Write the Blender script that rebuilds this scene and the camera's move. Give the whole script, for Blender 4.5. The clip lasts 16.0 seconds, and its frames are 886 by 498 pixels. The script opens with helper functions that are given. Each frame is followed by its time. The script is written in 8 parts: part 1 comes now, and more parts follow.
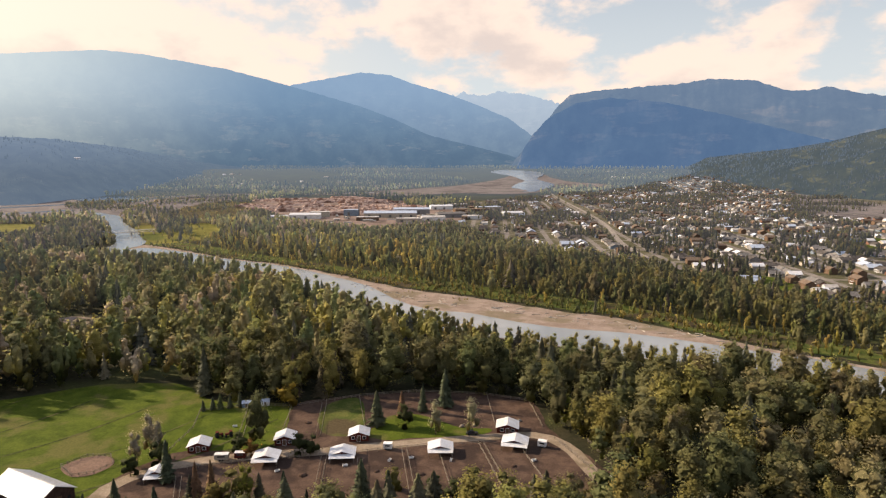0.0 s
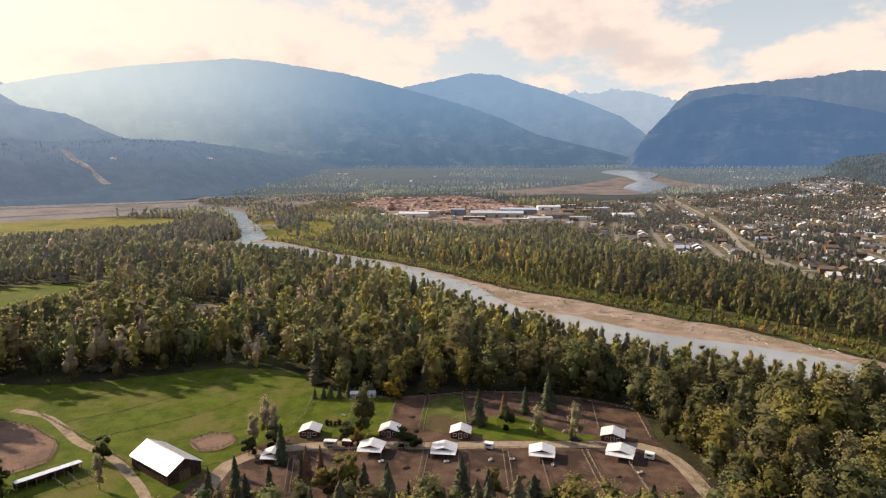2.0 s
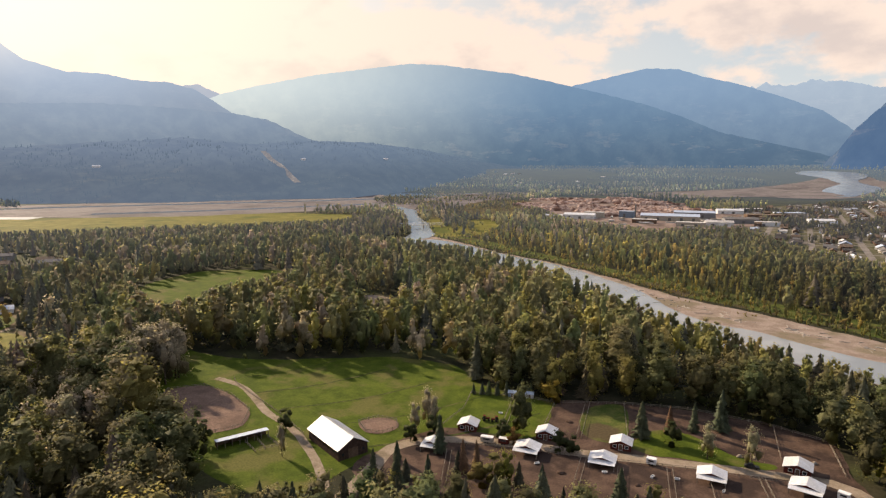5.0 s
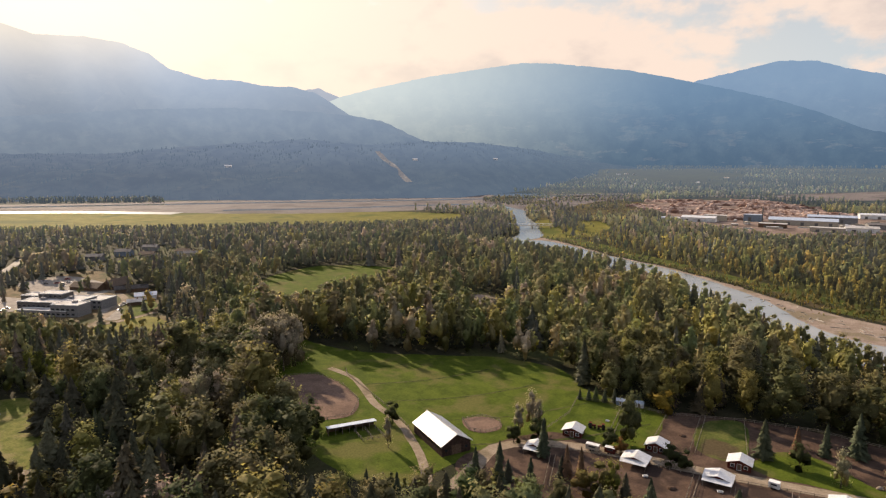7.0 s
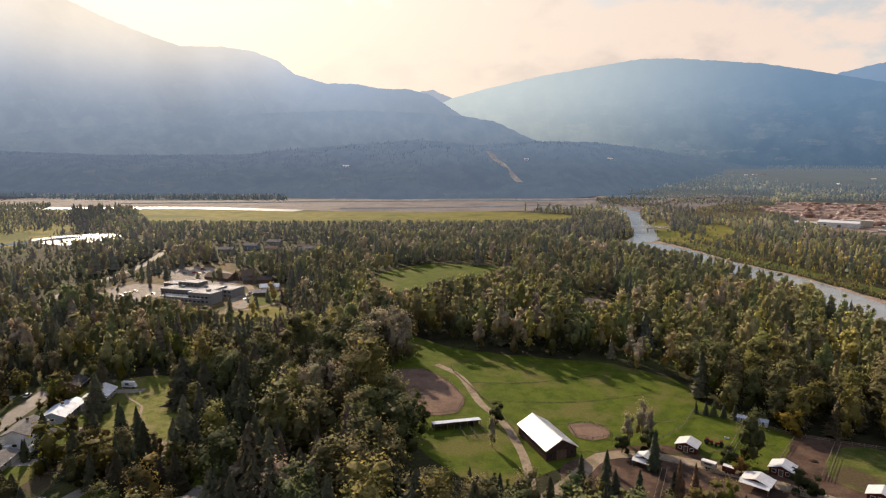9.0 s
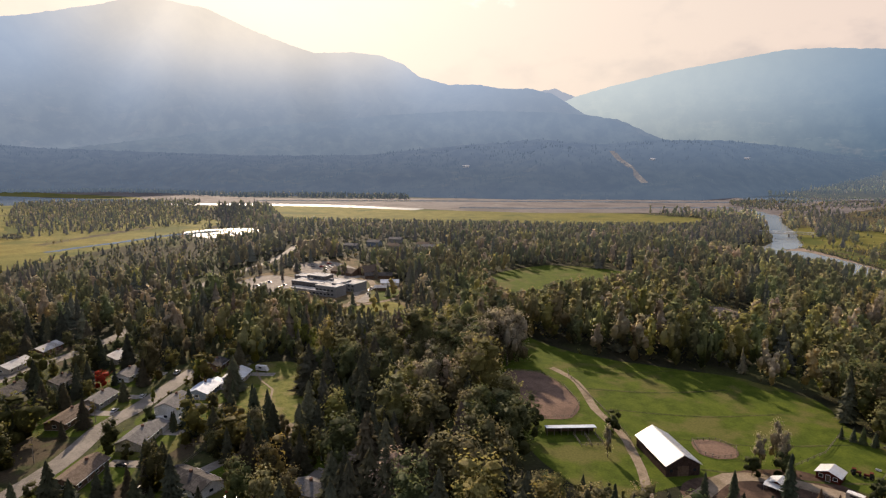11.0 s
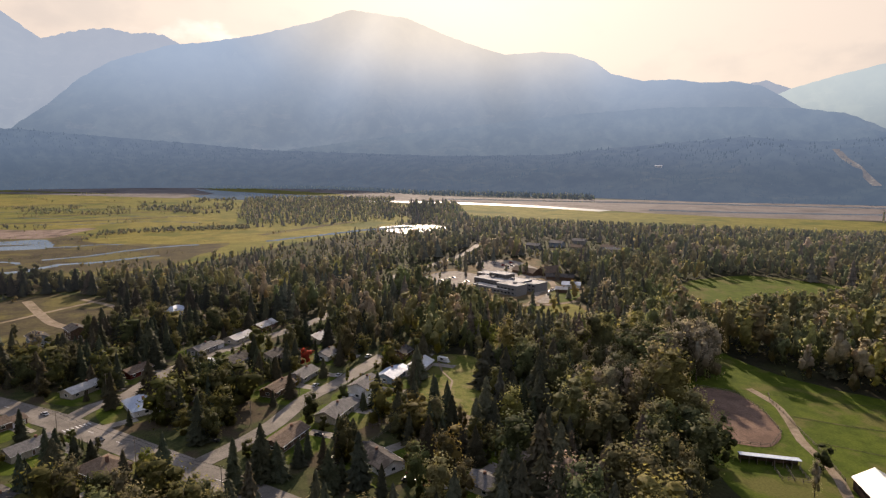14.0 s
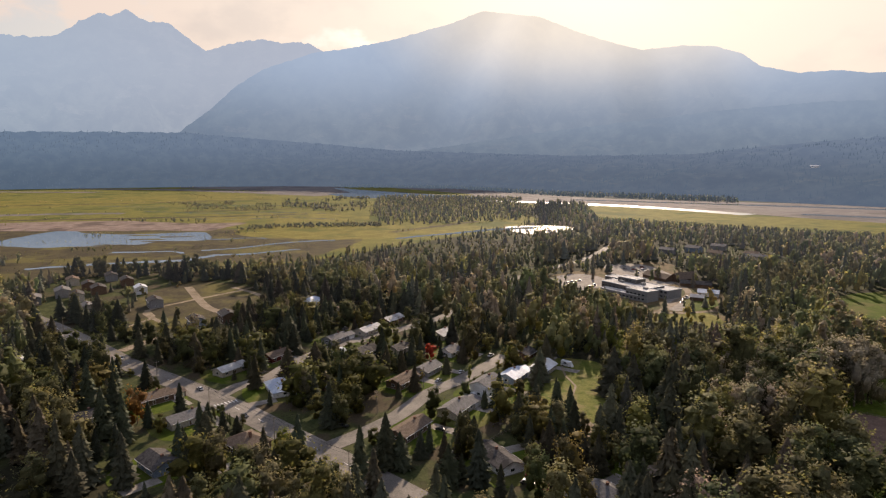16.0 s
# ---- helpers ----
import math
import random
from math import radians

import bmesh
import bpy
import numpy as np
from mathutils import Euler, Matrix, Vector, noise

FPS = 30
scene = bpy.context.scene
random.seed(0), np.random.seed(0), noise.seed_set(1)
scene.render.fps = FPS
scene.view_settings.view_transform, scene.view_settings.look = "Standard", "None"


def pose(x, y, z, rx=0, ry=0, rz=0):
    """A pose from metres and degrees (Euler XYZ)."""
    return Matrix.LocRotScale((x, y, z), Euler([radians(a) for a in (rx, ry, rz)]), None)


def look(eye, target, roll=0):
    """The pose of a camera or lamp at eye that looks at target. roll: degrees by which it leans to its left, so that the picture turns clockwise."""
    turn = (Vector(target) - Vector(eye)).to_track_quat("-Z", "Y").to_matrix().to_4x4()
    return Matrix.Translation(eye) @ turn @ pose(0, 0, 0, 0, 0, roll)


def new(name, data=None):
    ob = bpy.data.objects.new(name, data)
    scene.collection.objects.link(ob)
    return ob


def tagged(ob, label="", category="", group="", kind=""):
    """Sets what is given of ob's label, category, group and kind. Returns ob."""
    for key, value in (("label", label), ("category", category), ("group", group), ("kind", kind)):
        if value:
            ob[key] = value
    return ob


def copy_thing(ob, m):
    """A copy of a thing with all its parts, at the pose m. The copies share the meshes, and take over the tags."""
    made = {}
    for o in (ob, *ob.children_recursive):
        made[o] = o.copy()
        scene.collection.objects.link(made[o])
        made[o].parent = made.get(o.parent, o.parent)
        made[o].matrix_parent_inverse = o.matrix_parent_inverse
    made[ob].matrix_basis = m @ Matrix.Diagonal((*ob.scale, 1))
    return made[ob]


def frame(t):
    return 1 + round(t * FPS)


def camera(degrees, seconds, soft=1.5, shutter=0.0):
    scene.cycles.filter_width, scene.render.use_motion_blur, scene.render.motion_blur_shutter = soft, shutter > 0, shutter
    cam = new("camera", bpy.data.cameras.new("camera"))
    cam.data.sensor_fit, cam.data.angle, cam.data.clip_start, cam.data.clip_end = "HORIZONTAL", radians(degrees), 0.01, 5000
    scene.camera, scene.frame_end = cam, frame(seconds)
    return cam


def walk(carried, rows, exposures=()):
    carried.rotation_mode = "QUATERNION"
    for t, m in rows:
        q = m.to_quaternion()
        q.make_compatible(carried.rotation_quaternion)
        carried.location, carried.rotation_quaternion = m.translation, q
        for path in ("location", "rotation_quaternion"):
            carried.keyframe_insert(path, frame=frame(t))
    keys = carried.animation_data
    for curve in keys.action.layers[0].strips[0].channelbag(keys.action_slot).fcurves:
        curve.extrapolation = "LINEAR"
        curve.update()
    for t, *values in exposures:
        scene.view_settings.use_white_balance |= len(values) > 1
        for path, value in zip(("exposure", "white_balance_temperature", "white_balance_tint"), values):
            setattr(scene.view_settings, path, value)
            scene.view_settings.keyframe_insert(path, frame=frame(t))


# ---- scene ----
# The aircraft hovers 110 m above the valley floor and pans slowly to its left.
EYE, TILT = 110.0, -7.85
YAWS = [(0.0, 0.0), (0.5, 2.472), (1.0, 4.957), (1.5, 7.462), (2.0, 9.975), (2.5, 12.50), (3.0, 15.02), (3.5, 17.59),
        (4.0, 20.2), (6.5, 32.929), (7.0, 35.485), (7.5, 38.024), (8.0, 40.568), (8.5, 43.132), (9.0, 45.75),
        (11.5, 59.65), (12.0, 62.49), (12.5, 65.325), (13.0, 68.17), (13.5, 71.032), (14.0, 73.92), (14.5, 76.83),
        (15.0, 79.75), (15.5, 82.72), (16.0, 85.75)]
cam = camera(71.87, 16.0, soft=1.25)
walk(cam, [(t, pose(0, 0, EYE, 90 + TILT, 0, yaw)) for t, yaw in YAWS], [(0.0, 0.92, 6950, 17), (4.0, 0.86, 6950, 17), (9.0, 0.66, 6850, 17), (12.5, 0.56, 6740, 19), (16.0, 0.57, 6740, 19)])

# ---- light ----
SUN_AZ, SUN_EL = 72.0, 26.0          # degrees to the left of the first view, and up
SUN = Vector((-math.sin(radians(SUN_AZ)) * math.cos(radians(SUN_EL)), math.cos(radians(SUN_AZ)) * math.cos(radians(SUN_EL)),
              math.sin(radians(SUN_EL))))
sun = new("sun", bpy.data.lights.new("sun", "SUN"))
sun.data.energy, sun.data.angle, sun.data.color = 5.0, radians(1.2), (1.0, 0.85, 0.64)
sun.matrix_world = look((0, 0, 0), -SUN)


class Nodes:
    """A short way to write node trees."""

    def __init__(self, tree, afresh=True):
        self.tree = tree
        if afresh:
            tree.nodes.clear()

    def n(self, kind, ins=(), operation=None, use_clamp=False, blend_type=None, interpolation_type=None, attribute_name=None):
        node = self.tree.nodes.new(kind)
        if operation:
            node.operation = operation
        if use_clamp:
            node.use_clamp = True
        if blend_type:
            node.data_type, node.blend_type = "RGBA", blend_type
        if interpolation_type:
            node.interpolation_type = interpolation_type
        if attribute_name:
            node.attribute_name = attribute_name
        for key, value in dict(ins).items():
            self.put(node.inputs[key], value)
        return node

    def put(self, socket, value):
        if isinstance(value, bpy.types.NodeSocket):
            self.tree.links.new(value, socket)
        elif isinstance(value, (tuple, list)) and len(value) == 3 and socket.type == "RGBA":
            socket.default_value = (*value, 1.0)
        else:
            socket.default_value = value

    def m(self, op, a, b=0.0, c=0.0, clamp=False):
        return self.n("ShaderNodeMath", {0: a, 1: b, 2: c}, operation=op, use_clamp=clamp).outputs[0]

    def v(self, op, a, b=(0, 0, 0)):
        node = self.n("ShaderNodeVectorMath", {0: a, 1: b}, operation=op)
        return node.outputs["Value"] if op in ("DOT_PRODUCT", "LENGTH") else node.outputs[0]

    def mix(self, f, a, b, blend="MIX"):
        node = self.n("ShaderNodeMix", blend_type=blend)
        self.put(node.inputs[0], f), self.put(node.inputs[6], a), self.put(node.inputs[7], b)
        return node.outputs[2]

    def noise(self, vec, scale, detail=4.0, rough=0.55, stretch=None):
        if stretch:
            vec = self.n("ShaderNodeMapping", {"Vector": vec, "Scale": stretch}).outputs[0]
        return self.n("ShaderNodeTexNoise", {"Vector": vec, "Scale": scale, "Detail": detail, "Roughness": rough}).outputs[0]

    def span(self, x, a, b, lo=0.0, hi=1.0):
        return self.n("ShaderNodeMapRange", {0: x, 1: a, 2: b, 3: lo, 4: hi}, interpolation_type="SMOOTHSTEP").outputs[0]


def make_world():
    world = bpy.data.worlds.new("sky")
    scene.world = world
    world.use_nodes = True
    q = Nodes(world.node_tree)
    way = q.n("ShaderNodeTexCoord").outputs["Generated"]
    sky = q.n("ShaderNodeTexSky")
    sky.sky_type, sky.sun_disc, sky.sun_elevation, sky.sun_rotation = "NISHITA", False, radians(SUN_EL), radians(-SUN_AZ)
    sky.air_density, sky.dust_density, sky.ozone_density = 1.0, 2.5, 1.0
    blue = q.v("SCALE", sky.outputs[0])
    blue.node.inputs["Scale"].default_value = 0.12
    sep = q.n("ShaderNodeSeparateXYZ", {0: way})
    up = q.m("MAXIMUM", sep.outputs[2], 0.0)
    near = q.m("MAXIMUM", q.v("DOT_PRODUCT", way, tuple(SUN)), 0.0)
    # a cloud deck seen in perspective
    flat = q.n("ShaderNodeCombineXYZ", {0: sep.outputs[0], 1: sep.outputs[1], 2: 0.0}).outputs[0]
    deck = q.n("ShaderNodeVectorMath", {0: flat, "Scale": q.m("DIVIDE", 1.0, q.m("ADD", up, 0.16))}, operation="SCALE").outputs[0]
    broad = q.noise(deck, 0.9, 5.0, 0.55)

    def heaps(at):
        """How dense the heaped clouds are in a direction."""
        puffs = q.n("ShaderNodeMapping", {"Vector": at, "Scale": (1.0, 1.0, 1.8)}).outputs[0]
        lumps = q.m("ADD", q.m("MULTIPLY", q.noise(puffs, 3.3, 3.0, 0.5), 0.40), q.m("MULTIPLY", q.noise(puffs, 8.0, 6.0, 0.58), 0.34))
        return q.m("ADD", lumps, q.m("MULTIPLY", broad, 0.26))

    body = heaps(way)
    veil = q.m("MULTIPLY", q.m("POWER", near, 3.0), 0.10)
    cover = q.m("MULTIPLY", q.span(q.m("ADD", body, veil), 0.462, 0.520), q.span(up, 0.45, 0.95, 1.0, 0.55))
    # undersides lie below more cloud, away from the sun
    thick = q.span(heaps(q.v("ADD", way, (-0.012, 0.0, 0.034))), 0.500, 0.600, 0.0, 0.62)
    pale = q.mix(q.span(near, 0.3, 0.95), (0.64, 0.74, 0.78), (0.98, 0.90, 0.73))
    high = q.span(up, 0.33, 0.60)
    haze = q.mix(q.span(up, 0.0, 0.42, 0.92, 0.35), blue, pale)
    cloud = q.mix(thick, (0.97, 0.82, 0.69), (0.55, 0.50, 0.49))
    cloud = q.mix(q.span(near, 0.60, 0.98, 0.0, 0.62), cloud, (1.0, 0.93, 0.76))
    out = q.mix(q.m("MULTIPLY", cover, 0.85), haze, cloud)
    glow = q.mix(q.m("MULTIPLY", q.m("POWER", near, 10.0), 0.30), (0, 0, 0), (1.0, 0.92, 0.74))
    out = q.mix(1.0, out, glow, "ADD")
    out = q.mix(q.m("MULTIPLY", high, 0.8), out, (0.44, 0.56, 0.80))
    back = q.n("ShaderNodeBackground", {0: out, 1: 0.60})
    q.n("ShaderNodeOutputWorld", {0: back.outputs[0]})


make_world()


# ---- materials ----
def surf(name, a, b, size, rough=0.9, fine=None, relief=0.0, c=None, csize=60.0, metal=0.0, cspan=(0.5, 0.62), spec=0.04):
    """A rough surface: colours a and b mixed by noise of that size in metres, a third colour in larger patches."""
    mat = bpy.data.materials.new(name)
    mat.use_nodes = True
    q = Nodes(mat.node_tree)
    place = q.n("ShaderNodeNewGeometry").outputs["Position"]
    f = q.span(q.noise(place, 1.0 / size, 5.0, 0.62), 0.36, 0.64)
    colour = q.mix(f, a, b)
    if c:
        colour = q.mix(q.span(q.noise(place, 1.0 / csize, 3.0, 0.6), *cspan), colour, c)
    grain = q.noise(place, 1.0 / (fine or size * 0.12), 3.0, 0.7)
    colour = q.mix(q.span(grain, 0.25, 0.75, 0.35, 0.0), colour, (0.0, 0.0, 0.0))
    ins = {"Base Color": colour, "Roughness": rough, "Metallic": metal, "Specular IOR Level": spec}
    if relief:
        ins["Normal"] = q.n("ShaderNodeBump", {"Strength": 0.6, "Distance": relief, "Height": grain}).outputs[0]
    shader = q.n("ShaderNodeBsdfPrincipled", ins)
    q.n("ShaderNodeOutputMaterial", {0: shader.outputs[0]})
    return mat


def leafy(name, gloss=0.25, clear=0.35, grain=2.2):
    """Foliage: the tree's own colour, dappled leaf by leaf and bough by bough, letting some light through."""
    mat = bpy.data.materials.new(name)
    mat.use_nodes = True
    q = Nodes(mat.node_tree)
    tint = q.n("ShaderNodeAttribute", attribute_name="tint").outputs[0]
    geo = q.n("ShaderNodeNewGeometry")
    place = geo.outputs["Position"]
    own = q.n("ShaderNodeObjectInfo").outputs["Random"]
    colour = q.mix(q.m("MULTIPLY", own, 0.3), tint, q.mix(0.5, tint, (0.16, 0.13, 0.05)))
    colour = q.mix(q.span(q.noise(place, 0.45, 3.0, 0.6), 0.35, 0.68, 0.0, 0.40), colour, q.mix(1.0, colour, (0.50, 0.54, 0.50), "MULTIPLY"))
    speck = q.noise(place, grain, 2.0, 0.7)
    colour = q.mix(q.span(speck, 0.30, 0.52, 0.42, 0.0), colour, q.mix(1.0, colour, (0.34, 0.38, 0.34), "MULTIPLY"))
    colour = q.mix(q.span(speck, 0.54, 0.74, 0.0, 0.24), colour, q.mix(1.0, colour, (1.42, 1.36, 1.18), "MULTIPLY"))
    out = q.n("ShaderNodeVectorTransform", {0: q.n("ShaderNodeAttribute", attribute_name="out").outputs["Vector"]})
    out.vector_type, out.convert_from, out.convert_to = "VECTOR", "OBJECT", "WORLD"
    round_ = q.v("NORMALIZE", q.v("ADD", q.v("MULTIPLY", geo.outputs["Normal"], (0.13, 0.13, 0.13)), q.v("NORMALIZE", out.outputs[0])))
    round_ = q.n("ShaderNodeBump", {"Strength": 0.5, "Distance": 0.4, "Height": q.noise(place, grain * 0.55, 2.0, 0.6), "Normal": round_}).outputs[0]
    skin = q.n("ShaderNodeBsdfPrincipled", {"Base Color": colour, "Roughness": 0.65, "Specular IOR Level": gloss, "Normal": round_})
    back = q.n("ShaderNodeBsdfTranslucent", {0: q.mix(0.5, colour, q.mix(1.0, colour, (1.3, 1.35, 0.65), "MULTIPLY")), "Normal": round_})
    both = q.n("ShaderNodeMixShader", {0: clear, 1: skin.outputs[0], 2: back.outputs[0]})
    q.n("ShaderNodeOutputMaterial", {0: both.outputs[0]})
    return mat


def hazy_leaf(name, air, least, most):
    """Woods more than a mile off: foliage with haze mixed into the material as emission."""
    return mix_in_haze(leafy(name, 0.03, 0.3), air, least, most)


def mix_in_haze(mat, air, least, most, start=1300, end=3500):
    """Mixes haze into a material as emission, thicker with distance from the origin."""
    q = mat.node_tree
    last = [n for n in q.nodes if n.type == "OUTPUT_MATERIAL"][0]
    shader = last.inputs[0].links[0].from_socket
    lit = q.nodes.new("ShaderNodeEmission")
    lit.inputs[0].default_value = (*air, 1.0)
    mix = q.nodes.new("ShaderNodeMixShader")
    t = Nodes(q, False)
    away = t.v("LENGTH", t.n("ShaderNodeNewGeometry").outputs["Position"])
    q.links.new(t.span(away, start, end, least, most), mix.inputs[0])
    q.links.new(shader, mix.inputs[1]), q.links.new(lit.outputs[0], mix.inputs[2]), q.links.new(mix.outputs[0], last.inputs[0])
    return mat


def far_land(name, dark, light, size, air, air_sun, veil_low, veil_high, el_low, el_high):
    """Distant slopes of woods and clearings, with haze and sun glow mixed into the material as emission."""
    mat = bpy.data.materials.new(name)
    mat.use_nodes = True
    q = Nodes(mat.node_tree)
    place = q.n("ShaderNodeNewGeometry").outputs["Position"]
    woods = q.span(q.noise(place, 1.0 / size, 7.0, 0.62), 0.42, 0.66)
    colour = q.mix(q.m("MULTIPLY", woods, 0.35), dark, light)
    colour = q.mix(q.span(q.noise(place, 1.0 / (size * 0.8), 4.0, 0.6, (1.0, 1.0, 3.2)), 0.56, 0.64, 0.0, 0.85), colour, q.mix(1.0, light, (1.5, 1.45, 1.35), "MULTIPLY"))
    colour = q.mix(q.span(q.noise(place, 1.0 / (size * 0.12), 5.0, 0.7), 0.35, 0.7, 0.6, 0.0), colour, (0.008, 0.012, 0.012))
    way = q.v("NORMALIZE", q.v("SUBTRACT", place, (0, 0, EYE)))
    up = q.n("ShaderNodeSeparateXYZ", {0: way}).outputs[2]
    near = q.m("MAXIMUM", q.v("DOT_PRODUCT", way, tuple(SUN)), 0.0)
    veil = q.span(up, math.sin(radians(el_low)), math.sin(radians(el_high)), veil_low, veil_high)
    # broad sun shafts painted into the veil, fanning out from the sun
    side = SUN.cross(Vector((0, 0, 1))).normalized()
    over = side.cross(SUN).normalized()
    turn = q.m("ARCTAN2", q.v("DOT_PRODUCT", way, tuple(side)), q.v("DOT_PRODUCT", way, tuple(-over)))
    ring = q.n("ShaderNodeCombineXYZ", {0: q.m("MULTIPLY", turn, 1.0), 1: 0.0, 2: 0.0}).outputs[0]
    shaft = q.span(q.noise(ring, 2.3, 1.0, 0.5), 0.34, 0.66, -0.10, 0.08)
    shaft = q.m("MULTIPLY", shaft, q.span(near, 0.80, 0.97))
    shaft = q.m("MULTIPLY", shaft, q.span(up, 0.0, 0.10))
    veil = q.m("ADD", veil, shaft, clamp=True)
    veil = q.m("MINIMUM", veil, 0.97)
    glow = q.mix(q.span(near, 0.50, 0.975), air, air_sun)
    # warm sun glow painted onto the heights nearest the sun
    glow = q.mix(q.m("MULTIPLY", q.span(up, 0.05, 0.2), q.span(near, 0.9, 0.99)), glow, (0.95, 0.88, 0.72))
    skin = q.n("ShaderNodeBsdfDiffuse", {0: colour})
    # noise in the glow paints brighter and darker folds of the slopes
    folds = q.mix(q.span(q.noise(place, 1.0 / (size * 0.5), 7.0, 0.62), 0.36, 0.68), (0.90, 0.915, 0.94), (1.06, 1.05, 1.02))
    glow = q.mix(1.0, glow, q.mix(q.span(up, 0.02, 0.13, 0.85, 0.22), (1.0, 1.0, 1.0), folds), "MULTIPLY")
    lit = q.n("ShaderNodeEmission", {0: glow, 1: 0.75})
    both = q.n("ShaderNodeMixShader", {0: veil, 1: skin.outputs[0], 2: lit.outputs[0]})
    q.n("ShaderNodeOutputMaterial", {0: both.outputs[0]})
    return mat


def water(name, deep, ripple, rough):
    mat = bpy.data.materials.new(name)
    mat.use_nodes = True
    q = Nodes(mat.node_tree)
    place = q.n("ShaderNodeNewGeometry").outputs["Position"]
    colour = q.mix(q.span(q.noise(place, 0.02, 3.0), 0.35, 0.65), deep, tuple(v * 1.25 for v in deep))
    bump = q.n("ShaderNodeBump", {"Strength": ripple, "Distance": 0.25, "Height": q.noise(place, 0.45, 4.0, 0.6)}).outputs[0]
    shader = q.n("ShaderNodeBsdfPrincipled", {"Base Color": colour, "Roughness": rough, "IOR": 1.33, "Normal": bump})
    q.n("ShaderNodeOutputMaterial", {0: shader.outputs[0]})
    return mat


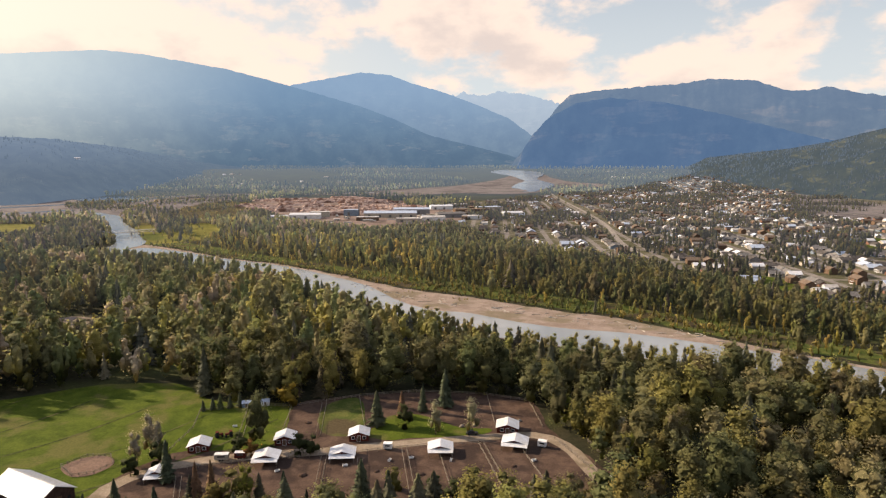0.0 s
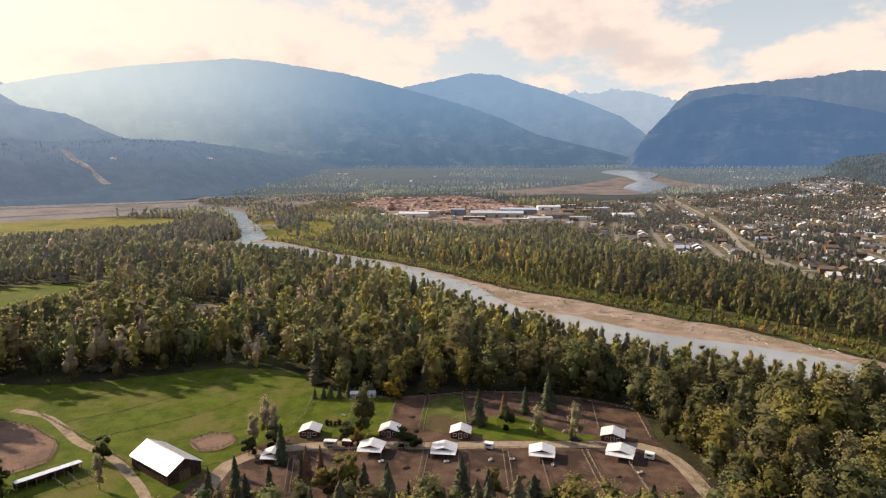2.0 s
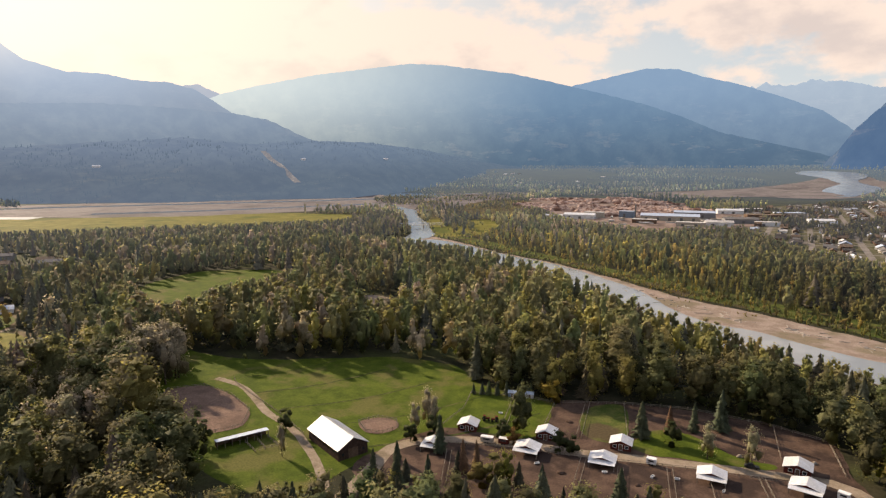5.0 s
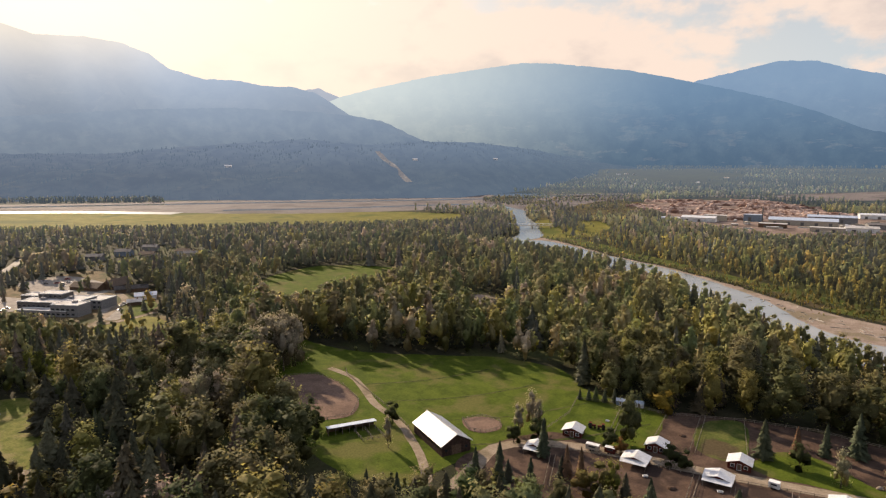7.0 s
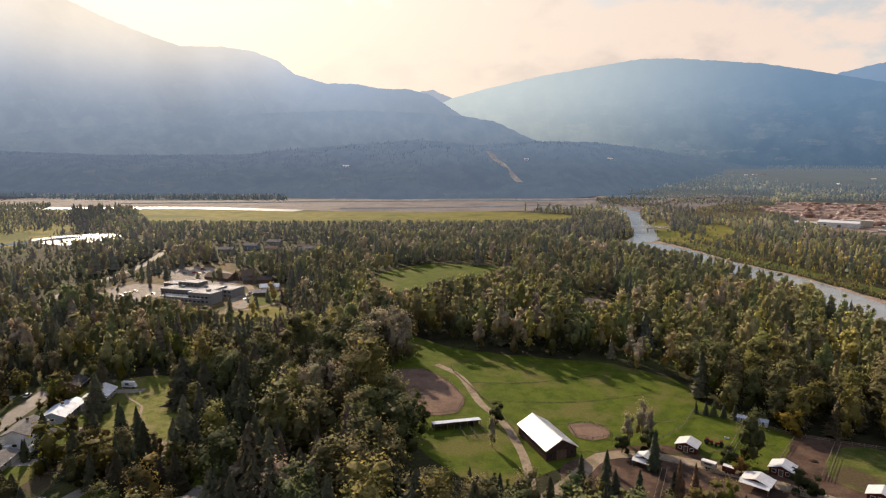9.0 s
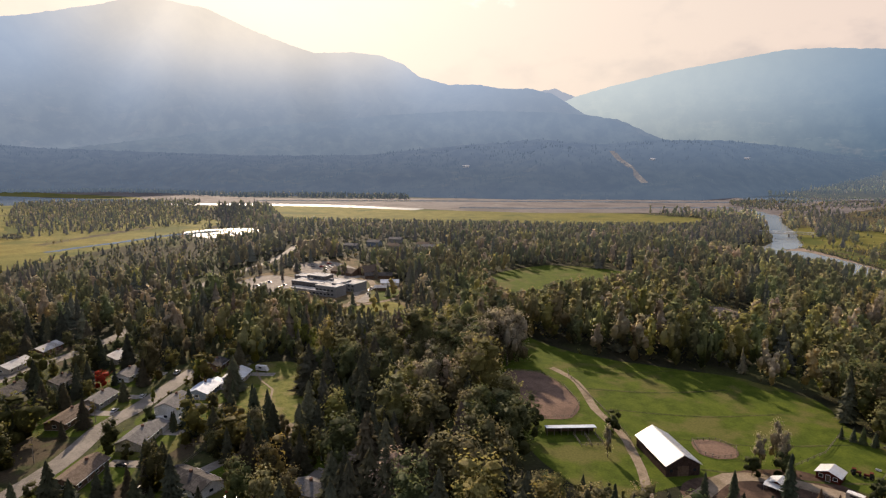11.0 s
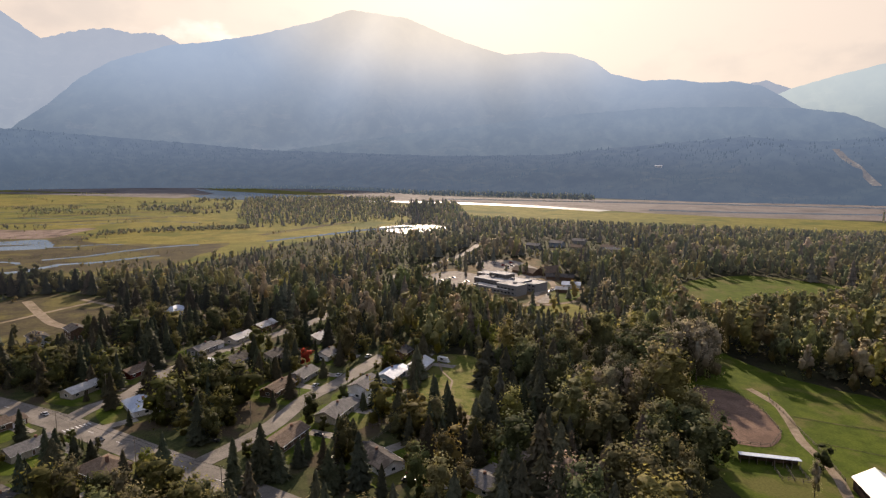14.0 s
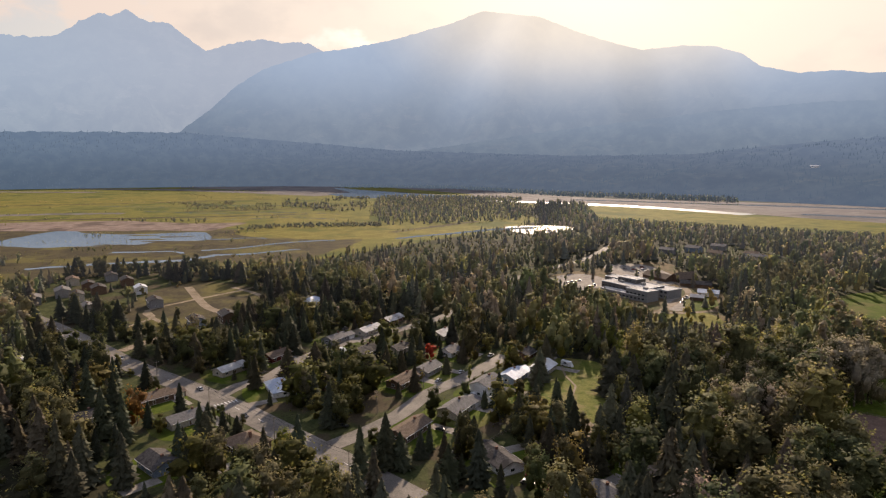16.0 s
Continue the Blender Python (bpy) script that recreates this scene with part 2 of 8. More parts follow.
M = {
    "floor": surf("forest_floor", (0.024, 0.026, 0.014), (0.046, 0.042, 0.024), 14, c=(0.055, 0.060, 0.022), csize=90, relief=0.4),
    "estate": surf("estate_ground", (0.040, 0.050, 0.018), (0.075, 0.078, 0.030), 7, fine=1.1, c=(0.075, 0.058, 0.036), csize=24, relief=0.3),
    "town": surf("town_lots", (0.072, 0.074, 0.034), (0.125, 0.112, 0.070), 9, fine=2, c=(0.17, 0.150, 0.120), csize=28, relief=0.2),
    "dry": surf("dry_weeds", (0.118, 0.086, 0.046), (0.165, 0.122, 0.066), 8, fine=1.2, c=(0.070, 0.070, 0.028), csize=26, relief=0.3),
    "grass": surf("mown_grass", (0.052, 0.076, 0.009), (0.086, 0.112, 0.014), 8, fine=0.9, c=(0.108, 0.106, 0.030), csize=24, relief=0.1),
    "rough_grass": surf("rough_grass", (0.060, 0.085, 0.018), (0.115, 0.120, 0.034), 7, fine=1.1, c=(0.085, 0.065, 0.035), csize=30, relief=0.3),
    "weedy": surf("weedy_grass", (0.095, 0.115, 0.022), (0.165, 0.160, 0.040), 5, fine=0.9, c=(0.20, 0.17, 0.07), csize=17, relief=0.3),
    "mown_edge": surf("uncut_grass", (0.035, 0.050, 0.012), (0.070, 0.080, 0.022), 2, fine=0.5, c=(0.10, 0.095, 0.035), csize=9, relief=0.2),
    "slate": surf("slate_cladding", (0.105, 0.098, 0.092), (0.15, 0.14, 0.13), 0.9, rough=0.75),
    "barn_board": surf("barn_board", (0.045, 0.030, 0.024), (0.075, 0.050, 0.040), 0.8, rough=0.85),
    "meadow": surf("wet_meadow", (0.120, 0.118, 0.024), (0.185, 0.165, 0.040), 26, fine=4, c=(0.078, 0.092, 0.020), csize=110, relief=0.3),
    "marsh": surf("marsh_sedge", (0.054, 0.045, 0.029), (0.090, 0.074, 0.037), 22, fine=3, c=(0.125, 0.108, 0.038), csize=70, relief=0.3),
    "gold": surf("gold_meadow", (0.150, 0.128, 0.026), (0.215, 0.180, 0.044), 24, fine=3, c=(0.110, 0.112, 0.024), csize=60, relief=0.3),
    "gravel": surf("river_gravel", (0.225, 0.172, 0.135), (0.305, 0.242, 0.195), 11, fine=1.2, c=(0.19, 0.155, 0.105), csize=38, relief=0.15),
    "sand": surf("silt_flat", (0.150, 0.134, 0.130), (0.205, 0.184, 0.175), 60, fine=9, c=(0.115, 0.104, 0.102), csize=140, rough=0.85, spec=0.03),
    "dirt": surf("trodden_dirt", (0.074, 0.048, 0.035), (0.116, 0.076, 0.055), 6, fine=0.7, c=(0.050, 0.034, 0.027), csize=16, relief=0.1),
    "ring_sand": surf("arena_sand", (0.170, 0.112, 0.082), (0.215, 0.145, 0.108), 7, fine=0.8, c=(0.135, 0.090, 0.068), csize=14, relief=0.06),
    "lane": surf("gravel_lane", (0.235, 0.185, 0.130), (0.305, 0.245, 0.180), 4, fine=0.6, c=(0.19, 0.15, 0.10), csize=12, relief=0.04),
    "asphalt": surf("old_asphalt", (0.150, 0.132, 0.112), (0.205, 0.182, 0.156), 8, fine=0.5, c=(0.235, 0.208, 0.178), csize=24, rough=0.8, spec=0.10),
    "paint": surf("road_paint", (0.62, 0.61, 0.58), (0.72, 0.71, 0.68), 1.2, rough=0.7),
    "concrete": surf("pale_concrete", (0.26, 0.228, 0.19), (0.33, 0.295, 0.255), 3, fine=0.4, c=(0.22, 0.195, 0.165), csize=7),
    "bark": surf("bark", (0.075, 0.058, 0.042), (0.14, 0.115, 0.09), 0.8, relief=0.05),
    "dead": surf("bleached_wood", (0.36, 0.33, 0.28), (0.48, 0.45, 0.40), 0.6),
    "rail": surf("weathered_rail", (0.20, 0.165, 0.125), (0.30, 0.26, 0.21), 0.7),
    "white": surf("white_paint", (0.70, 0.70, 0.69), (0.80, 0.80, 0.79), 2.0, rough=0.6, c=(0.60, 0.59, 0.56), csize=5),
    "tin": surf("white_metal_roof", (0.58, 0.59, 0.60), (0.68, 0.69, 0.70), 3.0, rough=0.38, fine=0.5, c=(0.62, 0.61, 0.58), csize=9, spec=0.5),
    "blue_tin": surf("blue_grey_metal_roof", (0.36, 0.42, 0.52), (0.46, 0.53, 0.62), 3.0, rough=0.5, spec=0.3),
    "red": surf("barn_red_boards", (0.085, 0.022, 0.016), (0.125, 0.035, 0.026), 0.9, rough=0.8, fine=0.15),
    "brown": surf("brown_siding", (0.115, 0.075, 0.050), (0.16, 0.11, 0.078), 0.8, rough=0.8),
    "grey": surf("grey_siding", (0.20, 0.20, 0.20), (0.27, 0.27, 0.27), 0.8, rough=0.75),
    "cream": surf("cream_siding", (0.38, 0.34, 0.27), (0.46, 0.42, 0.35), 0.8, rough=0.75),
    "blue": surf("blue_grey_siding", (0.16, 0.21, 0.27), (0.22, 0.27, 0.33), 0.8, rough=0.75),
    "brick": surf("brown_brick", (0.16, 0.09, 0.065), (0.23, 0.135, 0.10), 0.4, rough=0.85),
    "shingle": surf("dark_shingle", (0.070, 0.064, 0.060), (0.115, 0.105, 0.098), 1.2, rough=0.85, fine=0.3, c=(0.05, 0.046, 0.044), csize=4),
    "shingle_grey": surf("grey_shingle", (0.135, 0.128, 0.122), (0.195, 0.185, 0.178), 1.2, rough=0.8, fine=0.3),
    "shingle_brown": surf("brown_shingle", (0.13, 0.095, 0.070), (0.19, 0.145, 0.11), 1.2, rough=0.85, fine=0.3),
    "flat_roof": surf("pale_flat_roof", (0.45, 0.43, 0.40), (0.58, 0.56, 0.53), 4, rough=0.8, c=(0.36, 0.34, 0.32), csize=11),
    "logs": surf("cut_logs", (0.28, 0.170, 0.125), (0.64, 0.49, 0.40), 7, fine=1.6, c=(0.17, 0.095, 0.070), csize=26, relief=0.6),
    "yard": surf("mill_yard_earth", (0.18, 0.132, 0.108), (0.27, 0.205, 0.170), 22, fine=3, c=(0.115, 0.085, 0.07), csize=60),
    "steel": surf("dark_steel", (0.12, 0.12, 0.12), (0.18, 0.18, 0.18), 0.8, rough=0.5, metal=0.6),
    "rubber": surf("rubber", (0.015, 0.015, 0.015), (0.025, 0.025, 0.025), 0.3),
    "leaf": leafy("leaves", 0.05, 0.52, 1.9), "needle": leafy("needles", 0.05, 0.18, 2.6),
    # far and hill foliage, with haze glow mixed into the leaves
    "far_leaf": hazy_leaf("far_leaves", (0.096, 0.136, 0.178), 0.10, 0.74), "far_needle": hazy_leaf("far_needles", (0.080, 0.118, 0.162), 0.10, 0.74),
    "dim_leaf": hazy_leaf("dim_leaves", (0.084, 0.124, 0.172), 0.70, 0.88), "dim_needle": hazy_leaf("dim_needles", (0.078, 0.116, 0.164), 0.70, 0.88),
    "river": water("river_water", (0.17, 0.19, 0.20), 0.3, 0.16),
    "glitter": water("glittering_water", (0.12, 0.14, 0.16), 0.6, 0.36),
    "lake": water("lake_water", (0.12, 0.145, 0.165), 0.22, 0.08),
}
# haze glow painted into the valley floor and the nearer foliage too
mix_in_haze(M["floor"], (0.108, 0.138, 0.160), 0.0, 0.76)
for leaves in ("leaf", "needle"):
    mix_in_haze(M[leaves], (0.17, 0.19, 0.22), 0.0, 0.13, 300, 1300)


def glass_dark():
    mat = bpy.data.materials.new("window_glass")
    mat.use_nodes = True
    q = Nodes(mat.node_tree)
    shader = q.n("ShaderNodeBsdfPrincipled", {"Base Color": (0.02, 0.025, 0.03), "Roughness": 0.06, "Specular IOR Level": 0.6})
    q.n("ShaderNodeOutputMaterial", {0: shader.outputs[0]})
    return mat


M["glass"] = glass_dark()
CAR = {n: surf("car_paint_" + n, c, tuple(v * 1.1 for v in c), 2.0, rough=0.3, spec=0.5) for n, c in
       (("white", (0.48, 0.48, 0.48)), ("silver", (0.42, 0.43, 0.45)), ("black", (0.02, 0.02, 0.022)),
        ("red", (0.32, 0.03, 0.025)), ("blue", (0.05, 0.11, 0.25)), ("grey", (0.13, 0.135, 0.14)))}


# ---- building blocks ----
def mesh_of(name, verts, faces, mat, tint=None, smooth=False, out=None):
    """A mesh from arrays: verts (n, 3), faces (k, 3) or (k, 4), a colour for each vertex."""
    verts, faces = np.asarray(verts, np.float32), np.asarray(faces, np.int32)
    me = bpy.data.meshes.new(name)
    k, w = faces.shape
    me.vertices.add(len(verts)), me.loops.add(k * w), me.polygons.add(k)
    me.vertices.foreach_set("co", verts.ravel())
    me.loops.foreach_set("vertex_index", faces.ravel())
    me.polygons.foreach_set("loop_start", np.arange(0, k * w, w, dtype=np.int32))
    me.polygons.foreach_set("use_smooth", np.full(k, smooth))
    if out is not None:
        me.attributes.new("out", "FLOAT_VECTOR", "POINT").data.foreach_set("vector", np.asarray(out, np.float32).ravel())
    if tint is not None:
        layer = me.attributes.new("tint", "FLOAT_COLOR", "POINT")
        layer.data.foreach_set("color", np.concatenate([tint, np.ones((len(tint), 1))], 1).astype(np.float32).ravel())
    me.update(calc_edges=True)
    me.materials.append(mat)
    return me


class Geo:
    """Collects boxes and faces into one mesh."""

    def __init__(self):
        self.v, self.f = [], []

    def add(self, verts, faces):
        k = len(self.v)
        self.v += [tuple(p) for p in verts]
        self.f += [tuple(i + k for i in face) for face in faces]
        return self

    def box(self, x0, y0, z0, x1, y1, z1, m=None):
        c = [Vector((x, y, z)) for z in (z0, z1) for x, y in ((x0, y0), (x1, y0), (x1, y1), (x0, y1))]
        if m:
            c = [m @ p for p in c]
        return self.add(c, [(3, 2, 1, 0), (4, 5, 6, 7), (0, 1, 5, 4), (1, 2, 6, 5), (2, 3, 7, 6), (3, 0, 4, 7)])

    def bar(self, a, b, w, h):
        """A squared bar from a to b."""
        a, b = Vector(a), Vector(b)
        d = (b - a).normalized()
        s = d.cross(Vector((0, 0, 1)))
        s = (s.normalized() if s.length > 1e-4 else Vector((1, 0, 0))) * w / 2
        u = s.cross(d).normalized() * h / 2
        c = [p + i * s + j * u for p in (a, b) for i, j in ((-1, -1), (1, -1), (1, 1), (-1, 1))]
        return self.add(c, [(3, 2, 1, 0), (4, 5, 6, 7), (0, 1, 5, 4), (1, 2, 6, 5), (2, 3, 7, 6), (3, 0, 4, 7)])

    def tube(self, pts, radii, sides=6):
        rings = []
        for i, p in enumerate(pts):
            p = Vector(p)
            d = (Vector(pts[min(i + 1, len(pts) - 1)]) - Vector(pts[max(i - 1, 0)])).normalized()
            s = d.orthogonal().normalized()
            t = d.cross(s)
            rings += [p + radii[i] * (math.cos(a) * s + math.sin(a) * t) for a in [2 * math.pi * j / sides for j in range(sides)]]
        faces = [(i * sides + j, i * sides + (j + 1) % sides, (i + 1) * sides + (j + 1) % sides, (i + 1) * sides + j)
                 for i in range(len(pts) - 1) for j in range(sides)]
        top = (len(pts) - 1) * sides
        faces += [tuple(range(sides))[::-1], tuple(range(top, top + sides))]
        return self.add(rings, faces)

    def mesh(self, name, mat):
        me = bpy.data.meshes.new(name)
        me.from_pydata(self.v, [], self.f)
        me.update()
        me.materials.append(mat)
        return me


def part(name, data, mat, parent, label="", m=None):
    """Links a Geo, or a ready mesh, as one object under a thing or a part."""
    ob = new(name, data.mesh(name, M[mat] if isinstance(mat, str) else mat) if isinstance(data, Geo) else data)
    if parent:
        ob.parent = parent
    if m:
        ob.matrix_basis = m
    if label:
        tagged(ob, label)
    return ob


def thing(name, m, label, category, group="", kind=""):
    ob = new(name)
    ob.empty_display_size = 0.5
    ob.matrix_basis = m
    return tagged(ob, label, category, group, kind)


def lift(x, y):
    """Height of the valley floor: flat near by, rising slowly up the valley far away."""
    s = np.clip((np.hypot(x, y) - 2400) / 1100, 0, 1)
    a = np.clip((42 - np.abs(np.degrees(np.arctan2(-x, y)))) / 20, 0, 1)
    return 88 * s * s * (3 - 2 * s) * a * a * (3 - 2 * a)


def inside(x, y, poly):
    """Which points lie in a polygon."""
    x, y = np.asarray(x, float), np.asarray(y, float)
    hit = np.zeros(x.shape, bool)
    for (x0, y0), (x1, y1) in zip(poly, poly[1:] + poly[:1]):
        if y0 != y1:
            hit ^= ((y0 > y) != (y1 > y)) & (x < (x1 - x0) * (y - y0) / (y1 - y0) + x0)
    return hit


def off_line(x, y, line):
    """Distance of points from a polyline."""
    best = np.full(np.shape(x), 1e9)
    for (x0, y0), (x1, y1) in zip(line, line[1:]):
        dx, dy = x1 - x0, y1 - y0
        s = np.clip(((x - x0) * dx + (y - y0) * dy) / (dx * dx + dy * dy), 0, 1)
        best = np.minimum(best, np.hypot(x - x0 - s * dx, y - y0 - s * dy))
    return best


def curve(pts, step, closed=False):
    """Points along a smooth line through pts."""
    p = [Vector(q) for q in pts]
    n = len(p)
    out = []
    for i in range(n if closed else n - 1):
        a, b, c, d = ((p[(i - 1) % n], p[i], p[(i + 1) % n], p[(i + 2) % n]) if closed else
                      (p[max(i - 1, 0)], p[i], p[i + 1], p[min(i + 2, n - 1)]))
        k = max(1, int((c - b).length / step))
        for j in range(k):
            t = j / k
            out.append(0.5 * (2 * b + (c - a) * t + (2 * a - 5 * b + 4 * c - d) * t * t + (3 * b - a - 3 * c + d) * t ** 3))
    return out if closed else out + [p[-1]]


LAYER = {}


def patch(name, poly, z, mat, label, category, rough=0.0, step=None, kind="structure", smooth=True):
    """A sheet of ground with a natural edge."""
    span = max(max(a) - min(a) for a in zip(*poly))
    step = step or max(2.0, span / 60)
    LAYER[name] = LAYER.get(name, 0) + 1
    z += 0.002 * LAYER[name]
    line = curve(poly, step, True) if smooth else [Vector(p) for p in poly]
    out = []
    for i, p in enumerate(line):
        d = line[(i + 1) % len(line)] - line[i - 1]
        s = Vector((-d.y, d.x)).normalized() if d.length else Vector((0, 0))
        p = p + s * rough * (noise.noise(Vector((p.x / (rough * 6 + 1), p.y / (rough * 6 + 1), 3.1))) +
                             0.5 * noise.noise(Vector((p.x / (rough * 2 + 1), p.y / (rough * 2 + 1), 7.7)))) if rough else p
        out.append(p)
    bm = bmesh.new()
    vs = [bm.verts.new((p.x, p.y, z + float(lift(p.x, p.y)))) for p in out]
    face = bm.faces.new(vs)
    bmesh.ops.triangulate(bm, faces=[face])
    bmesh.ops.recalc_face_normals(bm, faces=bm.faces)
    if sum(f.normal.z for f in bm.faces) < 0:
        bmesh.ops.reverse_faces(bm, faces=bm.faces)
    me = bpy.data.meshes.new(name)
    bm.to_mesh(me)
    bm.free()
    me.materials.append(M[mat])
    return tagged(new(name, me), label, category, kind=kind)


def ribbon(name, pts, width, z, mat, label, category, rough=0.0, kind="structure", step=6.0):
    """A road, path or channel along a line; width may change along it."""
    LAYER[name] = LAYER.get(name, 0) + 1
    z += 0.002 * LAYER[name]
    line = curve(pts, step)
    v, f = [], []
    for i, p in enumerate(line):
        d = (line[min(i + 1, len(line) - 1)] - line[max(i - 1, 0)]).normalized()
        s = Vector((-d.y, d.x))
        w = width if not isinstance(width, tuple) else width[0] + (width[1] - width[0]) * i / (len(line) - 1)
        for side in (1, -1):
            k = w / 2 + rough * noise.noise(Vector((p.x / 9, p.y / 9, side * 5.3)))
            q = p + side * s * k
            v.append((q.x, q.y, z + float(lift(q.x, q.y))))
        if i:
            f.append((2 * i - 2, 2 * i - 1, 2 * i + 1, 2 * i))
    me = bpy.data.meshes.new(name)
    me.from_pydata(v, [], f)
    me.update()
    me.materials.append(M[mat])
    return tagged(new(name, me), label, category, kind=kind)


# ---- the plan ----
TOWN = [(20, 1180), (100, 900), (140, 800), (235, 690), (262, 600), (300, 540), (330, 455), (480, 430), (760, 850), (1350, 1700), (1600, 2450),
        (1250, 2950), (470, 2300), (0, 1640)]
TOWN_ROAD = [(242, 690), (254, 864), (313, 1223), (381, 2006), (430, 2500)]
FAR_BANK = [(420, 170), (300, 270), (222, 334), (190, 364), (158, 399), (129, 429), (92, 451), (52, 478), (8, 512), (-43, 545), (-91, 592), (-132, 630),
            (-192, 678), (-258, 719), (-362, 803), (-416, 838)]
NEAR_BANK = [(-430, 735), (-350, 722), (-300, 690), (-225, 622), (-160, 560), (-110, 498), (-60, 438), (-10, 402), (50, 372), (105, 342), (170, 310),
             (250, 250), (380, 130)]
MOUTH = [(-416, 843), (-462, 928), (-503, 1004), (-561, 1091), (-620, 1183), (-694, 1309), (-767, 1386), (-877, 1491), (-822, 1376), (-725, 1270), (-645, 1152), (-572, 1044),
         (-508, 937), (-465, 864), (-444, 785), (-430, 735)]
COLUMBIA = [(-3300, -900), (-2300, -230), (-1720, 390), (-1463, 700), (-1200, 850), (-1000, 1020), (-830, 1330), (-700, 1290), (-640, 1420),
            (-674, 1800), (-680, 2200), (-800, 2250), (-1000, 2160), (-1300, 2000), (-1500, 1500), (-1750, 1000), (-2060, 620), (-2900, 260), (-3500, -300), (-3600, -900)]
FIELD = [(-302, 253), (-251, 256), (-220, 269), (-191, 286), (-168, 297), (-132, 296), (-108, 275), (-60, 268), (-66, 232), (-92, 222), (-112, 210),
         (-120, 182), (-128, 150), (-165, 150), (-190, 160), (-215, 168), (-246, 178), (-268, 205), (-290, 230)]
PENS = [(-104, 222), (-66, 228), (-68, 270), (-39, 282), (-13, 286), (20, 284), (42, 272), (46, 240), (58, 214), (62, 190), (30, 182), (-60, 176),
        (-116, 172), (-118, 196)]
BIG_RING = [(-239, 192), (-246, 203), (-234, 215), (-212, 211), (-192, 201), (-183, 187), (-188, 177), (-199, 171), (-223, 180)]
SMALL_RING = [(-140, 211), (-135, 219), (-126, 219), (-122, 213), (-125, 206), (-132, 204)]
GREEN_FIELD = [(-471, 359), (-497, 426), (-486, 470), (-440, 495), (-398, 490), (-385, 450), (-390, 385), (-367, 319), (-393, 313)]
HOSPITAL = [(-590, 150), (-640, 230), (-665, 300), (-570, 290), (-480, 275), (-436, 242), (-400, 236), (-376, 224), (-366, 200), (-390, 182), (-430, 178), (-488, 168), (-540, 135)]
MILL = [(-560, 1700), (-540, 1960), (-400, 2060), (-250, 2040), (-120, 1730), (20, 1500), (40, 1240), (-60, 1130), (-110, 1055), (-300, 1210), (-420, 1450)]
WETLAND = [(-560, -420), (-600, -333), (-625, -275), (-650, -210), (-680, -141), (-712, -92), (-810, -15), (-915, 75), (-1050, 195), (-1240, 290), (-1500, 250), (-1700, 390), (-2300, -230),
           (-3250, -700), (-3500, -1000), (-3300, -2100), (-1700, -1600), (-900, -800)]
COLUMBIA_MEADOW = [(-1690, 530), (-1463, 705), (-1220, 835), (-1050, 960), (-928, 1110), (-690, 1130), (-680, 1010), (-790, 860), (-1023, 598), (-1231, 411)]
LAWN_STRIP = [(-330, 84), (-322, 112), (-292, 104), (-262, 96), (-240, 86), (-236, 70), (-250, 62), (-282, 68)]
HOMES = [(-190, -60), (-180, 20), (-182, 70), (-196, 92), (-212, 86), (-226, 66), (-246, 57), (-270, 59), (-296, 68), (-330, 86), (-356, 88), (-384, 72), (-430, 20), (-500, -30), (-560, -120), (-640, -200),
         (-640, -330), (-480, -280), (-330, -200), (-230, -130)]
MAIN_STREET = [(-520, -345), (-450, -262), (-383, -192), (-341, -151), (-301, -105), (-273, -75), (-246, -49), (-223, -27), (-203, -8), (-170, 22)]
STREETS = [
    ("street", [(-228, -30), (-254, -4), (-284, 14), (-300, 30), (-322, 48), (-340, 62)], 9.0),
    ("street", [(-284, -88), (-301, -80), (-312, -68), (-339, -57), (-377, -29), (-410, 10), (-453, 45), (-520, 70)], 9.0),
    ("street", [(-255, -90), (-284, -88)], 8.0),
    ("avenue", [(-520, 70), (-597, 127), (-699, 221), (-814, 291)], 8.5),
    ("track", [(-365, -165), (-400, -150), (-440, -120), (-480, -150), (-560, -190)], 7.0),
]
LANES = [
    ("farm_lane", [(-112, 150), (-112, 164), (-113, 178), (-115, 196), (-106, 208), (-89, 216), (-66, 221), (-44, 224), (-22, 229), (-1, 233), (19, 236),
                   (37, 238), (48, 229), (54, 208), (60, 185)], 6.0),
    ("farm_track", [(-237, 226), (-218, 223), (-201, 214), (-184, 203), (-161, 193), (-142, 180), (-127, 167), (-119, 158)], 3.6),
]
POND = [(-1060, -560), (-1013, -487), (-1006, -426), (-1019, -365), (-1022, -312), (-927, -282), (-908, -306), (-906, -345), (-871, -358), (-859, -414), (-850, -500), (-930, -580)]
FAR_RIVER = [(273, 2489), (319, 2713), (371, 2849), (315, 3017), (238, 3150), (311, 3257), (476, 3156), (495, 3021), (441, 2878), (492, 2701), (428, 2558), (346, 2405)]
FAR_SAND = [(-387, 2279), (-217, 2526), (59, 2695), (266, 2909), (360, 3074), (473, 3132), (518, 2906), (602, 2756), (716, 2657), (690, 2575), (466, 2632), (421, 2468), (248, 2262), (51, 2311), (-181, 2108)]


RIVER_MEADOW = [(-425, 850), (-480, 965), (-552, 1100), (-450, 1150), (-370, 1020), (-360, 890)]
SCRUB = [(-552, 1110), (-640, 1245), (-650, 1420), (-680, 1780), (-560, 1800), (-440, 1480), (-430, 1200)]

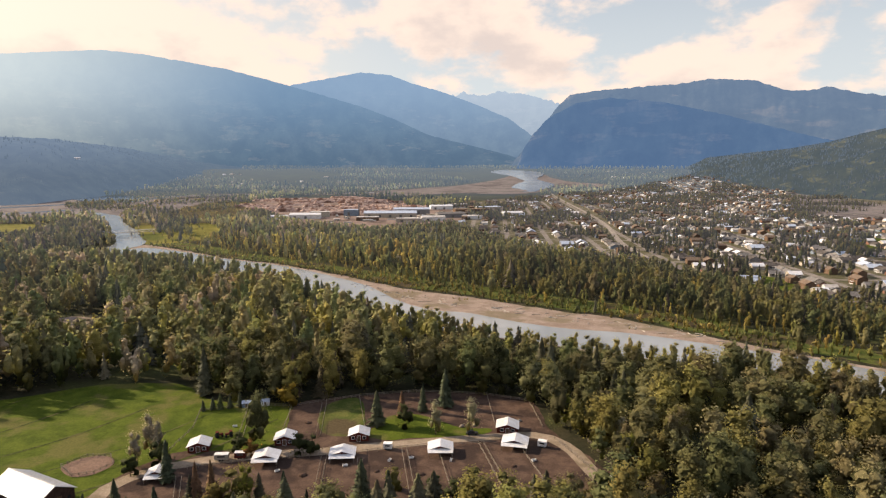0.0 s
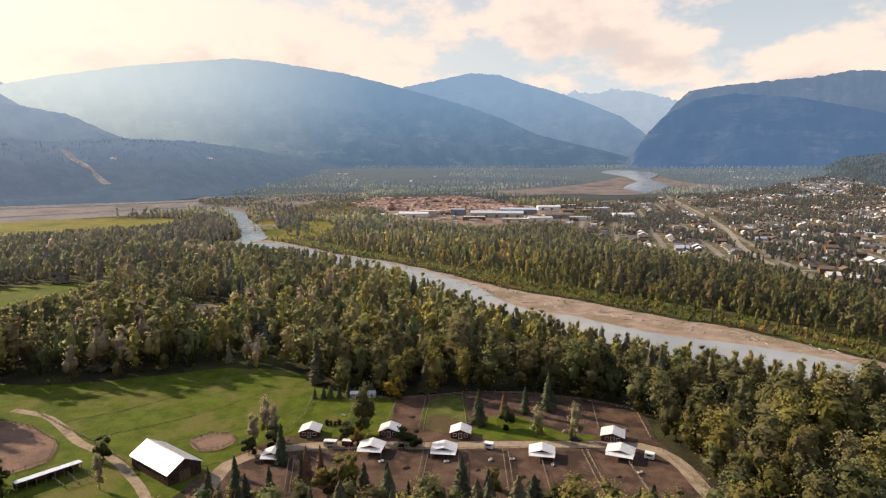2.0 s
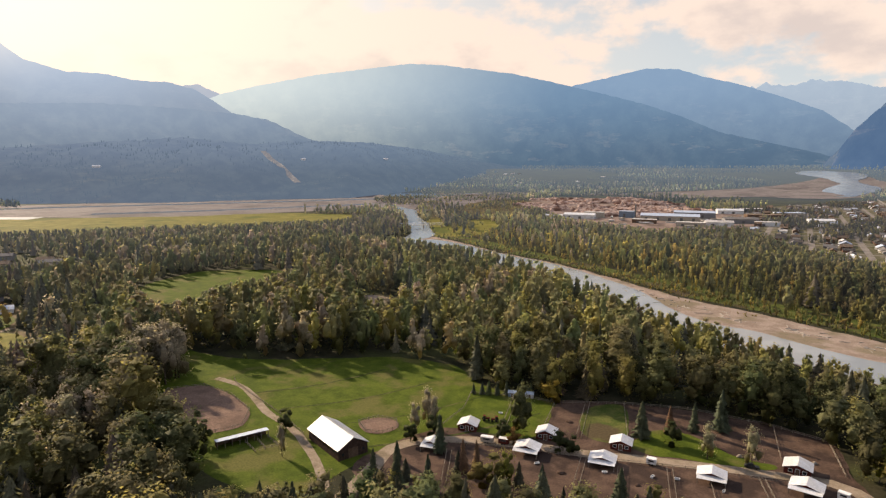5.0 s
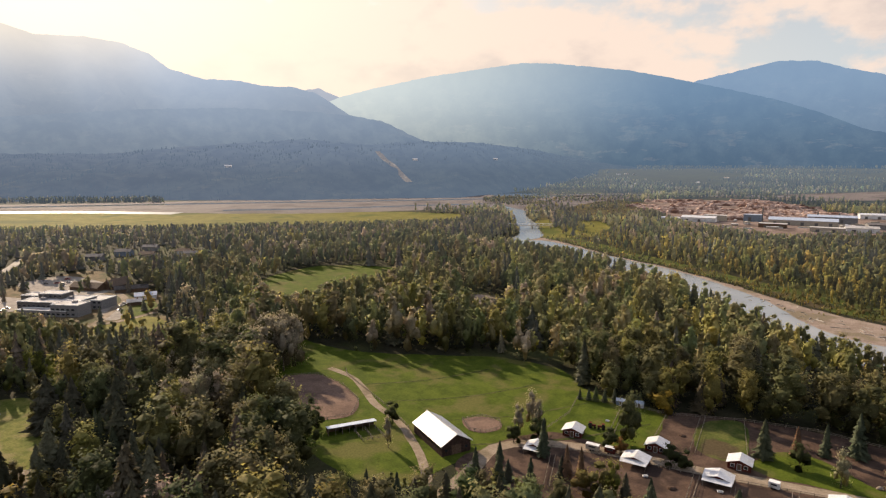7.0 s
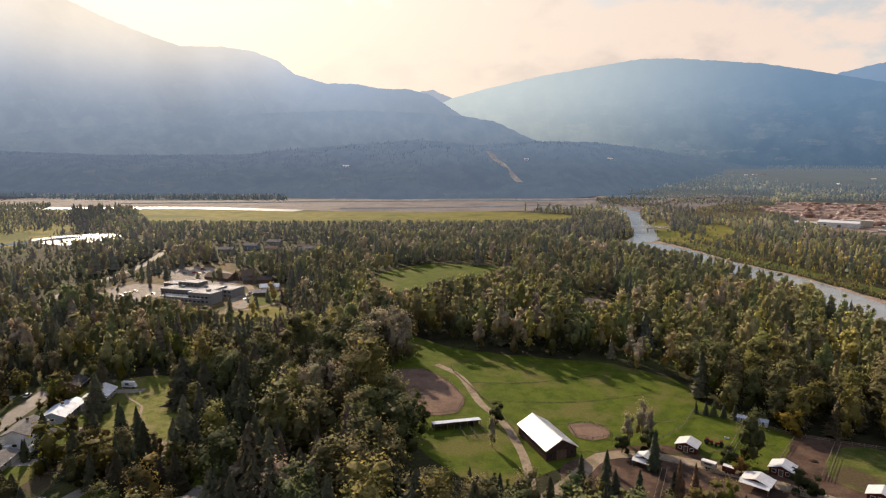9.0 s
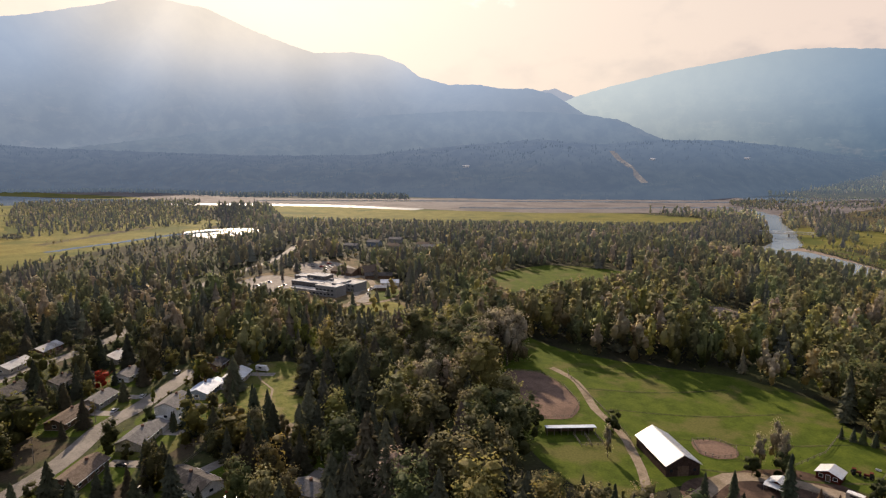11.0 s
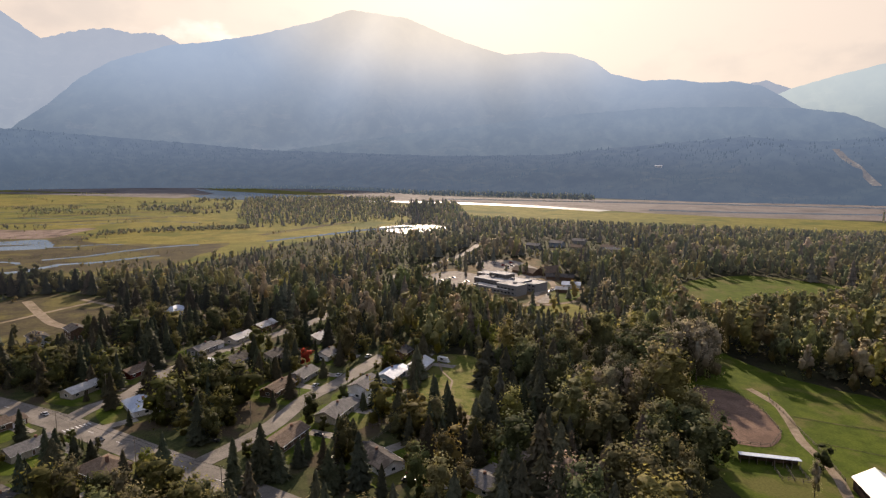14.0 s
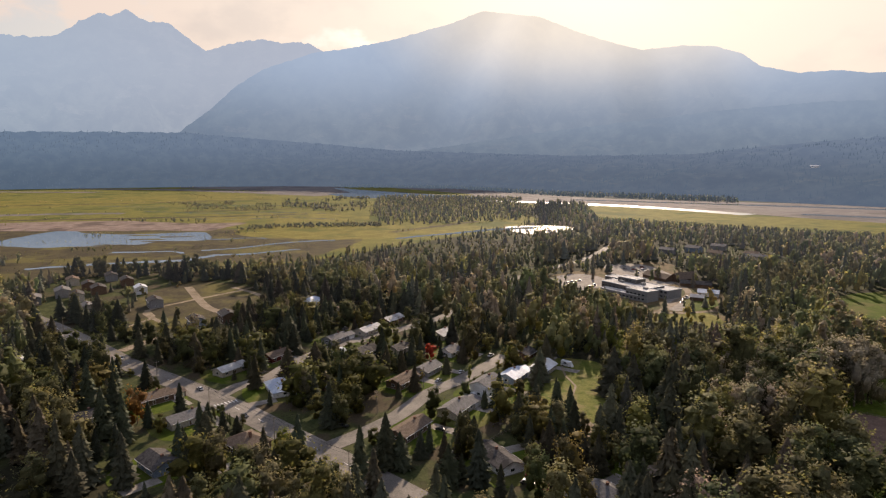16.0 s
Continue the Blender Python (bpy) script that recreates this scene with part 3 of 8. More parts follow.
# ---- ground ----
def make_ground():
    radii = np.concatenate([np.linspace(0, 600, 61), np.geomspace(620, 4930, 60)])
    n = 240
    a = np.linspace(0, 2 * math.pi, n, endpoint=False)
    r, t = np.meshgrid(radii, a, indexing="ij")
    x, y = r * np.cos(t), r * np.sin(t)
    z = lift(x, y)
    v = np.stack([x, y, z], -1).reshape(-1, 3)
    i, j = np.meshgrid(np.arange(len(radii) - 1), np.arange(n), indexing="ij")
    k = (j + 1) % n
    f = np.stack([i * n + j, (i + 1) * n + j, (i + 1) * n + k, i * n + k], -1).reshape(-1, 4)
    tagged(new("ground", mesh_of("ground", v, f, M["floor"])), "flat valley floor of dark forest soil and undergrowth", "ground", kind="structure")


make_ground()
patch("pavement_town", TOWN[:10] + [(1380, 1950), (1000, 2180), (470, 2300), (0, 1640)], 0.06, "town", "dry lawns and lots of the small town", "ground", 8)
WASH = [(-282, 422), (-268, 436), (-236, 419), (-226, 400), (-249, 402), (-270, 410)]
THICKET = [(-240, 418), (-217, 433), (-189, 449), (-163, 445), (-158, 423), (-184, 410), (-214, 393)]
patch("old_gravel_wash", WASH, 0.07, "gravel", "bare strip of old river gravel in the woods", "clearing", 2)
patch("thicket_floor", THICKET, 0.06, "rough_grass", "grassy floor of a brushy clearing in the woods", "clearing", 3)
patch("river_bar", NEAR_BANK + FAR_BANK, 0.08, "gravel", "pale gravel bars along the shallow river", "river bar", 5, 8)
WATER = [(-430, 738), (-345, 722), (-300, 692), (-225, 624), (-160, 562), (-110, 500), (-60, 440), (-10, 404), (50, 374), (105, 344), (170, 312), (260, 255),
         (330, 225), (213, 336), (184, 353), (149, 376), (118, 393), (82, 403), (47, 424), (20, 446), (-8, 456), (-36, 488), (-64, 542), (-94, 580),
         (-132, 622), (-186, 668), (-250, 708), (-312, 757), (-352, 784), (-402, 806)]
patch("bank_grass", [(p[0] + 4, p[1] + 6) for p in FAR_BANK[1:]] + [(-380, 870), (-240, 760), (-90, 640), (60, 530), (165, 450), (245, 365), (330, 290)], 0.09, "rough_grass",
      "rough grass and willow scrub behind the gravel bank", "bank", 5, 8)
patch("river", WATER, 0.18, "river", "shallow grey-green river running over gravel", "river", 2, 8)
patch("river_mouth", MOUTH, 0.22, "river", "river mouth winding out to the wide flats", "river", 4, 10)
patch("silt_flats", COLUMBIA, 0.06, "sand", "wide pale silt flats of the drawn-down lake", "mud flat", 14)
patch("wetland", WETLAND, 0.05, "meadow", "yellow-green wet meadow on the old lake bed", "meadow", 10)
patch("lakeside_meadow", COLUMBIA_MEADOW, 0.12, "meadow", "yellow-green strip of meadow by the flats", "meadow", 8)
patch("far_river", FAR_RIVER, 4.6, "river", "distant pale river reach below the mountains", "river", 12)
patch("far_sandbar", FAR_SAND, 3.0, "sand", "pale sandbar beside the distant river", "sandbar", 8)
patch("far_sandbar", [(-858, 1955), (-822, 2070), (-466, 2209), (-135, 2338), (125, 2424), (131, 2562), (-145, 2501), (-502, 2373), (-887, 2234)], 2.0, "sand", "pale river shore behind the sawmill", "sandbar", 8)
ribbon("far_channel", [(-900, 2100), (-700, 2190), (-480, 2290), (-200, 2400), (120, 2480), (290, 2520)], (22, 34), 3.4, "glitter", "distant water channel along the sandy shore", "river", 6)
patch("slough", [(-1223, 2037), (-1064, 2151), (-914, 1866), (-983, 1785), (-1157, 1927)], 0.4, "lake", "blue-green slough behind the mill", "water", 8)
patch("lagoon", [(-1069, 190), (-1090, 280), (-1020, 300), (-960, 212)], 0.2, "glitter", "small settling pond glinting in the sun", "pond", 3)
patch("field", FIELD, 0.05, "grass", "bright green pasture with mown stripes", "pasture", 2.0)
patch("pens", PENS, 0.09, "dirt", "brown trodden earth of the horse paddocks", "paddock", 1.5)
patch("green_field", GREEN_FIELD, 0.05, "grass", "sunlit green hayfield among the woods", "field", 4)
patch("hospital_grounds", HOSPITAL, 0.05, "dry", "dry lawns round the hospital", "lawn", 4)
patch("river_meadow", RIVER_MEADOW, 0.11, "meadow", "yellow-green meadow beside the river mouth", "meadow", 8)
patch("scrub_flat", SCRUB, 0.1, "marsh", "grey-brown scrub flat beyond the river mouth", "scrub", 10)
patch("mill_yard", MILL, 0.07, "yard", "reddish-brown earth yard of the sawmill", "yard", 8)
patch("homes_ground", HOMES, 0.05, "estate", "dry grass and gardens of the housing estate", "ground", 5)
patch("building_plot", [(-392, -152), (-425, -105), (-470, -85), (-545, -125), (-590, -195), (-520, -215), (-440, -205)], 0.09, "marsh", "open plot of dry weeds and bare earth", "plot", 4)
patch("rough_lawn", LAWN_STRIP, 0.10, "weedy", "strip of rough grass with a footpath", "grass", 2)
patch("big_ring", BIG_RING, 0.14, "ring_sand", "large oval riding ring of reddish sand", "riding ring", 0.5)
patch("small_ring", SMALL_RING, 0.14, "ring_sand", "small round pen of reddish sand", "riding ring", 0.3)
MARSH = [(-560, -420), (-606, -333), (-632, -275), (-658, -210), (-690, -141), (-745, -98), (-870, -60), (-930, -60), (-985, -170), (-1040, -250), (-1100, -330), (-1130, -620), (-900, -700)]
patch("marsh", MARSH, 0.10, "marsh", "brown sedge marsh round the pond", "marsh", 12)
patch("gold_meadow", [(-1035, -270), (-1114, -244), (-1145, -130), (-1143, -32), (-1060, 40), (-1010, 110), (-960, 60), (-915, -20), (-905, -90), (-930, -160), (-960, -230)], 0.13, "gold", "golden meadow between the channels", "meadow", 9)
patch("gold_meadow", [(-1300, -420), (-1420, -330), (-1400, -120), (-1290, -60), (-1190, -80), (-1180, -260), (-1200, -360)], 0.13, "gold", "golden meadow beyond the willow row", "meadow", 10)
patch("gold_meadow", [(-1700, -1500), (-2000, -1150), (-2350, -700), (-2150, -420), (-1900, -560), (-1650, -950), (-1450, -1250)], 0.13, "gold", "pale gold expanse of the far meadow", "meadow", 16)
patch("dike", [(-1180, -860), (-1251, -581), (-1212, -459), (-1181, -368), (-1193, -289), (-1110, -304), (-1046, -319), (-1058, -402), (-1057, -492), (-1090, -860)], 0.18, "yard", "bare earth dike across the wetland", "dike", 6)
patch("pond", POND, 0.16, "lake", "still blue pond in the marsh", "pond", 10)
for k, (pts, w) in enumerate([([(-2290, -150), (-2000, 120), (-1760, 430), (-1560, 640), (-1300, 780)], (80, 55)),
                              ([(-3100, -900), (-2700, -420), (-2280, -150)], (70, 80)), ([(-1300, 900), (-1150, 1080), (-1010, 1330), (-900, 1500)], (40, 30)),
                              ([(-1900, 560), (-1560, 1030), (-1250, 1420), (-1000, 1800), (-900, 2300)], (50, 40))]):
    ribbon("channel", pts, w, 0.2, "glitter" if k == 0 else "lake", "narrow water channel glinting across the flats", "channel", 4)
for k, (px, py, pr) in enumerate(((-868, -395, 9), (-930, -372, 12), (-905, -350, 8), (-985, -400, 10), (-842, -410, 7), (-962, -345, 11))):
    patch("islet", [(px + pr * (0.7 + 0.7 * noise.noise(Vector((k, i, 0.4)))) * math.cos(i * 0.698), py + pr * (2.2 + 2.0 * noise.noise(Vector((k, i, 2.4)))) * math.sin(i * 0.698)) for i in range(9)],
          0.22, "marsh", "low sedge islet in the pond", "islet", 2)
for pts, w in (([(-802, -253), (-822, -214), (-865, -170), (-891, -132), (-901, -92)], (8, 11)), ([(-713, -284), (-719, -249), (-760, -222), (-765, -188), (-789, -156), (-807, -130)], (17, 8)),
               ([(-913, -2), (-947, 40), (-982, 95), (-1029, 158), (-1057, 247)], (9, 26)), ([(-792, -361), (-793, -327), (-797, -287), (-775, -268)], (12, 6)), ([(-670, -395), (-690, -350), (-708, -300), (-713, -284)], (10, 17)),
               ([(-930, -290), (-925, -255), (-940, -225), (-930, -190)], (10, 4)), ([(-1290, -420), (-1270, -330), (-1300, -230), (-1250, -120)], (4, 6)), ([(-1500, -600), (-1430, -420), (-1440, -260), (-1380, -130)], (5, 7)),
               ([(-1700, -800), (-1650, -600), (-1720, -420), (-1660, -250)], (6, 9))):
    ribbon("channel", pts, w, 0.21, "lake", "thin water channel winding through the marsh", "channel", 5)
patch("far_flat", [(-3052, -1053), (-3393, -966), (-3315, -635), (-3030, -385), (-2519, -216), (-2303, -255), (-2534, -487), (-2804, -757)], 0.26, "sand", "pale pinkish silt below the far hills", "mud flat", 12)
patch("far_lake", [(-2346, -260), (-2464, -191), (-2942, -301), (-2717, -141), (-2359, 62), (-2053, 316), (-1863, 269), (-1945, 50), (-2089, -145)], 0.28, "lake", "blue-grey arm of the lake", "lake", 10)
patch("far_strip", [(-3153, -282), (-3205, -165), (-2727, 72), (-2310, 269), (-2193, 215), (-2463, 21), (-2788, -192)], 0.30, "meadow", "narrow strip of meadow across the water", "meadow", 8)
for pts, w in (([(-1250, -900), (-1290, -640), (-1330, -420), (-1390, -200)], 30), ([(-1000, -10), (-1080, 60), (-1190, 160)], 22), ([(-1700, -1100), (-1850, -700), (-2000, -400)], 26),
               ([(-1480, -500), (-1560, -260), (-1650, -60)], 26)):
    ribbon("sedge_belt", pts, w, 0.19, "marsh", "belt of dark brown sedge across the meadow", "sedge", 9)
for pts, w in (([(-2950, -1500), (-2800, -1000), (-2500, -560), (-2250, -240)], (90, 160)), ([(-2700, -1900), (-2600, -1500), (-2560, -1200)], (60, 90)), ([(-1340, -1000), (-1420, -800), (-1440, -620)], (70, 40))):
    ribbon("backwater", pts, w, 0.24, "sand", "pale dried-out backwater across the far meadow", "water", 12)
for name, pts, w in LANES:
    ribbon(name, pts, w, 0.17, "lane", "pale gravel lane across the farm", "lane", 0.5)
ribbon("main_street", MAIN_STREET, 13.0, 0.17, "asphalt", "wide worn asphalt street", "road")
for name, pts, w in STREETS:
    ribbon(name, pts, w, 0.21 if name == "street" else 0.19, "asphalt" if name != "track" else "lane", "worn grey residential street", "road", 0.2)
ribbon("town_avenue", TOWN_ROAD, 8.5, 0.2, "concrete", "straight pale avenue through the town", "road")
patch("stony_clearing", [(-268, 402), (-262, 424), (-250, 426), (-236, 414), (-230, 400), (-246, 398)], 0.1, "gravel", "bare gravel clearing in the woods", "clearing", 3)
for k in range(0, 9, 2):
    a, b = Vector((-232 + 13 * k, 226 - 4.5 * k)), Vector((-196 + 15.5 * k, 282 - 3.5 * k))
    mid = (a + b) / 2 + Vector((4, -3))
    ribbon("mowing_line", [tuple(a), tuple(mid), tuple(b)], 0.7 + 0.25 * (k % 3), 0.13, "mown_edge", "darker line of uncut grass across the pasture", "track", 0.5)
ribbon("footpath", [(-233, 78), (-245, 80), (-258, 78), (-272, 81), (-288, 88), (-303, 87), (-322, 90)], 1.1, 0.2, "lane", "narrow trodden footpath through grass", "path", 0.2)
for pts, w in (([(-400, -150), (-430, -165), (-466, -190), (-500, -172), (-540, -140), (-575, -120)], 4), ([(-410, -118), (-440, -108), (-480, -105), (-520, -118), (-556, -150)], 4.5), ([(-418, -187), (-446, -178), (-470, -192)], 3.5)):
    ribbon("dirt_track", pts, w, 0.16, "lane", "pale dirt track over the building plot", "track", 1.2)
patch("trodden_patch", [(-236, 70), (-250, 64), (-252, 76), (-240, 84), (-230, 80)], 0.15, "lane", "bare trodden earth at the end of the grass strip", "bare earth", 1.5)


# ---- hills and mountains ----
def profile(pts, az):
    pts = sorted(pts)
    return np.interp(az, [p[0] for p in pts], [p[1] for p in pts])


def ridge(name, pts, foot, top, mat, label, category="mountain", n_az=380, n_r=44, bumps=0.20, seed=0.0, jag=0.0, power=1.25, parts=True):
    """A range of hills: its skyline as (azimuth, elevation) in degrees, its foot and crest as distances."""
    lo, hi = min(p[0] for p in pts), max(p[0] for p in pts)
    az = np.linspace(lo, hi, n_az)
    el = profile(pts, az)
    rf, rt = (profile(foot, az) if isinstance(foot, list) else np.full(n_az, foot)), (profile(top, az) if isinstance(top, list) else np.full(n_az, top))
    crest = EYE + rt * np.tan(np.radians(el)) + jag * np.array([noise.fractal(Vector((a * 1.9, seed, 0)), 0.9, 2.1, 5) for a in az])
    rows = []
    for i in range(n_r + 2):
        v = min(i / n_r, 1.0)
        r = rf + (rt - rf) * v
        if i == n_r + 1:
            r = rt + 25
        x, y = -r * np.sin(np.radians(az)), r * np.cos(np.radians(az))
        base = lift(x, y)
        fade = math.sin(math.pi * min(v, 0.97)) ** 0.7
        wob = np.array([noise.hetero_terrain(Vector((p / 260, q / 260, seed)), 0.9, 2.1, 5, 0.4) - 0.6 for p, q in zip(x, y)])
        z = base - 3 + (crest - base) * v ** power + wob * fade * bumps * np.maximum(crest - base, 30)
        z = np.minimum(z, EYE + r * (crest - EYE) / rt - (1 - v) * 0.02 * r)
        z = np.maximum(z, base - 4)
        if i == n_r:
            z = crest
        if i == n_r + 1:
            z = crest - 60
        rows.append(np.stack([x, y, z], -1))
    g = np.array(rows)
    i, j = np.meshgrid(np.arange(n_r + 1), np.arange(n_az - 1), indexing="ij")
    f = np.stack([i * n_az + j, i * n_az + j + 1, (i + 1) * n_az + j + 1, (i + 1) * n_az + j], -1).reshape(-1, 4)
    tagged(new(name, mesh_of(name, g.reshape(-1, 3), f, mat, smooth=True)), label, category, kind="structure")
    return g


# haze painted into each range as emission, by its own colour and veil
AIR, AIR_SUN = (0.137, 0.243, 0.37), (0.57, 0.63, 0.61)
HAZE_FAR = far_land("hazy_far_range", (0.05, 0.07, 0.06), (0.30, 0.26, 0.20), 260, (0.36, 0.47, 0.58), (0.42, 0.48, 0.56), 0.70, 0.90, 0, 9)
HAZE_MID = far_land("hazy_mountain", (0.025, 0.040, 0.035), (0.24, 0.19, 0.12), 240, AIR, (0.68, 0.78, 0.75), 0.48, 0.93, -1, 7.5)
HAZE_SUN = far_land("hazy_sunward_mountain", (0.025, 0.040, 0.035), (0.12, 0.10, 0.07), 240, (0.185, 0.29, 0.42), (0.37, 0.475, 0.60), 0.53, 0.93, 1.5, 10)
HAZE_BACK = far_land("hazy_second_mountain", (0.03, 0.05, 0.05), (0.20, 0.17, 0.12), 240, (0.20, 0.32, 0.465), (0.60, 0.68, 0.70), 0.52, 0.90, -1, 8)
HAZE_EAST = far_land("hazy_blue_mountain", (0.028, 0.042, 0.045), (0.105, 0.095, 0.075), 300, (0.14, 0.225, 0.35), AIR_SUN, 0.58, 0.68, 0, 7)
# darker blue glow paints this slope as lying in shade
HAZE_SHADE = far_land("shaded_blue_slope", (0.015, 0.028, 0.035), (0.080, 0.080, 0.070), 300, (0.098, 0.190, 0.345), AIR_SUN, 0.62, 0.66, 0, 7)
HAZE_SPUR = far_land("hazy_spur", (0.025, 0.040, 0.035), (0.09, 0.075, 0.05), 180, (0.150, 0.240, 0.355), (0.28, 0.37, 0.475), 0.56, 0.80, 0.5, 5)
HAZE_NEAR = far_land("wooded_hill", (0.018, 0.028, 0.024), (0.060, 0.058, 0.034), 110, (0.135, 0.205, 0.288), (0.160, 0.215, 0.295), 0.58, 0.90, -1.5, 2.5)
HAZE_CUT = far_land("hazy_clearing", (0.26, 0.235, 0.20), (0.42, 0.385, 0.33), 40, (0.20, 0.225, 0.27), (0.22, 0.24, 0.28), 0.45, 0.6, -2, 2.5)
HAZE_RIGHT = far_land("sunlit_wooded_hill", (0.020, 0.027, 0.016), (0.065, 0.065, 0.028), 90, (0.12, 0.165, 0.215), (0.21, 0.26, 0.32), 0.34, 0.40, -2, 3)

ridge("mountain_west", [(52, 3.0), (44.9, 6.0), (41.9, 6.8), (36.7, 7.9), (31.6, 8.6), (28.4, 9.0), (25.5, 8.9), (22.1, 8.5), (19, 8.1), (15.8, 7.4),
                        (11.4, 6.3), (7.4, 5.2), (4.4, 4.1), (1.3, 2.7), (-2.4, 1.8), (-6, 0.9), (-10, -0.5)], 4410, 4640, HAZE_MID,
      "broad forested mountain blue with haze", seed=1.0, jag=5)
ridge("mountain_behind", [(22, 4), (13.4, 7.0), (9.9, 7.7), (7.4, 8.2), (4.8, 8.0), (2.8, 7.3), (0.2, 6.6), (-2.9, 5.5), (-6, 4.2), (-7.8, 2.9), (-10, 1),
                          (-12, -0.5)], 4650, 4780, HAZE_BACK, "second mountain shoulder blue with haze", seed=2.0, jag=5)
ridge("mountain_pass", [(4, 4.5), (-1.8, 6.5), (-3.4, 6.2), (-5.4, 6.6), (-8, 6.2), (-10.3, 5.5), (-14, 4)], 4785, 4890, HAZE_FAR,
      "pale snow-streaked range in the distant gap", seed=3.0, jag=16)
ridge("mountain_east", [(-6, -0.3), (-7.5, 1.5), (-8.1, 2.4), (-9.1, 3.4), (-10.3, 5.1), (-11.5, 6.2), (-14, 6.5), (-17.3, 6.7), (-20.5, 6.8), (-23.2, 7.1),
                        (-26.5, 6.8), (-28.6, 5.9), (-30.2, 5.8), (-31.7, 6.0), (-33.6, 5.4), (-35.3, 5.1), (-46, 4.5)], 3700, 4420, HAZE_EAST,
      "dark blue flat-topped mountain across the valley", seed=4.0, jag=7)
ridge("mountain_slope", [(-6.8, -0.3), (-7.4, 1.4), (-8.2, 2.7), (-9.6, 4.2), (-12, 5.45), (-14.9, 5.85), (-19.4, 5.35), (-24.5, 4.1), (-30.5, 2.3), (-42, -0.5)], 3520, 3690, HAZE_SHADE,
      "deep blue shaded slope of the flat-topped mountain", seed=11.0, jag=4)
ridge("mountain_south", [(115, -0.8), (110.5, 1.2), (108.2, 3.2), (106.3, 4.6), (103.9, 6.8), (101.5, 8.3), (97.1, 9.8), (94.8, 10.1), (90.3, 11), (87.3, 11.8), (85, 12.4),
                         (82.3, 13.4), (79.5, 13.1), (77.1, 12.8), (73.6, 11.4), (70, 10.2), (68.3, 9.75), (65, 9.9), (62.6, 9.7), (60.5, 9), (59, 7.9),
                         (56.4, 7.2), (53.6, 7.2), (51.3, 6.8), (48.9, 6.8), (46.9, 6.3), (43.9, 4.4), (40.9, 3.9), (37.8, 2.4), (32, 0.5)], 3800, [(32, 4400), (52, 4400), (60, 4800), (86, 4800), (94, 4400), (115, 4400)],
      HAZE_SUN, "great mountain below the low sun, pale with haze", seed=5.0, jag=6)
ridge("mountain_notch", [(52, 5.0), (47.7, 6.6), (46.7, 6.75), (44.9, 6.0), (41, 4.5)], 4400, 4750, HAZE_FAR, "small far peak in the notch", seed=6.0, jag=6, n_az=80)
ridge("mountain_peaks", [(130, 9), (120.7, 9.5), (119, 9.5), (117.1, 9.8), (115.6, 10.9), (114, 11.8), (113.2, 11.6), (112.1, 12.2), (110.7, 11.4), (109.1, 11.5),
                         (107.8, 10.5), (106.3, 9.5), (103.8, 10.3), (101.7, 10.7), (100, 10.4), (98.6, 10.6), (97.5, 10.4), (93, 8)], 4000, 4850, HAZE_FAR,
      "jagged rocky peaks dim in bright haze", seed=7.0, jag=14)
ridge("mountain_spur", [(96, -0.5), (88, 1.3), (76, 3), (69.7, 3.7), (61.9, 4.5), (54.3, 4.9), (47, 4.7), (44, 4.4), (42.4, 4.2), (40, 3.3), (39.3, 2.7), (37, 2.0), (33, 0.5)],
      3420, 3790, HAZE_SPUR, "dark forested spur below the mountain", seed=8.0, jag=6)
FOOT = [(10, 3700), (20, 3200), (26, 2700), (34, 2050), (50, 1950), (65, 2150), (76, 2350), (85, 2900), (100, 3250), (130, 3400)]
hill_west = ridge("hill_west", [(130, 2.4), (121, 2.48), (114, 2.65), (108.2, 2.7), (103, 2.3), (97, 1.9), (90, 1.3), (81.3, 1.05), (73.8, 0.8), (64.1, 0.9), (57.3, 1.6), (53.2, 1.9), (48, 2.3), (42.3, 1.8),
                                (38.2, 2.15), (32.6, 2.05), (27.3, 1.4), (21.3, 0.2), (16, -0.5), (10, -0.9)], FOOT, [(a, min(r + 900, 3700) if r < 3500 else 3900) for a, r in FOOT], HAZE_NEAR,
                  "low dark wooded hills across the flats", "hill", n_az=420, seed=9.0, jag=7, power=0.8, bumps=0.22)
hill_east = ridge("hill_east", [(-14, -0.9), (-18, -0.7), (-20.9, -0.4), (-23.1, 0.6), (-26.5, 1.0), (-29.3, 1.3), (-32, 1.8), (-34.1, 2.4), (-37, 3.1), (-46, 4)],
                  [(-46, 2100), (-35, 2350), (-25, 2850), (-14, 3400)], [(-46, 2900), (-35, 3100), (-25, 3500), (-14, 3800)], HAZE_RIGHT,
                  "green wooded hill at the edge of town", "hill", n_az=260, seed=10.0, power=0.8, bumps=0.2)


def on_hill(grid, az, v):
    """A point on the hill's slope at an azimuth and a share of the way up."""
    a = np.degrees(np.arctan2(-grid[0, :, 0], grid[0, :, 1])) % 360
    j = int(np.argmin(np.abs(a - az)))
    k = v * (grid.shape[0] - 2)
    i = int(k)
    return Vector(grid[i, j] * (1 - (k - i)) + grid[i + 1, j] * (k - i))


def hill_cut(pts, w, name, label):
    line = [on_hill(hill_west, az, v) for az, v in pts]
    g = Geo()
    for p, q in zip(line, line[1:]):
        s = (q - p).cross(Vector((0, 0, 1))).normalized() * w / 2
        g.add([p - s + Vector((0, 0, 5)), p + s + Vector((0, 0, 5)), q + s + Vector((0, 0, 5)), q - s + Vector((0, 0, 5))], [(0, 1, 2, 3)])
    tagged(new(name, g.mesh(name, HAZE_CUT)), label, "clearing", kind="structure")


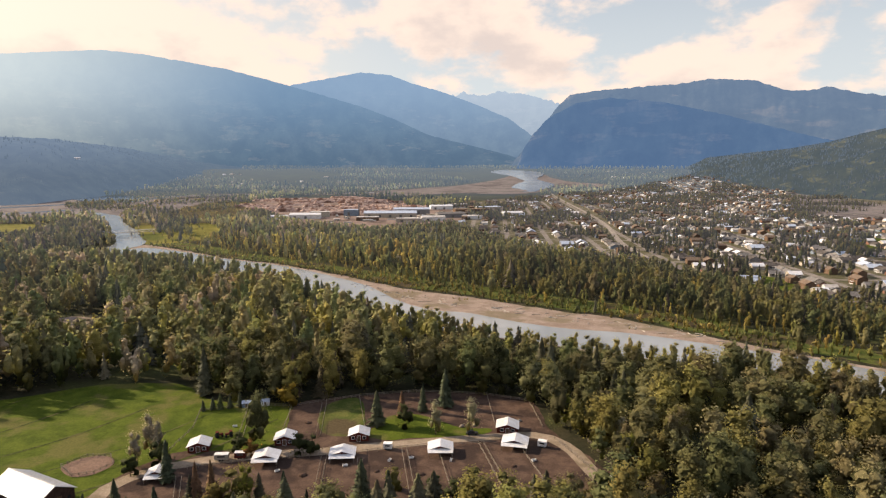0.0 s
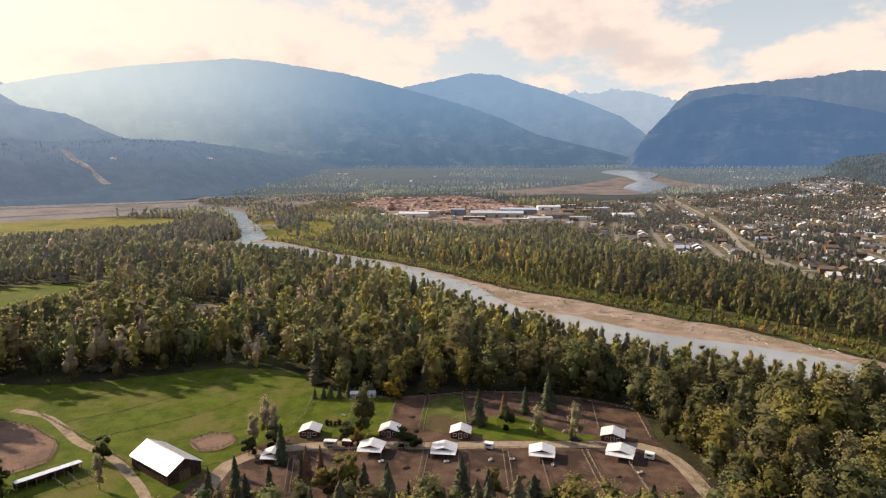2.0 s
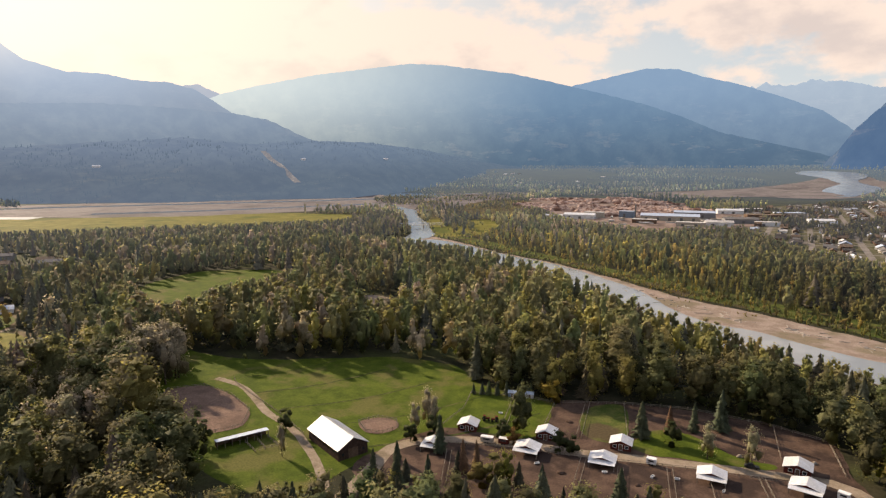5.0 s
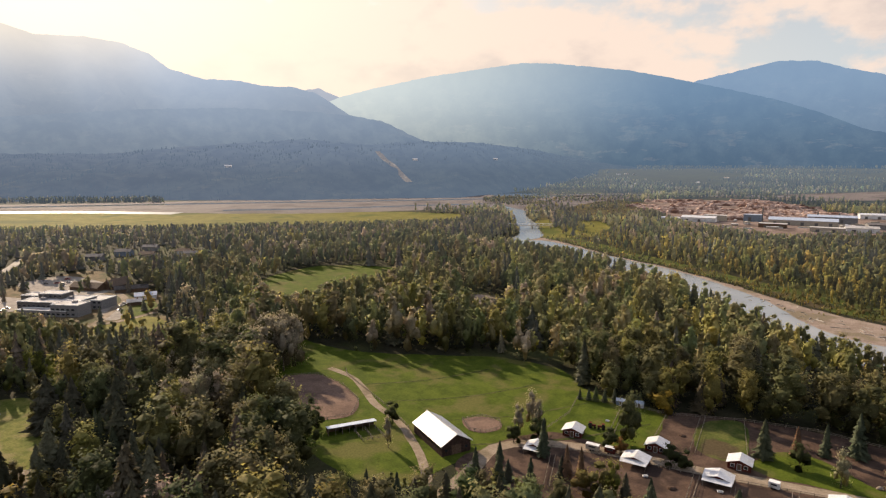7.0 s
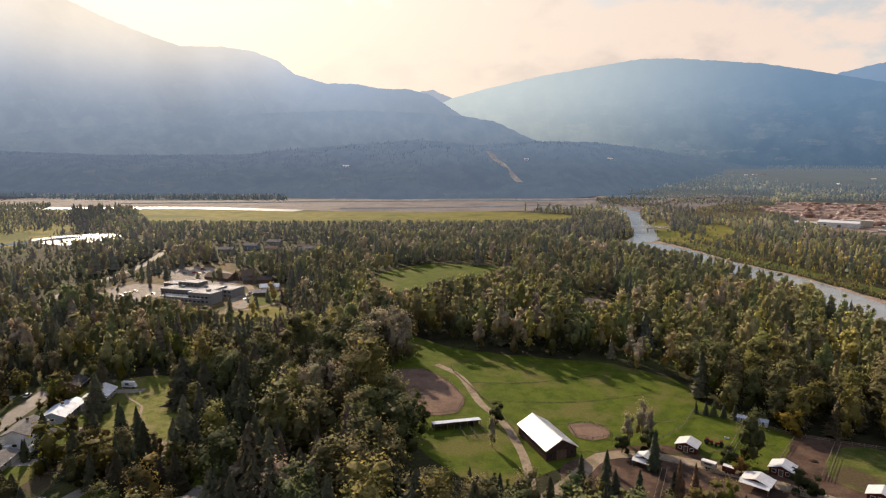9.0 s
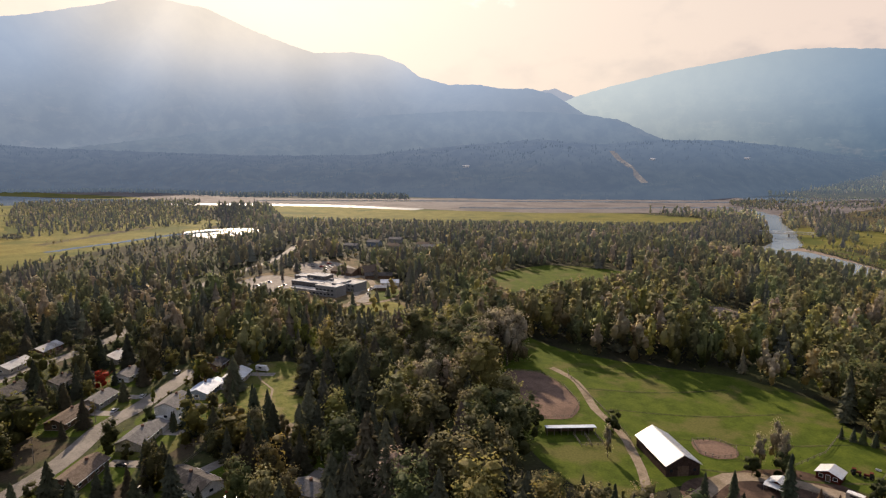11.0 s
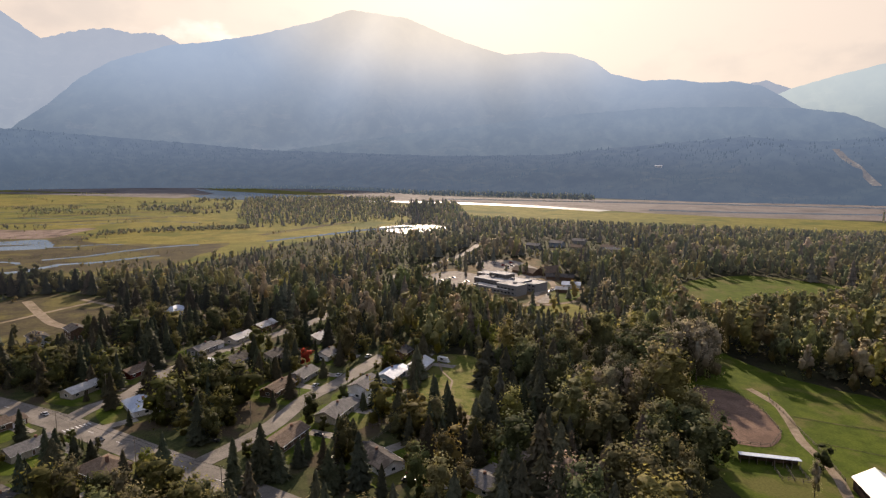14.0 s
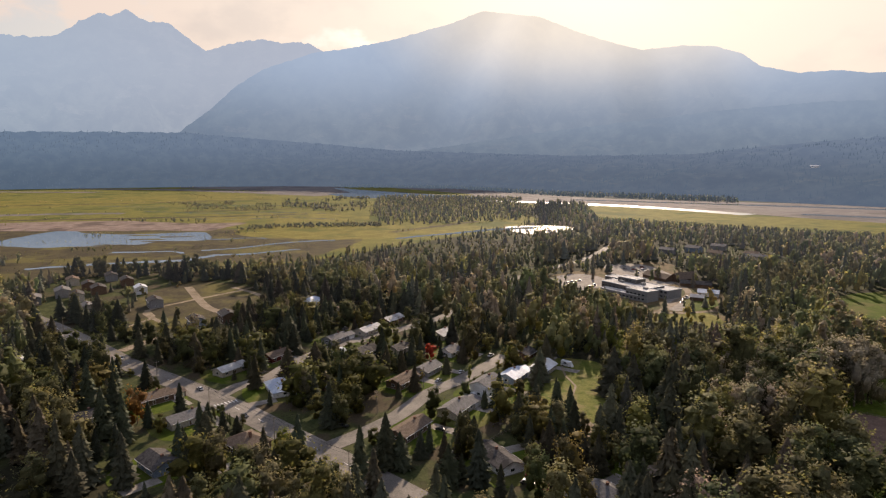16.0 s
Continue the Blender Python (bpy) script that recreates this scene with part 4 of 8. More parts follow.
hill_cut([(41.6, 0.80), (40.8, 0.66), (40.0, 0.50), (39.2, 0.36), (38.6, 0.24)], 26, "hillside_cut", "pale power-line cutting down the wooded hill")


# ---- trees ----
RNG = np.random.default_rng(7)


def leaf_tris(centre, out, size, rng):
    """One leafy clump at each centre: a ragged triangle facing roughly outwards."""
    n = len(centre)
    nor = out + rng.normal(0, 0.45, (n, 3))
    nor /= np.linalg.norm(nor, axis=1)[:, None]
    a = np.cross(nor, rng.normal(0, 1, (n, 3)))
    a /= np.linalg.norm(a, axis=1)[:, None] + 1e-9
    b = np.cross(nor, a)
    s = (size * rng.uniform(0.6, 1.4, n))[:, None]
    v = np.stack([centre + a * s, centre - a * s * rng.uniform(0.2, 0.7, (n, 1)) + b * s * 0.9, centre - a * s * rng.uniform(0.2, 0.7, (n, 1)) - b * s * 0.9], 1)
    return v.reshape(-1, 3), np.arange(3 * n).reshape(-1, 3)


def join(parts):
    vs, fs, k = [], [], 0
    for v, f in parts:
        vs.append(v), fs.append(f + k)
        k += len(v)
    return np.concatenate(vs), np.concatenate(fs)


def blob(rng, seg, rings):
    """A rough closed ball of radius one."""
    v = [(0, 0, 1)]
    for k in range(1, rings):
        b = math.pi * k / rings
        v += [(math.sin(b) * math.cos(a), math.sin(b) * math.sin(a), math.cos(b)) for a in [2 * math.pi * (m + 0.5 * (k % 2)) / seg for m in range(seg)]]
    v.append((0, 0, -1))
    f = [(0, 1 + m, 1 + (m + 1) % seg) for m in range(seg)]
    for k in range(rings - 2):
        for m in range(seg):
            a, b, c, d = 1 + k * seg + m, 1 + k * seg + (m + 1) % seg, 1 + (k + 1) * seg + m, 1 + (k + 1) * seg + (m + 1) % seg
            f += [(a, c, b), (b, c, d)]
    last = len(v) - 1
    f += [(last, last - seg + (m + 1) % seg, last - seg + m) for m in range(seg)]
    return np.array(v) * rng.uniform(0.8, 1.12, (len(v), 1)), np.array(f)


def broadleaf(rng, lobes, leaves, size, width=0.21, low=0.14, seg=6, rings=4):
    """A crown one metre high in all: rounded boughs rising round a slender core, ragged with leafy sprays."""
    parts, inner, outs = [], [], []
    mid = np.array([0, 0, 0.42])
    for i in range(lobes):
        if i == 0:
            c, r = np.array([0, 0, (0.97 + low) / 2]), np.array([width * 0.60, width * 0.60, (0.97 - low) / 2])
        else:
            h = low + 0.06 + (0.86 - low) * ((i - 0.5 + rng.uniform(-0.4, 0.4)) / max(lobes - 1, 1))
            a = i * 2.4 + rng.uniform(-0.5, 0.5)
            swell = math.sin(math.pi * min(1.0, 0.30 + 0.62 * (h - low) / (1 - low))) ** 0.8
            off = width * rng.uniform(0.40, 0.66) * swell
            c = np.array([off * math.cos(a), off * math.sin(a), h])
            r = np.array([width * 0.60, width * 0.60, (1 - low) * 0.22]) * rng.uniform(0.8, 1.2, 3) * (0.7 + 0.4 * swell)
            r[2] = min(r[2], 0.99 - h)
        v, f = blob(rng, seg, rings) if i == 0 else blob(rng, max(seg - 1, 4), max(rings - 1, 3))
        own = v / np.linalg.norm(v, axis=1)[:, None]
        v = v * r * (0.56 if leaves > 300 else 0.68 if leaves > 60 else 0.76) + c
        whole = (v - mid) / (np.linalg.norm(v - mid, axis=1)[:, None] + 1e-6)
        parts.append((v, f))
        outs.append(0.34 * own + 0.85 * whole)
        # shade painted in: bough cores darker than leaves, and darker underneath
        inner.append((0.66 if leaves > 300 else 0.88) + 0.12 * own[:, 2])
        n = int(leaves * (0.3 if i == 0 else 0.7 / (lobes - 1))) if lobes > 1 else leaves
        d = rng.normal(0, 1, (n, 3)) + np.array([0, 0, 0.25])
        d /= np.linalg.norm(d, axis=1)[:, None]
        deep = rng.uniform(0.50, 1.14, (n, 1))
        v, f = leaf_tris(c + d * r * deep, d, size, rng)
        own = np.repeat(d, 3, axis=0)
        whole = (v - mid) / (np.linalg.norm(v - mid, axis=1)[:, None] + 1e-6)
        parts.append((v, f))
        outs.append(0.34 * own + 0.85 * whole)
        # leaves deep in the crown are coloured darker, as painted shade
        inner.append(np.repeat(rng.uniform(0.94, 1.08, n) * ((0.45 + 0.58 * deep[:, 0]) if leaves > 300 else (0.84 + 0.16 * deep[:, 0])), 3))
    return (*join(parts), np.concatenate(inner), np.concatenate(outs))


def conifer(rng, tiers, arms, leaves, size, width=0.17, low=0.06):
    """A spruce crown one metre high: drooping ragged tiers round a narrow core."""
    parts = []
    k = 5
    a = np.linspace(0, 2 * math.pi, k, endpoint=False)
    core = np.concatenate([np.stack([0.5 * width * np.cos(a), 0.5 * width * np.sin(a), np.full(k, low + 0.03)], -1), [[0, 0, 0.98]]])
    parts.append((core, np.array([(i, (i + 1) % k, k) for i in range(k)])))
    for t in range(tiers):
        s = max((t + rng.uniform(-0.2, 0.2)) / tiers, 0)
        h = low + (0.93 - low) * s
        w = width * (1 - s) ** 0.85 * rng.uniform(0.85, 1.12) + 0.012
        up = 0.9 / tiers * 1.3 + 0.03
        v = []
        for q in np.linspace(0, 2 * math.pi, arms, endpoint=False) + rng.uniform(0, 6):
            d = 2 * math.pi / arms * 0.5
            r0, r1 = w * rng.uniform(0.55, 0.9), w * rng.uniform(0.95, 1.35)
            if rng.uniform() < 0.5:
                r0, r1 = r1, r0
            v += [(0, 0, min(h + up, 0.995)), (r0 * math.cos(q - d), r0 * math.sin(q - d), h + rng.uniform(-0.025, 0.012)),
                  (r1 * math.cos(q + d), r1 * math.sin(q + d), h + rng.uniform(-0.025, 0.012))]
        parts.append((np.array(v), np.arange(len(v)).reshape(-1, 3)))
    if leaves:
        h = low + (0.95 - low) * rng.uniform(0, 1, leaves) ** 1.25
        q = rng.uniform(0, 2 * math.pi, leaves)
        w = width * (1 - (h - low) / (1 - low)) ** 0.85 * rng.uniform(0.55, 1.05, leaves)
        d = np.stack([np.cos(q), np.sin(q), np.full(leaves, 0.5)], -1)
        parts.append(leaf_tris(np.stack([w * np.cos(q), w * np.sin(q), h], -1), d, size, rng))
    v, f = join(parts)
    # the core's colour is darkened to paint shade inside the crown
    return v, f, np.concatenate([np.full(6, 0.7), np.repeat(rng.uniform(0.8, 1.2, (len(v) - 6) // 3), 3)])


# kinds: 0 cottonwood, 1 spruce, 2 slim young poplar, 3 low bush
def templates(kind, level, count, rng):
    made = []
    seg, rings = (6, 5, 4, 4)[level], (4, 3, 3, 3)[level]
    for _ in range(count):
        if kind == 0:
            made.append(broadleaf(rng, (9, 6, 3, 1)[level], (800, 155, 30, 10)[level], (0.0150, 0.0250, 0.05, 0.10)[level], rng.uniform(0.17, 0.25), rng.uniform(0.05, 0.14), seg, rings))
        elif kind == 1:
            made.append(conifer(rng, (17, 10, 6, 3)[level], (13, 8, 6, 4)[level], (110, 24, 6, 0)[level], (0.018, 0.035, 0.06, 0.1)[level], rng.uniform(0.15, 0.23)))
        elif kind == 2:
            made.append(broadleaf(rng, (8, 4, 2, 1)[level], (360, 84, 22, 8)[level], (0.0175, 0.030, 0.065, 0.10)[level], rng.uniform(0.14, 0.19), 0.04, seg, rings))
        else:
            made.append(broadleaf(rng, (7, 4, 2, 1)[level], (340, 64, 18, 8)[level], (0.027, 0.052, 0.10, 0.16)[level], rng.uniform(0.38, 0.52), 0.0, seg, rings))
    out = []
    for v, f, w, *own in made:
        o = own[0] if own else np.stack([v[:, 0], v[:, 1], 0.45 * np.hypot(v[:, 0], v[:, 1]) + 0.01], -1)
        out.append((v, f, o / (np.linalg.norm(o, axis=1)[:, None] + 1e-6), w))
    return out


LIB = {(kind, level): templates(kind, level, 5, RNG) for kind in range(4) for level in range(4)}
# base colours: olive and brownish cottonwood, dark spruce, yellowing poplar, green bush
HUES = {0: np.array([(0.140, 0.172, 0.074), (0.165, 0.188, 0.082), (0.192, 0.198, 0.088), (0.218, 0.208, 0.102), (0.178, 0.190, 0.088), (0.250, 0.250, 0.082), (0.330, 0.296, 0.200)]),
        1: np.array([(0.058, 0.068, 0.048), (0.066, 0.076, 0.050), (0.080, 0.086, 0.054), (0.090, 0.082, 0.058)]),
        2: np.array([(0.160, 0.182, 0.060), (0.200, 0.202, 0.062), (0.290, 0.250, 0.066), (0.225, 0.216, 0.064)]),
        3: np.array([(0.150, 0.172, 0.062), (0.190, 0.200, 0.068), (0.240, 0.222, 0.074), (0.285, 0.242, 0.084)])}


def grow(name, x, y, z, h, kind, level, label, far="", parent=None, shade=1.0, tone=(1, 1, 1)):
    """Joins trees, given as arrays, into one mesh for the leafy kinds and one for the spruces."""
    rng = np.random.default_rng(len(x) + level)
    stand = parent or thing(name, Matrix(), label, "woods", kind="stuff")
    for pick, crown in ((kind != 1, "leaf"), (kind == 1, "needle")):
        vs, fs, ts, os, k = [], [], [], [], 0
        for q in range(4):
            for i in range(5):
                sel = np.where(pick & (kind == q) & (np.arange(len(x)) % 5 == i))[0]
                if not len(sel):
                    continue
                v, f, o, w = LIB[(q, level)][i]
                a = rng.uniform(0, 2 * math.pi, len(sel))[:, None]
                wide = h[sel][:, None] * rng.uniform(0.8, 1.25, (len(sel), 1)) * (1.22 if level == 0 and q < 2 else 1.0)
                px = x[sel][:, None] + (v[:, 0] * np.cos(a) - v[:, 1] * np.sin(a)) * wide
                py = y[sel][:, None] + (v[:, 0] * np.sin(a) + v[:, 1] * np.cos(a)) * wide
                pz = z[sel][:, None] + v[:, 2] * h[sel][:, None]
                vs.append(np.stack([px, py, pz], -1).reshape(-1, 3))
                ox, oy = o[:, 0] * np.cos(a) - o[:, 1] * np.sin(a), o[:, 0] * np.sin(a) + o[:, 1] * np.cos(a)
                os.append(np.stack([ox, oy, np.broadcast_to(o[:, 2], ox.shape)], -1).reshape(-1, 3))
                fs.append((f[None] + (np.arange(len(sel)) * len(v))[:, None, None] + k).reshape(-1, 3))
                patchy = np.array([noise.noise(Vector((s0 / 40, s1 / 40, 4.0 + q))) for s0, s1 in zip(x[sel], y[sel])])
                last = len(HUES[q]) - np.where((q == 0) & (x[sel] > -150), 2, 1)          # the cream-leaved trees stand west of the farm
                hue = HUES[q][np.clip((patchy * 0.9 + 0.5 + rng.normal(0, 0.22, len(sel))) * len(HUES[q]), 0, last).astype(int)]
                # farther levels get brighter base colours, standing in for haze
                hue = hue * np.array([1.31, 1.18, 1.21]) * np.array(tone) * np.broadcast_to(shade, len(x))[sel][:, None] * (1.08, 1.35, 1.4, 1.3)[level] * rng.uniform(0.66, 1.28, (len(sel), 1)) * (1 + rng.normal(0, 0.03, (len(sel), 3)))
                # w carries the painted shade inside the crown into the tint
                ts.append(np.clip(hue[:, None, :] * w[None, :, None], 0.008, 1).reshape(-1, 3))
                k += len(sel) * len(v)
        if vs:
            part("foliage" if crown == "leaf" else "conifers", mesh_of(name, np.concatenate(vs), np.concatenate(fs), M[far + crown], np.concatenate(ts), out=np.concatenate(os)), None, stand)
    return stand


ROADS = [(MAIN_STREET, 8.5)] + [(p, w / 2 + 2.5) for _, p, w in STREETS] + [(p, w / 2 + 2) for _, p, w in LANES] + [(TOWN_ROAD, 12)]
CLEAR = [WASH, NEAR_BANK + FAR_BANK, MOUTH, COLUMBIA, FIELD, PENS, GREEN_FIELD, HOSPITAL, MILL, WETLAND, COLUMBIA_MEADOW, LAWN_STRIP, FAR_RIVER, FAR_SAND, TOWN, HOMES, RIVER_MEADOW, SCRUB]


def stand_points(r0, r1, step, lo=-39.5, hi=125.0):
    """Trees on a shaken grid over the part of the valley that is woods."""
    n = int(2 * r1 / step)
    gx, gy = np.meshgrid((np.arange(n) - n / 2) * step, (np.arange(n) - n / 2) * step)
    x, y = gx.ravel() + RNG.uniform(-0.45, 0.45, n * n) * step, gy.ravel() + RNG.uniform(-0.45, 0.45, n * n) * step
    r, az = np.hypot(x, y), np.degrees(np.arctan2(-x, y))
    az = np.where(az < -120, az + 360, az)
    keep = (r > r0) & (r <= r1) & (az > lo) & (az < hi)
    x, y = x[keep], y[keep]
    bad = np.zeros(len(x), bool)
    for poly in CLEAR:
        bad |= inside(x, y, poly)
    for line, w in ROADS:
        bad |= off_line(x, y, line) < w
    bad |= off_line(x, y, COLUMBIA[2:7]) < 55
    foot = profile(FOOT, np.degrees(np.arctan2(-x, y)) % 360)
    bad |= (np.degrees(np.arctan2(-x, y)) > 18) & (np.hypot(x, y) > foot - 20)
    a, r = np.degrees(np.arctan2(-x, y)), np.hypot(x, y)
    bad |= (r > 1700) & ((a > 50) | (a < -120))
    return x[~bad], y[~bad]


OPEN = [(WASH, 75), (GREEN_FIELD, 150), (HOSPITAL, 130), (MILL, 220), (LAWN_STRIP, 60), (COLUMBIA_MEADOW, 200), (RIVER_MEADOW, 120), ([(-1069, 190), (-1090, 280), (-1020, 300), (-960, 212)], 160), (POND, 160), ([(-690, 320), (-780, 330), (-790, 440), (-650, 440)], 110),
        ([(-545, 95), (-600, 145), (-700, 240), (-760, 275), (-770, 255), (-710, 212), (-610, 115)], 70)]


def woods_kind(x, y):
    """Which kind of tree grows where, and how tall."""
    n = len(x)
    az = np.degrees(np.arctan2(-x, y)) % 360
    az = np.where(az > 300, az - 360, az)
    r = np.hypot(x, y)
    blot = np.array([noise.noise(Vector((a / 60, b / 60, 2.0))) for a, b in zip(x, y)])
    blot2 = np.array([noise.noise(Vector((a / 34, b / 34, 9.0))) for a, b in zip(x, y)])
    part_conifer = np.where(az > 55, np.clip(0.36 + 2.2 * blot, 0.04, 0.95), np.clip(0.05 + 0.5 * blot, 0.02, 1))
    part_conifer = np.where((r < 190) & (az > 0), 0.5, part_conifer)
    part_conifer = np.where((r < 300) & (az > 62), np.clip(0.66 + 1.2 * blot, 0.15, 0.95), part_conifer)
    kind = np.where(RNG.uniform(0, 1, n) < part_conifer, 1, 0)
    kind = np.where((r > 430) & (kind == 1) & (RNG.uniform(0, 1, n) < 0.35), 0, kind)
    h = np.where(kind == 1, RNG.uniform(12, 29, n), np.where((az > 5) & (r < 500), 23, 20) + 8 * blot2 + RNG.uniform(-8, 7, n))
    # tall old cottonwoods west of the riding rings
    h = np.where((x > -330) & (x < -205) & (y > 150) & (y < 330) & (kind == 0), h + 6, h)
    bank = off_line(x, y, FAR_BANK)
    right = (bank < 150) & (y - 0.0 > 0) & (off_line(x, y, NEAR_BANK) > bank)
    slim = right & (RNG.uniform(0, 1, n) < np.interp(bank, [0, 40, 150], [0.97, 0.88, 0.65]) * np.where((x > 40) & (bank > 45), 0.35, 1.0))
    kind = np.where(slim, 2, kind)
    h = np.where(slim, np.interp(bank, [0, 25, 60, 150], [5, 11, 18, 22]) * RNG.uniform(0.75, 1.2, n), h)
    low = RNG.uniform(0, 1, n) < np.where(r < 260, 0.16, 0.06)
    kind = np.where(low & ~slim, 3, kind)
    h = np.where(low & ~slim, RNG.uniform(3.5, 9, n), h)
        # lower growth near the river, before the mill, round the marsh and far off
    near = off_line(x, y, NEAR_BANK)
    h = np.where(~right, np.minimum(h, np.interp(x, [-330, -240, -120, -10, 60, 150], [6, 15, 19, 12, 5, 13]) + 0.23 * near + RNG.uniform(0, 6, n)), h)
    edge = off_line(x, y, TOWN[:8])
    h = np.where(edge < 260, np.minimum(h, 8.5 + 0.085 * edge + RNG.uniform(0, 4, n)), h)
    h = np.where(r > 850, h * np.interp(r, [850, 1000, 1750, 2600, 3200], [0.85, 0.75, 0.95, 1.0, 0.9]), h)
    h = np.where(((az > 84) & (r > 430) | (az > 77) & (r > 640)), np.minimum(h, np.interp(r, [430, 560, 630, 720], [25, 22, 13, 8]) + 6 * blot2 + RNG.uniform(-3, 5, n)), h)
    # open ground beyond shows over lower trees
    for poly, reach in OPEN:
        pa = np.array([math.degrees(math.atan2(-p[0], p[1])) % 360 for p in poly])
        pa = np.where(pa > 300, pa - 360, pa)
        first = np.full(n, 1e9)
        inner = (az > pa.min()) & (az < pa.max()) & (r < max(math.hypot(*p) for p in poly))
        for back in np.linspace(0, reach, 14):
            f = (r + back) / np.maximum(r, 1)
            hit = inside(x * f, y * f, poly) & (first > 1e8)
            first = np.where(hit, r + back, first)
        h = np.where(inner & (first < 1e8), np.minimum(h, EYE * (1 - r / (first + 12)) + 4 + RNG.uniform(-1, 3, n)), h)
    # tall trees keep below the open view over the farm and the estate
    h = np.where((az > -16) & (az < 50) & (r < 215), np.minimum(h, 110 - 0.525 * r + RNG.uniform(-2, 2, n)), h)
    h = np.where((az > 70) & (r < 225), np.minimum(h, 110 - 0.49 * r + RNG.uniform(-2, 3, n)), h)
    h = np.maximum(h, 1.5)
    # the low clearing among the woods
    glade = (np.hypot(x + 255, y - 425) < 24) | inside(x, y, THICKET)
    h = np.where(glade, np.minimum(h, RNG.uniform(1.5, 5, n)), h)
    kind = np.where(glade, 3, kind)
    return kind, h


def leaf_tone(x, y):
    """Colour factor of the woods: deep shade painted in beyond the eastern bank, brightness added across a band of
    bearings along the river upstream of the farm, far stands varied by noise.
    """
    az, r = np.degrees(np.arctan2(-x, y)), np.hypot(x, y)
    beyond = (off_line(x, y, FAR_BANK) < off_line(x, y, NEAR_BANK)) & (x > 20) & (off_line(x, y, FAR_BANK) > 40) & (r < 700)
    # brightness added by bearing, not by kind of tree
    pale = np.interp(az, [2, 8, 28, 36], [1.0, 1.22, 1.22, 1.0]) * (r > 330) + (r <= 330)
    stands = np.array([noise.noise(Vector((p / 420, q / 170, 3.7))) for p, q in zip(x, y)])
    # 0.66 paints deep shade into the woods beyond the bank
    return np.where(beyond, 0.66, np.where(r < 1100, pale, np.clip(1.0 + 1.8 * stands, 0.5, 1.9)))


ZERO = lambda x, y: lift(x, y)
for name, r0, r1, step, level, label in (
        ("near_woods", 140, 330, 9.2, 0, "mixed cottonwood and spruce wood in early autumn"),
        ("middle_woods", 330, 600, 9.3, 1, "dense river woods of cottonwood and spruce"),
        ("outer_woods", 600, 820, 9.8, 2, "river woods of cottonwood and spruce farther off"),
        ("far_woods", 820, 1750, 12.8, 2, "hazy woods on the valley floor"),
        ("distant_woods", 1750, 3250, 17.0, 3, "distant woods up the valley, blue-green with haze"),
        ("farthest_woods", 3250, 4300, 30.0, 3, "woods at the foot of the mountains, blue with haze")):
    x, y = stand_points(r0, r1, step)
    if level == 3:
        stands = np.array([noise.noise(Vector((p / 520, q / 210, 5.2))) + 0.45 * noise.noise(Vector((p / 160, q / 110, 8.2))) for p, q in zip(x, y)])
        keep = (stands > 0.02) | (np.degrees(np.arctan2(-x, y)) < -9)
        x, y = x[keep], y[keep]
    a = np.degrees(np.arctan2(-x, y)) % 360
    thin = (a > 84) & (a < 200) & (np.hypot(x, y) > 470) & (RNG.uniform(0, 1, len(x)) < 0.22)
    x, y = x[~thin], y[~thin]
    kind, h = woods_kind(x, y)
    # the farthest level is brightened again, as haze put into the colour
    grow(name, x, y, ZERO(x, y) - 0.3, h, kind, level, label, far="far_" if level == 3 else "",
         shade=(0.96, 1.02, 0.98, 1.20)[level] * leaf_tone(x, y))


def hill_trees(name, grid, count, label, far):
    """Small trees over the slopes of a hill."""
    rows, cols = grid.shape[:2]
    u, v = RNG.uniform(0, rows - 2.01, count), RNG.uniform(0, cols - 1.01, count)
    i, j = u.astype(int), v.astype(int)
    fu, fv = (u - i)[:, None], (v - j)[:, None]
    p = (grid[i, j] * (1 - fu) + grid[i + 1, j] * fu) * (1 - fv) + (grid[i, j + 1] * (1 - fu) + grid[i + 1, j + 1] * fu) * fv
    kind = np.where(RNG.uniform(0, 1, count) < 0.85, 1, 0)
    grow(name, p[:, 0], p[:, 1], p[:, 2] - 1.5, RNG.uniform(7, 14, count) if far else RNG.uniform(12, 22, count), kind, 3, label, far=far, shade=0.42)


# hill trees take leaf materials that carry painted haze
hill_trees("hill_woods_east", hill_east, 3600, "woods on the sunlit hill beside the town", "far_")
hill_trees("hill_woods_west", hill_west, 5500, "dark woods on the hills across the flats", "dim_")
fa = RNG.uniform(60, 96, 1900)
fr = profile(FOOT, fa) + 40 - 170 * RNG.uniform(0, 1, 1900) ** 1.6
fx, fy = -fr * np.sin(np.radians(fa)), fr * np.cos(np.radians(fa))
grow("lakeshore_woods", fx, fy, lift(fx, fy) - 0.5, RNG.uniform(8, 19, 1900), np.where(RNG.uniform(0, 1, 1900) < 0.5, 1, 0), 3, "fringe of woods along the far lake shore", far="far_")
